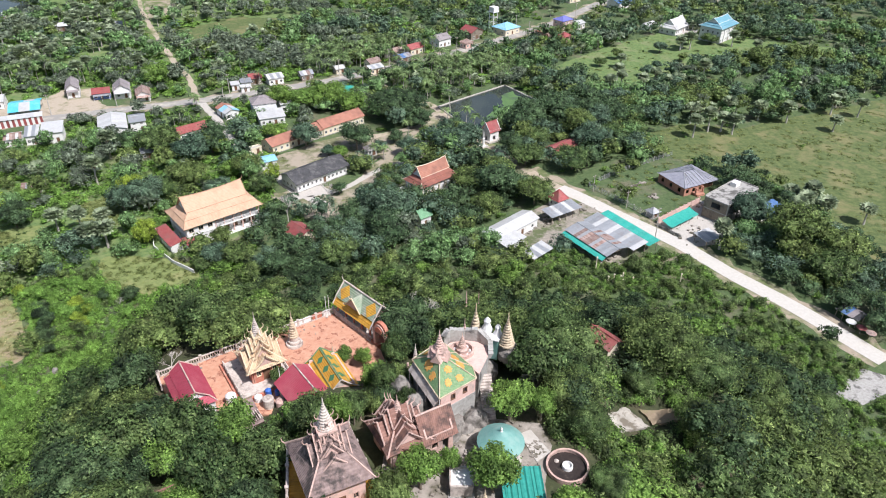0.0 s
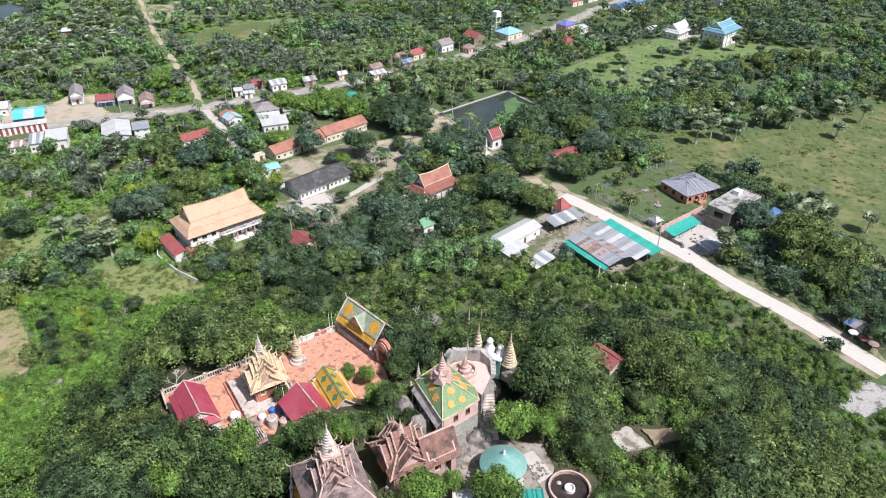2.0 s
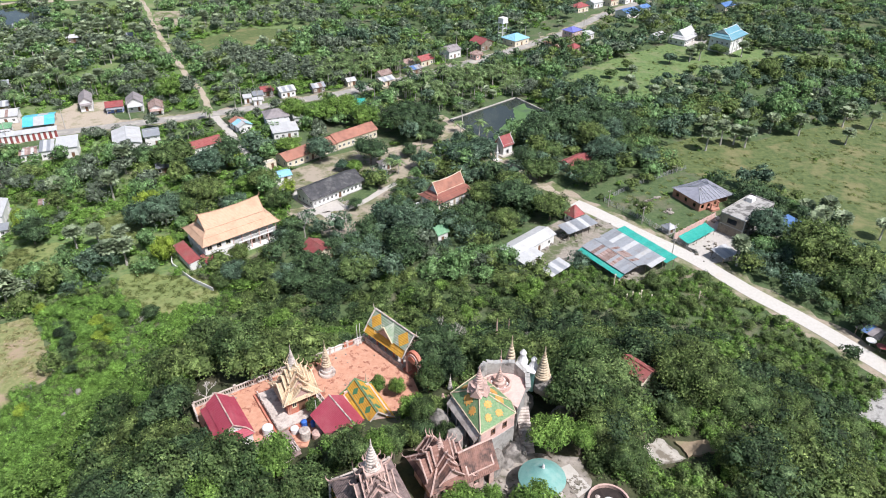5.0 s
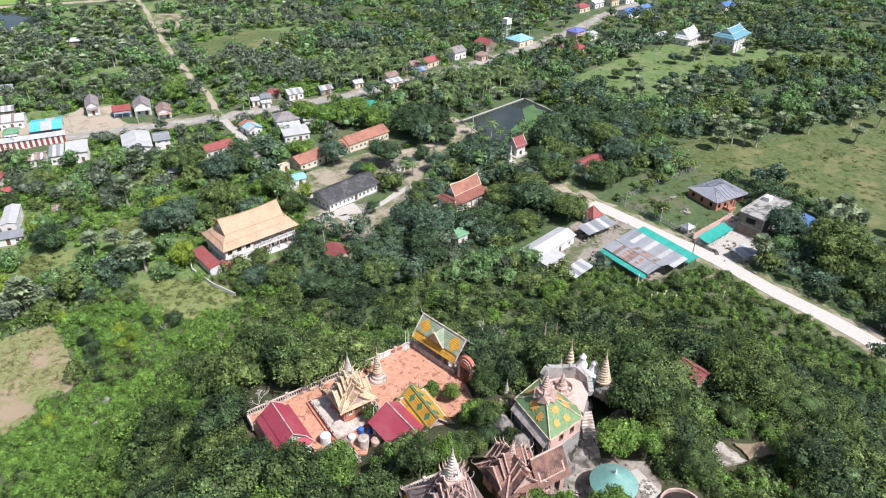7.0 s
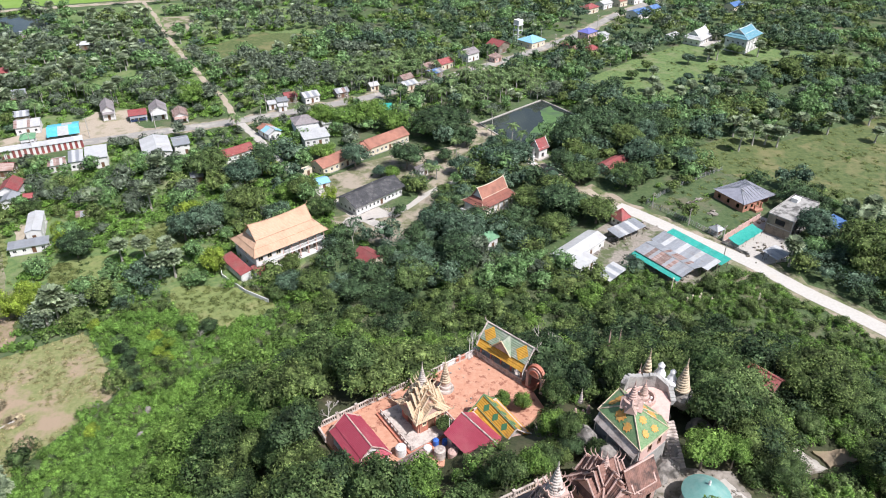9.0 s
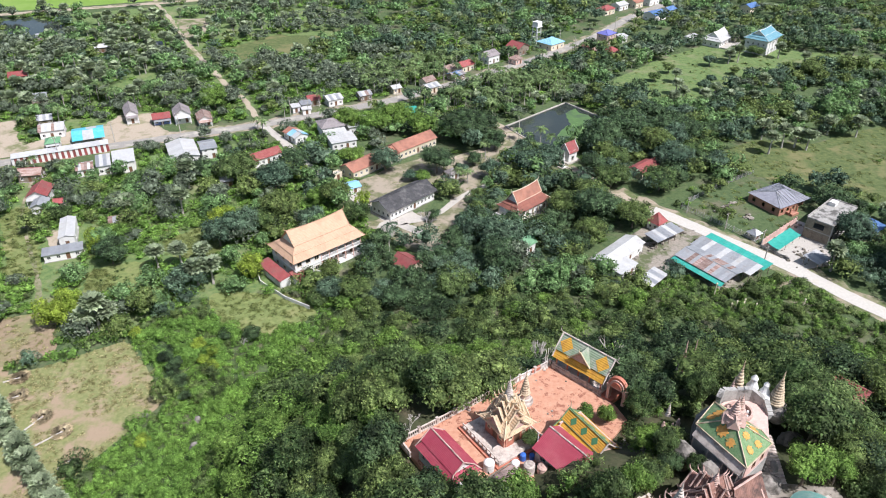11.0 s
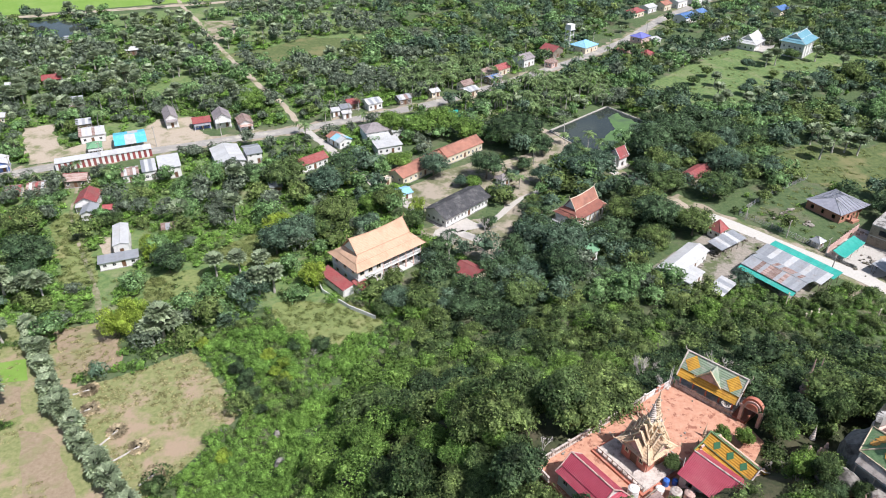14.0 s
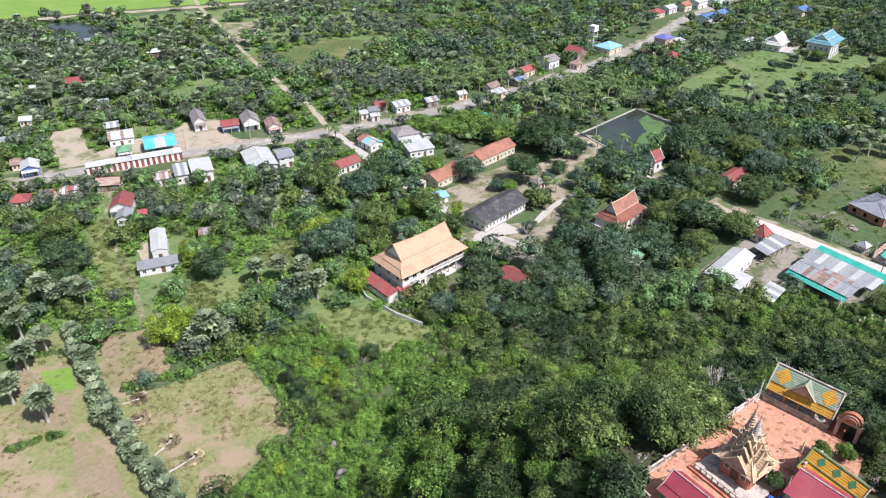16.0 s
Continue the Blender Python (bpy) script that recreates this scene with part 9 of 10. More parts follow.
TREES_MID_2 = [(-101, 228.3, 7.4), (-82.4, 230.7, 6.4), (92.9, 181.7, 6.0), (100, 166, 7.6), (110, 160, 6.3), (104, 152, 6.5), (-173.7, 194.3, 5.9), (-166, 180.7, 6.3), (-164, 170.8, 5.3), (-90.5, 189, 5.9), (-86, 219.9, 6.6), (-80, 197, 6.0), (-96.8, 186, 5.0), (-114.9, 233.8, 4.4), (-151, 203, 3.4), (-70.6, 196.7, 4.4), (-60.2, 158, 4.2), (-57, 199.8, 4.4), (60, 262, 6), (56, 236, 6.5), (30, 222, 6), (64, 240, 6), (71, 234, 5), (52, 247, 6), (60, 251, 6), (73, 246, 5), (67, 257, 6), (77, 263, 5), (22, 251, 3.6), (29, 261, 4.2), (37, 270, 4.4), (6, 254, 3.2), (52, 222, 4.5), (26, 232, 5), (36, 240, 5), (112.7, 356, 3.6), (132, 371, 3.2), (143.2, 373, 4.4), (169, 351, 4.2), (154, 343, 3.6), (152.6, 332, 5), (77.2, 333, 3), (173.4, 339.3, 5), (132.6, 325, 4.5), (96.9, 318.3, 3.6), (161.6, 376, 2.6), (104, 330, 2.6), (120, 342, 2.4), (88, 345, 2.8)]
TREES_BAMBOO = [(-127.4, 148, 3.2), (-124.6, 150.5, 3.0), (-130.5, 147.5, 2.8), (-128, 153, 3.0), (-82.9, 167.1, 3.0), (-85, 170, 2.6), (-99.6, 195.7, 2.8), (-97, 199, 2.6), (-131.9, 183.1, 2.6), (-134, 186, 2.2), (-55.4, 206.0, 2.6), (-78.8, 229.6, 2.8)]
TREES_LIME = [(-90.7, 138.4, 1.9), (-86, 136, 1.8), (-85.3, 130, 1.7), (-88, 133, 1.5), (-94.0, 108.2, 1.7), (-107.4, 143.4, 1.6), (-70, 212, 4.0), (-66, 275, 5.5), (-55, 272, 6.5), (-45, 276, 6.0), (-36, 268, 6.0), (-128, 190, 4.0), (-62, 242, 4.5), (-126, 300, 5.5)]


def place_trees():
    rng = random.Random(7)
    for x, y, r in TREES_TEMPLE:
        k = NEAR[rng.choice((0, 2, 1, 4, 3))]
        s = r / k.radius
        k.put("tree", "dense green tree among the temple buildings", x, y, s, rng.uniform(0, 6.28), "trees round the temple", min(1.3, 0.85 / s + 0.15))
    for x, y, r in TREES_LIGHT:
        k = NEAR[5]
        k.put("tree", "fresh light green tree beside the shrines", x, y, r / k.radius, rng.uniform(0, 6.28), "trees round the temple", min(1.25, 0.9 / (r / k.radius) + 0.15))
    for x, y, r in TREES_YARD:
        k = MID_GOOD[rng.choice((0, 1, 2, 5, 3))]
        k.put("tree", "leafy shade tree in the monastery yard", x, y, r / k.radius, rng.uniform(0, 6.28), "trees in the monastery yard", rng.uniform(0.8, 1.1))
    for i, (x, y, r) in enumerate(TREES_BIG):
        k = BIG[i % 2 if i else 0]
        k.put("tree", "large broad-crowned tree on the hill", x, y, r / k.radius, rng.uniform(0, 6.28), "large trees on the hill")
    for x, y, r in TREES_MID + TREES_MID_2:
        k = MID_GOOD[rng.choice((0, 0, 1, 1, 2, 2, 5, 5))]
        k.put("tree", "dark leafy tree on the plain", x, y, r / k.radius, rng.uniform(0, 6.28), "trees on the plain", rng.uniform(0.75, 1.0))
    for x, y, r in TREES_LIME:
        MID_GOOD[4 if r < 2 else 3].put("tree", "yellow-green feathery bamboo-like tree", x, y, r / 4.8, rng.uniform(0, 6.28), "light green trees", rng.uniform(0.8, 1.1))
    for x, y, r in TREES_BAMBOO:
        BAMBOO[rng.randrange(2)].put("tree", "tall feathery yellow-green bamboo clump", x, y, r / 2.6, rng.uniform(0, 6.28), "bamboo clumps", rng.uniform(0.75, 1.0))
    for x, y, r in ((-97, 133.6, 2.2), (-94, 130.8, 2.4), (-91.5, 125.2, 2.3), (-93.5, 127.5, 2.2), (-84.6, 142.4, 2.0), (-78.4, 142.1, 2.2), (-69.8, 122.9, 2.2), (-98, 136, 2.0), (-89, 121, 1.8)):
        NEAR[rng.choice((1, 4))].put("tree", "dark dense bushy tree beside the field", x, y, r / 3.0, rng.uniform(0, 6.28), "dark bushes by the field", 0.75)
    RAIN.put("tree", "wide umbrella-shaped rain tree beside the school", -17, 264, 1.0, 0.5)
    CONE.put("tree", "dark rounded conical tree beside a clearing", -125.4, 177, 1.0, 0.3)


def bare_tree(x, y, h, seed):
    rng = random.Random(seed)
    m = Mesh()

    def grow(p, d, length, r, level):
        q = p + d * length
        m.tube([p, p.lerp(q, 0.5) + Vector((rng.uniform(-1, 1), rng.uniform(-1, 1), 0)) * length * 0.06, q], [r, r * 0.8, r * 0.6], 5 if level < 2 else 3)
        if level < 5:
            for _ in range(3 if level else 4):
                e = (d + Vector((rng.uniform(-1, 1), rng.uniform(-1, 1), rng.uniform(-0.2, 0.7))) * 0.75).normalized()
                grow(q, e, length * rng.uniform(0.6, 0.8), r * 0.64, level + 1)

    grow(Vector((0, 0, -0.3)), Vector((0, 0, 1)), h * 0.3, 0.022 * h + 0.02, 1)
    ob = part("bare_tree", m, PALE_BARK)
    ob.matrix_world = pose(x, y, terrain(x, y), 0, 0, rng.uniform(0, 360))
    tagged(ob, "leafless grey tree with fine branches", "tree", "bare trees")


place_trees()
for i, (x, y, h) in enumerate(((-16.4, 102, 13), (-3.2, 99, 12.5), (-0.6, 98, 11), (12, 104, 9), (-34.6, 191, 10), (-46, 182, 10), (-14, 91, 8), (-20, 90, 7), (-41, 80, 5), (-38, 74, 4.5), (16, 110, 6), (-26, 86, 7), (-95.6, 115.2, 3.6), (-93.4, 121.5, 2.6), (-80, 139, 4), (-142, 137, 4), (3, 106, 7), (9, 97, 6))):
    bare_tree(x, y, h, 300 + i)

SUGAR_R = [(97, 247.7), (104.3, 253.5), (109.9, 253.7), (113.2, 250.8), (104.7, 265.4), (110.3, 268.5), (117.3, 268.8), (128.9, 266), (139.2, 263.2), (162, 273), (154.3, 254.6), (111.6, 195.5), (112.9, 188), (107.9, 182.6), (116, 191), (118, 185), (80.3, 168.3), (129.6, 183), (87, 331), (80.8, 302), (74.2, 294.6), (97, 306.4), (110.9, 297), (115, 300), (106, 302), (133.3, 307.4), (82, 313.8), (127, 365.3), (130, 362), (124, 360), (154.3, 368.5), (162.3, 356.5), (196.7, 343), (122, 272), (100, 262), (168, 281), (172, 270), (90, 300), (120, 310)]
SUGAR_L = [(-161.4, 164.3), (-156.7, 145.8), (-158.4, 139.8), (-156.2, 128.7), (-146.4, 123.2), (-117.5, 146.9), (-119.7, 145), (-115.7, 148), (-113, 205), (-116.5, 224.6), (-111.2, 173.5), (-105.2, 174.8), (-99.4, 177.6), (-94, 166.5), (-97.7, 165.2), (-156.9, 164), (-153, 161.6), (-102.6, 212.4), (-128.9, 202), (-130.8, 432.8), (-164, 150), (-168, 128), (-166, 166), (-170, 158)]


def place_palms():
    rng = random.Random(17)
    spots = list(SUGAR_R + SUGAR_L)
    row = [(-153, 151), (-144.5, 139), (-136.8, 127.4), (-131, 120), (-126, 114.4), (-114.5, 102.7), (-107, 94), (-100, 85)]
    for (x0, y0), (x1, y1) in zip(row, row[1:]):
        n = int(math.hypot(x1 - x0, y1 - y0) / 1.7)
        spots += [(x0 + (x1 - x0) * i / n + rng.uniform(-1.2, 1.2), y0 + (y1 - y0) * i / n + rng.uniform(-1.2, 1.2)) for i in range(n)]
    for _ in range(220):
        x, y = rng.uniform(-300, -85), rng.uniform(285, 410)
        if inside(x, y, PALM_BELT) and not blocked(x, y) and noise.noise(Vector((x, y, 0)) * 0.03) > -0.15:
            spots.append((x, y))
    for _ in range(60):
        x, y = rng.uniform(-330, -120), rng.uniform(400, 470)
        if not blocked(x, y):
            spots.append((x, y))
    spots = [(x, y) for x, y in spots if near_line(x, y, MAIN_ROAD) > 5 and near_line(x, y, TRACK) > 2.5][:290]
    far_palms, far_stems = Mass(), Mesh()
    for _ in range(1500):
        x, y = rng.uniform(-330, 200), rng.uniform(285, 480)
        dense = 0.9 if x < -85 else 0.22
        if rng.random() < dense and not inside(x, y, VILLAGE) and not blocked(x, y) and noise.noise(Vector((x, y, 7.0)) * 0.025) > -0.1:
            h = rng.uniform(0.85, 1.15)
            k = SUGAR_FAR[rng.randrange(3)]
            far_palms.plant(k, x, y, 1.15, rng.uniform(0, 6.28), h)
            far_stems.tube([(x, y, -0.2), (x, y, k.height * 1.15 * h)], [0.3, 0.22], 4)
    far_palms.make("palm_grove", PALM, "grove of grey-green sugar palms", "palm grove")
    tagged(part("palm_stems", far_stems, PALE_BARK), "pale trunks of the palm grove", "palm grove", kind="stuff")
    for x, y in spots:
        near_row = near_line(x, y, row) < 2.2
        (SUGAR_ROW if near_row else SUGAR)[rng.randrange(3)].put(x, y, rng.uniform(1.15, 1.5) if near_row else rng.uniform(1.25, 1.55), rng.uniform(0, 6.28), rng.uniform(0.9, 1.1) if near_row else rng.uniform(0.78, 0.95))
    coco = []
    for _ in range(900):
        x, y = rng.uniform(-215, 80), rng.uniform(205, 420)
        dense = inside(x, y, COCO_GROVE) or inside(x, y, COCO_BELT) or (inside(x, y, COCO_BELT_W) and rng.random() < 0.8)
        if (dense or (inside(x, y, VILLAGE) and rng.random() < 0.3)) and not blocked(x, y) and all(math.hypot(x - a, y - b) > 3.0 for a, b in coco):
            coco.append((x, y))
    grove, stems = Mass(), Mesh()
    for _ in range(800):
        x, y = rng.uniform(-72, 38), rng.uniform(282, 374)
        if (inside(x, y, COCO_GROVE) or inside(x, y, COCO_BELT)) and not blocked(x, y) and noise.noise(Vector((x, y, 3.0)) * 0.08) > -0.3:
            k, h, s = COCONUT[rng.randrange(3)], rng.uniform(0.7, 1.0), rng.uniform(0.9, 1.2)
            grove.plant(k, x, y, s, rng.uniform(0, 6.28), h)
            stems.tube([(x, y, -0.2), (x, y, k.height * s * h)], [0.22, 0.13], 4)
    grove.make("coconut_grove", COCO, "dense grove of coconut palms beside the pond", "palm grove")
    tagged(part("palm_stems", stems, PALE_BARK), "thin pale trunks of the coconut grove", "palm grove", kind="stuff")
    coco += [(-24, 224), (-20, 226), (4, 272), (10, 256), (7, 259), (13, 252), (3, 264), (9, 248), (-12, 246), (-6, 236), (-131, 203), (-94, 288), (-103, 276), (-26, 54.5), (-6, 91), (-4, 93), (27, 100), (-78, 286)]
    for x, y in coco[:290]:
        small = y < 120
        COCONUT[rng.randrange(3)].put(x, y, 0.6 if small else rng.uniform(0.9, 1.2), rng.uniform(0, 6.28), rng.uniform(0.7, 1.1))


place_palms()


def fallen_palm(x, y, turn, length):
    ob = thing("fallen_palm", "felled palm with a heap of dry straw-coloured fronds", "fallen tree", pose(x, y, 0.05, 0, 0, turn), "felled palms on the field")
    part("trunk", Mesh().tube([(0, 0, 0.15), (length * 0.5, 0.1, 0.2), (length, 0, 0.12)], [0.2, 0.19, 0.24], 7), PALE_BARK, ob)
    k = SUGAR_ROW[0]
    v = k.v.copy()
    v[:, 2] = np.abs(v[:, 2] - k.height) * 0.45 + 0.1
    v[:, :2] *= 1.35
    part("fronds", array_mesh("fronds", v, k.q, DEADLEAF, k.t), None, ob)


for i, (x, y) in enumerate(((-129.2, 129.4), (-126.7, 123.4), (-112.4, 112.5), (-107, 105.2), (-118.5, 116.9))):
    fallen_palm(x, y, 205 + i * 9, 3.5 + (i % 3))
for i, (x, y, r) in enumerate(((-81.6, 104.1, 0.9), (-57.7, 102.7, 0.8), (-84.3, 113.9, 0.6), (-62, 118, 0.7))):
    boulder(x, y, terrain(x, y) + 1.0, r * 1.4, r, r * 1.2, 40 + i, "pale rock showing among the shrubs")

# ---- woods and scrub ----
def temple_free(x, y, r):
    """True where a plant of that radius stands clear of the temple buildings."""
    for poly in (TEMPLE_PLAN, GREY_COURT, YARD_TOP):
        for k in range(8):
            if inside(x + r * math.cos(k * 0.785), y + r * math.sin(k * 0.785), poly):
                return False
    for x0, x1, y0, y1 in ((-8, 3, 51, 60.5), (-4.5, 7.2, 58, 75), (3.8, 11, 51.5, 58.5), (12, 17.8, 50, 56.5), (6.5, 12.5, 68, 73.5), (-14.5, -5, 78, 90)):
        if x0 - r < x < x1 + r and y0 - r < y < y1 + r:
            return False
    return True


def build_woods():
    rng = random.Random(23)
    spots = []
    # the wooded hill
    for i in range(-36, 40):
        for j in range(0, 36):
            x, y = -10 + i * 4.3 + rng.uniform(-1.9, 1.9), 24 + j * 4.3 + rng.uniform(-1.9, 1.9)
            d = hill_edge(x, y)
            if d < 74 and y > 34 and y < 165 and not blocked(x, y):
                spots.append((x, y, d))
    centre = Vector((-18, 76))
    spots.sort(key=lambda s: (Vector(s[:2]) - centre).length)
    masses = [(Mass(), LEAF, "dense mixed green forest on the hill foot"), (Mass(), LEAF_DARK, "dark green forest on the hill foot"), (Mass(), LEAF_OLIVE, "olive green forest on the hill foot"), (Mass(), LEAF_BRIGHT, "light green forest on the hill foot")]
    for n, (x, y, d) in enumerate(spots):
        light = noise.noise(Vector((x, y, 3.0)) * 0.05) + rng.uniform(-0.25, 0.25) + 0.5 * step((-38 - x) / 26) - 0.02 - 0.12 * step((x + 30) / 30)
        s = rng.uniform(0.7, 1.25) * (0.8 if d > 45 else 1.0)
        turn = rng.uniform(0, 6.28)
        k = 3 if light > 0.32 else 0 if light > 0.08 else 2 if light > -0.25 else 1
        if n < 135:
            kind = NEAR[(5, 0, 3, 1)[(3, 0, 2, 1).index(k)]] if rng.random() < 0.7 else NEAR[rng.choice((0, 2, 3, 4))]
            kind.put("tree", "leafy green tree of the hill forest", x, y, s * 1.1, turn, "trees of the hill forest", rng.uniform(0.75, 1.1))
        else:
            masses[k][0].plant(WOODLAND[rng.randrange(5)] if n < 430 else MID[rng.randrange(4)], x, y, s * rng.uniform(0.8, 1.1), turn, rng.uniform(0.7, 1.0))
    for mass, material, label in masses:
        mass.make("hill_forest", material, label, "forest")
    # woods over the plain
    names = "abcde"
    bands = {k: Mass() for k in names}
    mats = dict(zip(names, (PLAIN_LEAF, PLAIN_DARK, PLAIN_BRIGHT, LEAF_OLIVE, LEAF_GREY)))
    y = 100.0
    while y < 570:
        cell = 5.0 if y < 240 else 6.0 if y < 400 else 8.0
        x = -112 - 0.53 * y
        while x < 62 + 0.53 * y:
            px, py = x + rng.uniform(-0.45, 0.45) * cell, y + rng.uniform(-0.45, 0.45) * cell
            x += cell
            d = hill_edge(px, py)
            if d < 74 or blocked(px, py, 0.5):
                continue
            gap = noise.noise(Vector((px, py, 9.0)) * 0.03) + 0.4 * noise.noise(Vector((px, py, 1.0)) * 0.09)
            dens = 0.95
            if inside(px, py, VILLAGE):
                dens = 0.66
            elif inside(px, py, SCRUB):
                dens = 0.24
            elif inside(px, py, PALM_BELT):
                dens = 0.35
            elif inside(px, py, COCO_GROVE):
                dens = 0.35
            elif px < -52 and py < 240:
                dens = 0.42
            elif px < -80:
                dens = 0.6
            elif gap < -0.26 and py > 200:
                dens = 0.25
            if rng.random() > dens:
                continue
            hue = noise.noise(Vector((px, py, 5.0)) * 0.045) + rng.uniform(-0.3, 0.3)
            # farther trees get lighter, greyer leaf kinds: distance haze put into the colour
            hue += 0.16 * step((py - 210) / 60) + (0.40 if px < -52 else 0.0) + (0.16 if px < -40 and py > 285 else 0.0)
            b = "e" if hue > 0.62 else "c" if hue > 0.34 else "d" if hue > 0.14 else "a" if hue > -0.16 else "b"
            kind = MID if py < 215 else MID_LOW if py < 330 else FAR
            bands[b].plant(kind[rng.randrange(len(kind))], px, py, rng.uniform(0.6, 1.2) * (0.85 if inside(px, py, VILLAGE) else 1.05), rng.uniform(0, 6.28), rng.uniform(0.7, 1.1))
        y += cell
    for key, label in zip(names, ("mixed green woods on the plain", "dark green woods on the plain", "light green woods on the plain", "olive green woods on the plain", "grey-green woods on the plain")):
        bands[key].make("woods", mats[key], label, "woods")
    # undergrowth: low shrubs
    low, dim, olive, slope = Mass(), Mass(), Mass(), Mass()
    for _ in range(4600):
        x, y = rng.uniform(-112, -50), rng.uniform(78, 162)
        if not inside(x, y, HILL_W) or inside(x, y, FIELD_1) or inside(x, y, GRASS_W):
            continue
        patchy = noise.noise(Vector((x, y, 4.0)) * 0.11) + rng.uniform(-0.15, 0.15)
        if patchy < -0.55:
            continue
        where = slope if patchy < 0.30 or rng.random() < 0.4 else dim if rng.random() < 0.6 else olive
        if rng.random() < 0.05:
            where.plant(MID[rng.randrange(4)], x, y, rng.uniform(0.35, 0.6), rng.uniform(0, 6.28), 0.8)
        else:
            where.plant(SHRUB[rng.randrange(3)], x, y, rng.uniform(0.4, 1.0), rng.uniform(0, 6.28), rng.uniform(0.6, 1.1))
    for _ in range(1900):
        x, y = rng.uniform(24, 98), rng.uniform(108, 165)
        if inside(x, y, SHRUB_E) and near_line(x, y, TEMPLE_ROAD) > 4.2:
            (low if rng.random() < 0.5 else dim if rng.random() < 0.5 else olive).plant(SHRUB[rng.randrange(3)], x, y, rng.uniform(0.5, 1.3), rng.uniform(0, 6.28), rng.uniform(0.6, 1.0))
    for _ in range(420):
        x, y = rng.uniform(73, 104), rng.uniform(87, 120)
        if inside(x, y, RAMP_CLEAR) and not inside(x, y, [(86, 109.5), (95.6, 119.5), (102, 116), (98.5, 109.5), (89.5, 105)]) and near_line(x, y, TEMPLE_ROAD) > 4.2:
            (low if rng.random() < 0.5 else dim if rng.random() < 0.5 else olive).plant(SHRUB[rng.randrange(3)], x, y, rng.uniform(0.5, 1.2), rng.uniform(0, 6.28), rng.uniform(0.6, 1.0))
    for _ in range(320):
        x, y = rng.uniform(14, 29), rng.uniform(47, 64)
        if math.hypot(x - 14.8, y - 53.2) > 3.6 and temple_free(x, y, 0.8) and not inside(x, y, [(20.5, 64), (23.8, 60.5), (33.5, 64.0), (31.5, 68.8), (23, 67.6)]):
            (dim if rng.random() < 0.5 else low if rng.random() < 0.5 else olive).plant(SHRUB[rng.randrange(3)], x, y, rng.uniform(0.6, 1.3), rng.uniform(0, 6.28))
    for _ in range(560):
        x, y = rng.uniform(19, 41), rng.uniform(54, 81)
        if inside(x, y, SLAB_CLEAR) and not inside(x, y, [(20.5, 64), (23.8, 60.5), (33.5, 64.0), (31.5, 68.8), (23, 67.6)]):
            (dim if rng.random() < 0.5 else low).plant(SHRUB[rng.randrange(3)], x, y, rng.uniform(0.5, 1.2), rng.uniform(0, 6.28))
    for _ in range(1300):
        x, y = rng.uniform(-42, 22), rng.uniform(40, 92)
        s = rng.uniform(0.5, 1.2)
        if inside(x, y, HILL_CLEAR) and temple_free(x, y, 1.3 * s):
            (dim if rng.random() < 0.6 else olive if rng.random() < 0.5 else low).plant(SHRUB[rng.randrange(3)], x, y, s, rng.uniform(0, 6.28), rng.uniform(0.7, 1.2))
    for _ in range(6500):
        x, y = rng.uniform(-240, 220), rng.uniform(120, 400)
        if inside(x, y, SCRUB) or inside(x, y, VILLAGE) or rng.random() < 0.3 or (x < -52 and y < 260):
            if not blocked(x, y):
                (slope if x < -52 and rng.random() < 0.6 else low if rng.random() < 0.62 else dim).plant(BUSH_FAR[rng.randrange(2)], x, y, rng.uniform(0.5, 1.2), rng.uniform(0, 6.28))
    for o, count in ((GRASS_R, 30), (GRASS_FAR, 130), (YARD_E, 10), (GRASS_W2, 30), (GRASS_W3, 40), (GRASS_W4, 60), (PLOTS, 14), (SCHOOL_YARD, 40), (TEMPLE_YARD, 60)):
        x0, x1, y0, y1 = min(p[0] for p in o), max(p[0] for p in o), min(p[1] for p in o), max(p[1] for p in o)
        for _ in range(count):
            x, y = rng.uniform(x0, x1), rng.uniform(y0, y1)
            if inside(x, y, o) and not any(abs(x - f[0]) < f[2] and abs(y - f[1]) < f[2] for f in FREE):
                (dim if rng.random() < 0.6 else olive).plant(BUSH_FAR[rng.randrange(2)], x, y, rng.uniform(0.2, 0.55) if rng.random() < 0.93 else rng.uniform(0.7, 1.2), rng.uniform(0, 6.28), rng.uniform(0.35, 0.8))
    for _ in range(6000):
        x, y = rng.uniform(-235, -56), rng.uniform(140, 330)
        if noise.noise(Vector((x, y, 6.0)) * 0.06) < 0.22 and not blocked(x, y):
            s = rng.uniform(0.5, 1.5)
            (slope if rng.random() < 0.55 else low if rng.random() < 0.6 else dim).plant(BUSH_LOW[rng.randrange(3)], x, y, s, rng.uniform(0, 6.28), rng.uniform(0.6, 1.0))
    for _ in range(3000):
        x, y = rng.uniform(-320, 60), rng.uniform(290, 500)
        if noise.noise(Vector((x, y, 16.0)) * 0.04) > -0.25 and not blocked(x, y):
            (slope if rng.random() < 0.5 else low if rng.random() < 0.6 else olive).plant(BUSH_FAR[rng.randrange(2)], x, y, rng.uniform(0.8, 1.9), rng.uniform(0, 6.28), rng.uniform(0.5, 0.9))
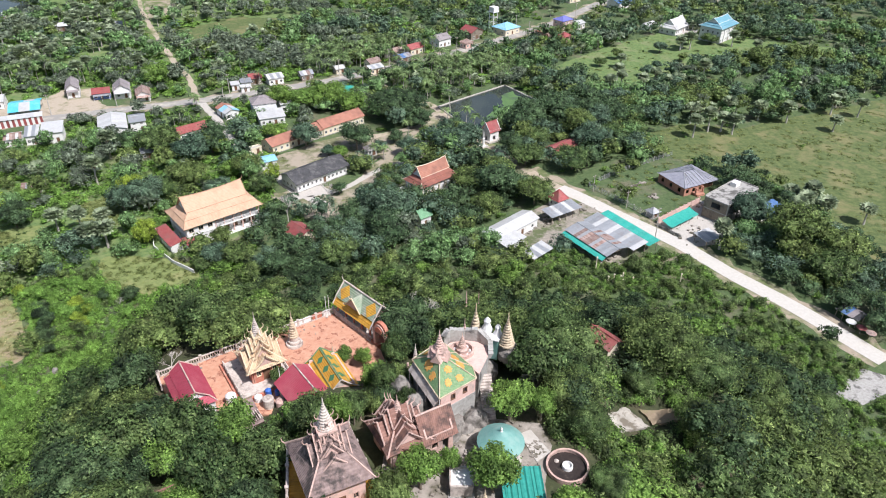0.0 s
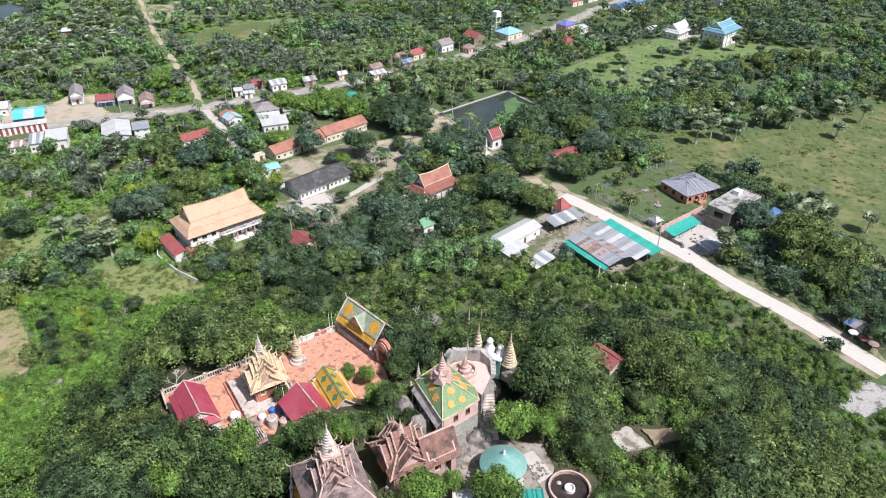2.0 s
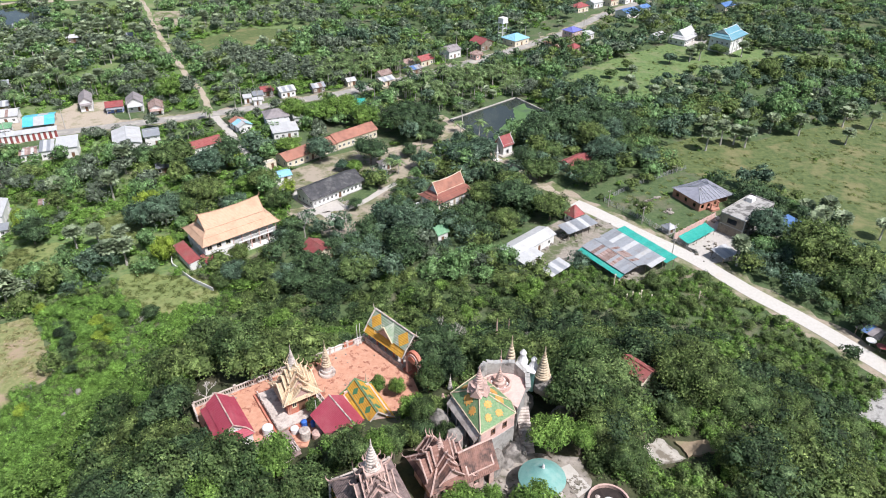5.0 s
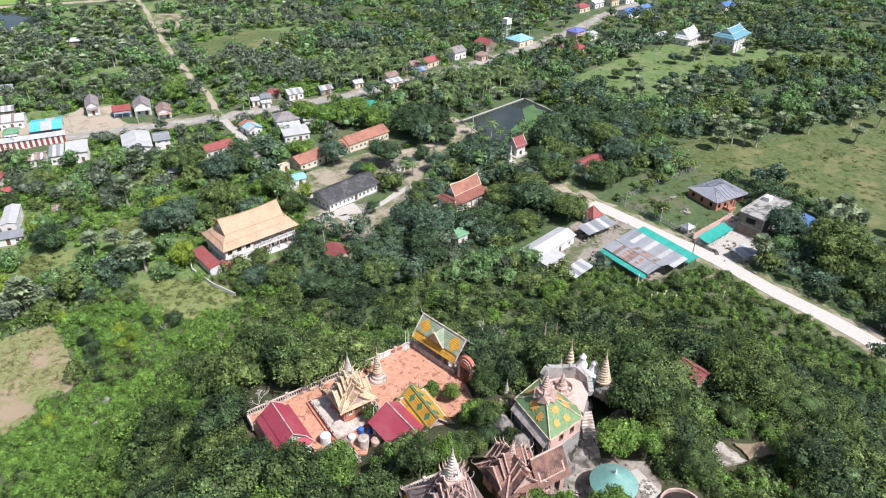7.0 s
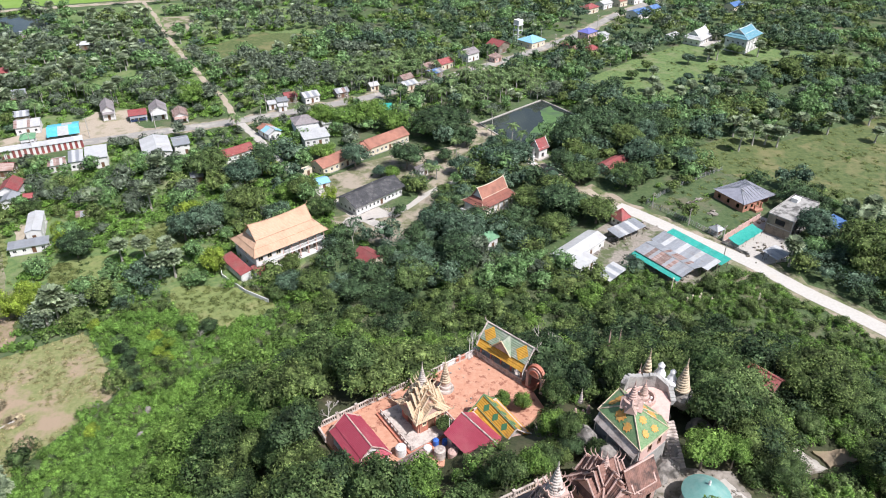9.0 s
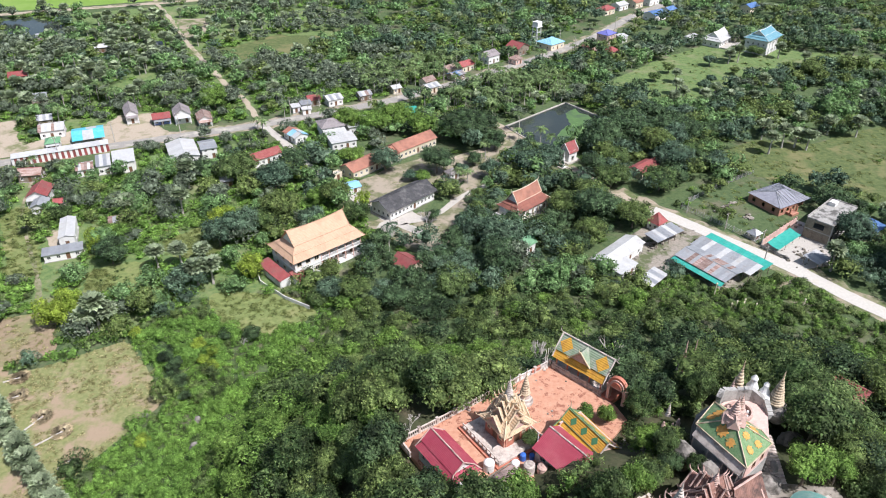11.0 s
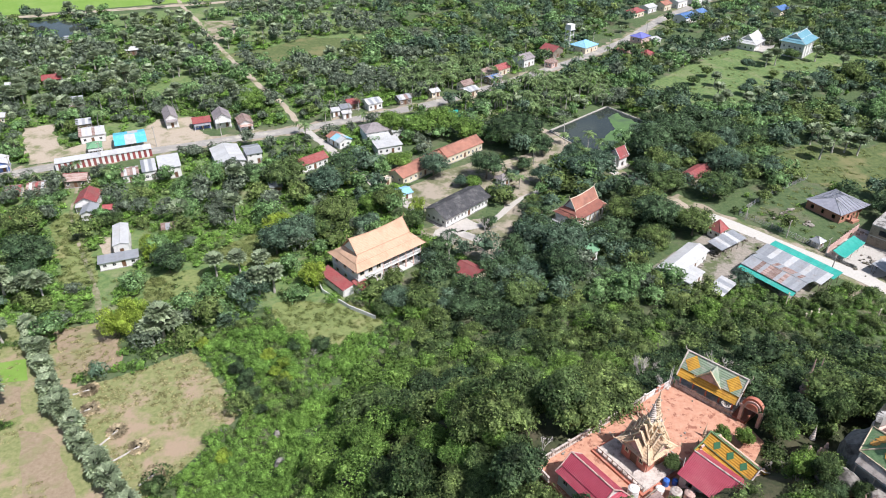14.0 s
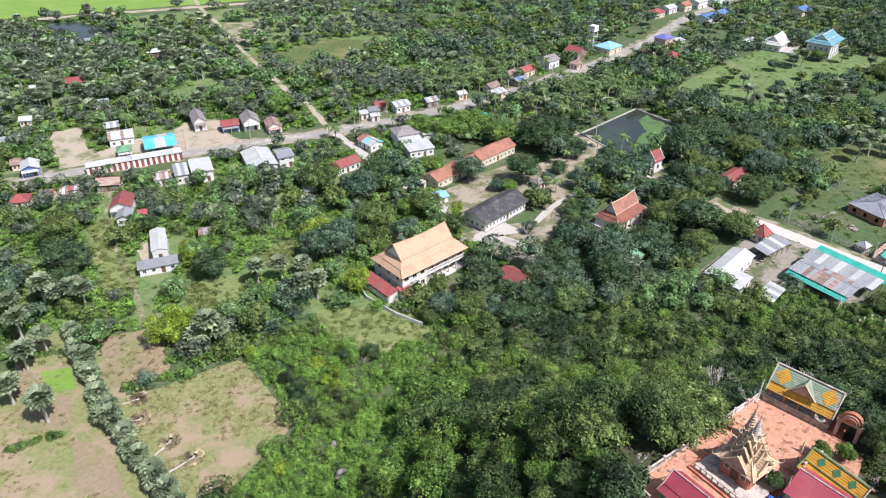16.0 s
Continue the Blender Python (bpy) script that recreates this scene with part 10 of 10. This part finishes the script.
    for ends in (((-150.5, 115.6), (-141, 120)), ((-134, 132.5), (-122, 137.5)), ((-163, 143.5), (-152, 146.5)), ((-146, 141), (-141, 133))):
        for _ in range(34):
            u = rng.random()
            x, y = (ends[0][a] + (ends[1][a] - ends[0][a]) * u + rng.uniform(-0.7, 0.7) for a in (0, 1))
            (low if rng.random() < 0.6 else dim).plant(SHRUB[rng.randrange(3)], x, y, rng.uniform(0.4, 0.85), rng.uniform(0, 6.28), rng.uniform(0.5, 0.9))
    for _ in range(160):
        x, y = rng.uniform(24, 98), rng.uniform(108, 168)
        if inside(x, y, SHRUB_E) and near_line(x, y, TEMPLE_ROAD) > 7:
            (dim if rng.random() < 0.6 else olive).plant(WOODLAND[rng.randrange(5)], x, y, rng.uniform(0.35, 0.6), rng.uniform(0, 6.28), 0.9)
    for o, count in ((GRASS_R, 60), (GRASS_FAR, 60), (YARD_E, 40)):
        for _ in range(count):
            x, y = rng.uniform(min(p[0] for p in o), max(p[0] for p in o)), rng.uniform(min(p[1] for p in o), max(p[1] for p in o))
            if inside(x, y, o) and noise.noise(Vector((x, y, 8.0)) * 0.05) > -0.1 and not any(abs(x - f[0]) < f[2] and abs(y - f[1]) < f[2] for f in FREE):
                (low if rng.random() < 0.7 else olive).plant(BUSH_LOW[rng.randrange(3)], x, y, rng.uniform(0.4, 1.1), rng.uniform(0, 6.28), rng.uniform(0.2, 0.4))
    grass = Mass()
    for o, count in ((GRASS_R, 2600), (GRASS_FAR, 900), (GRASS_W, 200), (GRASS_W2, 400), (GRASS_W3, 400), (GRASS_W4, 500), (YARD_E, 160), (HILL_W, 300), (SCRUB, 1500), (SCHOOL_YARD, 120), (TEMPLE_YARD, 120)):
        x0, x1, y0, y1 = min(p[0] for p in o), max(p[0] for p in o), min(p[1] for p in o), max(p[1] for p in o)
        for _ in range(count):
            x, y = rng.uniform(x0, x1), rng.uniform(y0, y1)
            if inside(x, y, o) and noise.noise(Vector((x, y, 2.0)) * 0.07) > -0.25 and not any(abs(x - f[0]) < f[2] and abs(y - f[1]) < f[2] for f in FREE):
                grass.plant(TUFT[rng.randrange(2)], x, y, rng.uniform(0.6, 1.5) , rng.uniform(0, 6.28), rng.uniform(0.2, 0.4))
    dry = Mass()
    for o, count in ((FIELD_1, 2600), (PLOTS, 2200), (PLOT_2, 500)):
        x0, x1, y0, y1 = min(p[0] for p in o), max(p[0] for p in o), min(p[1] for p in o), max(p[1] for p in o)
        for _ in range(count):
            x, y = rng.uniform(x0, x1), rng.uniform(y0, y1)
            if inside(x, y, o) and noise.noise(Vector((x, y, 12.0)) * 0.10) + 0.5 * noise.noise(Vector((x * 0.3 + y * 0.2, y - x * 0.6, 5.0)) * 0.35) > -0.12:
                dry.plant(TUFT[rng.randrange(2)], x, y, rng.uniform(0.35, 0.9), rng.uniform(0, 6.28), rng.uniform(0.2, 0.5))
    dry.make("grass_tufts", DRY_GRASS, "dry straw-coloured grass on the fields", "grass")
    grass.make("grass_tufts", GRASS_LEAF, "rough tufts of tall meadow grass", "grass")
    slope.make("shrubs", LEAF_SHRUB, "yellow-green shrubs covering the open slope", "shrubs")
    low.make("shrubs", LEAF_BRIGHT, "bright green low shrubs", "shrubs")
    dim.make("shrubs", LEAF, "green bushes and tufts", "shrubs")
    olive.make("shrubs", LEAF_OLIVE, "olive green bushes and tufts", "shrubs")


build_woods()
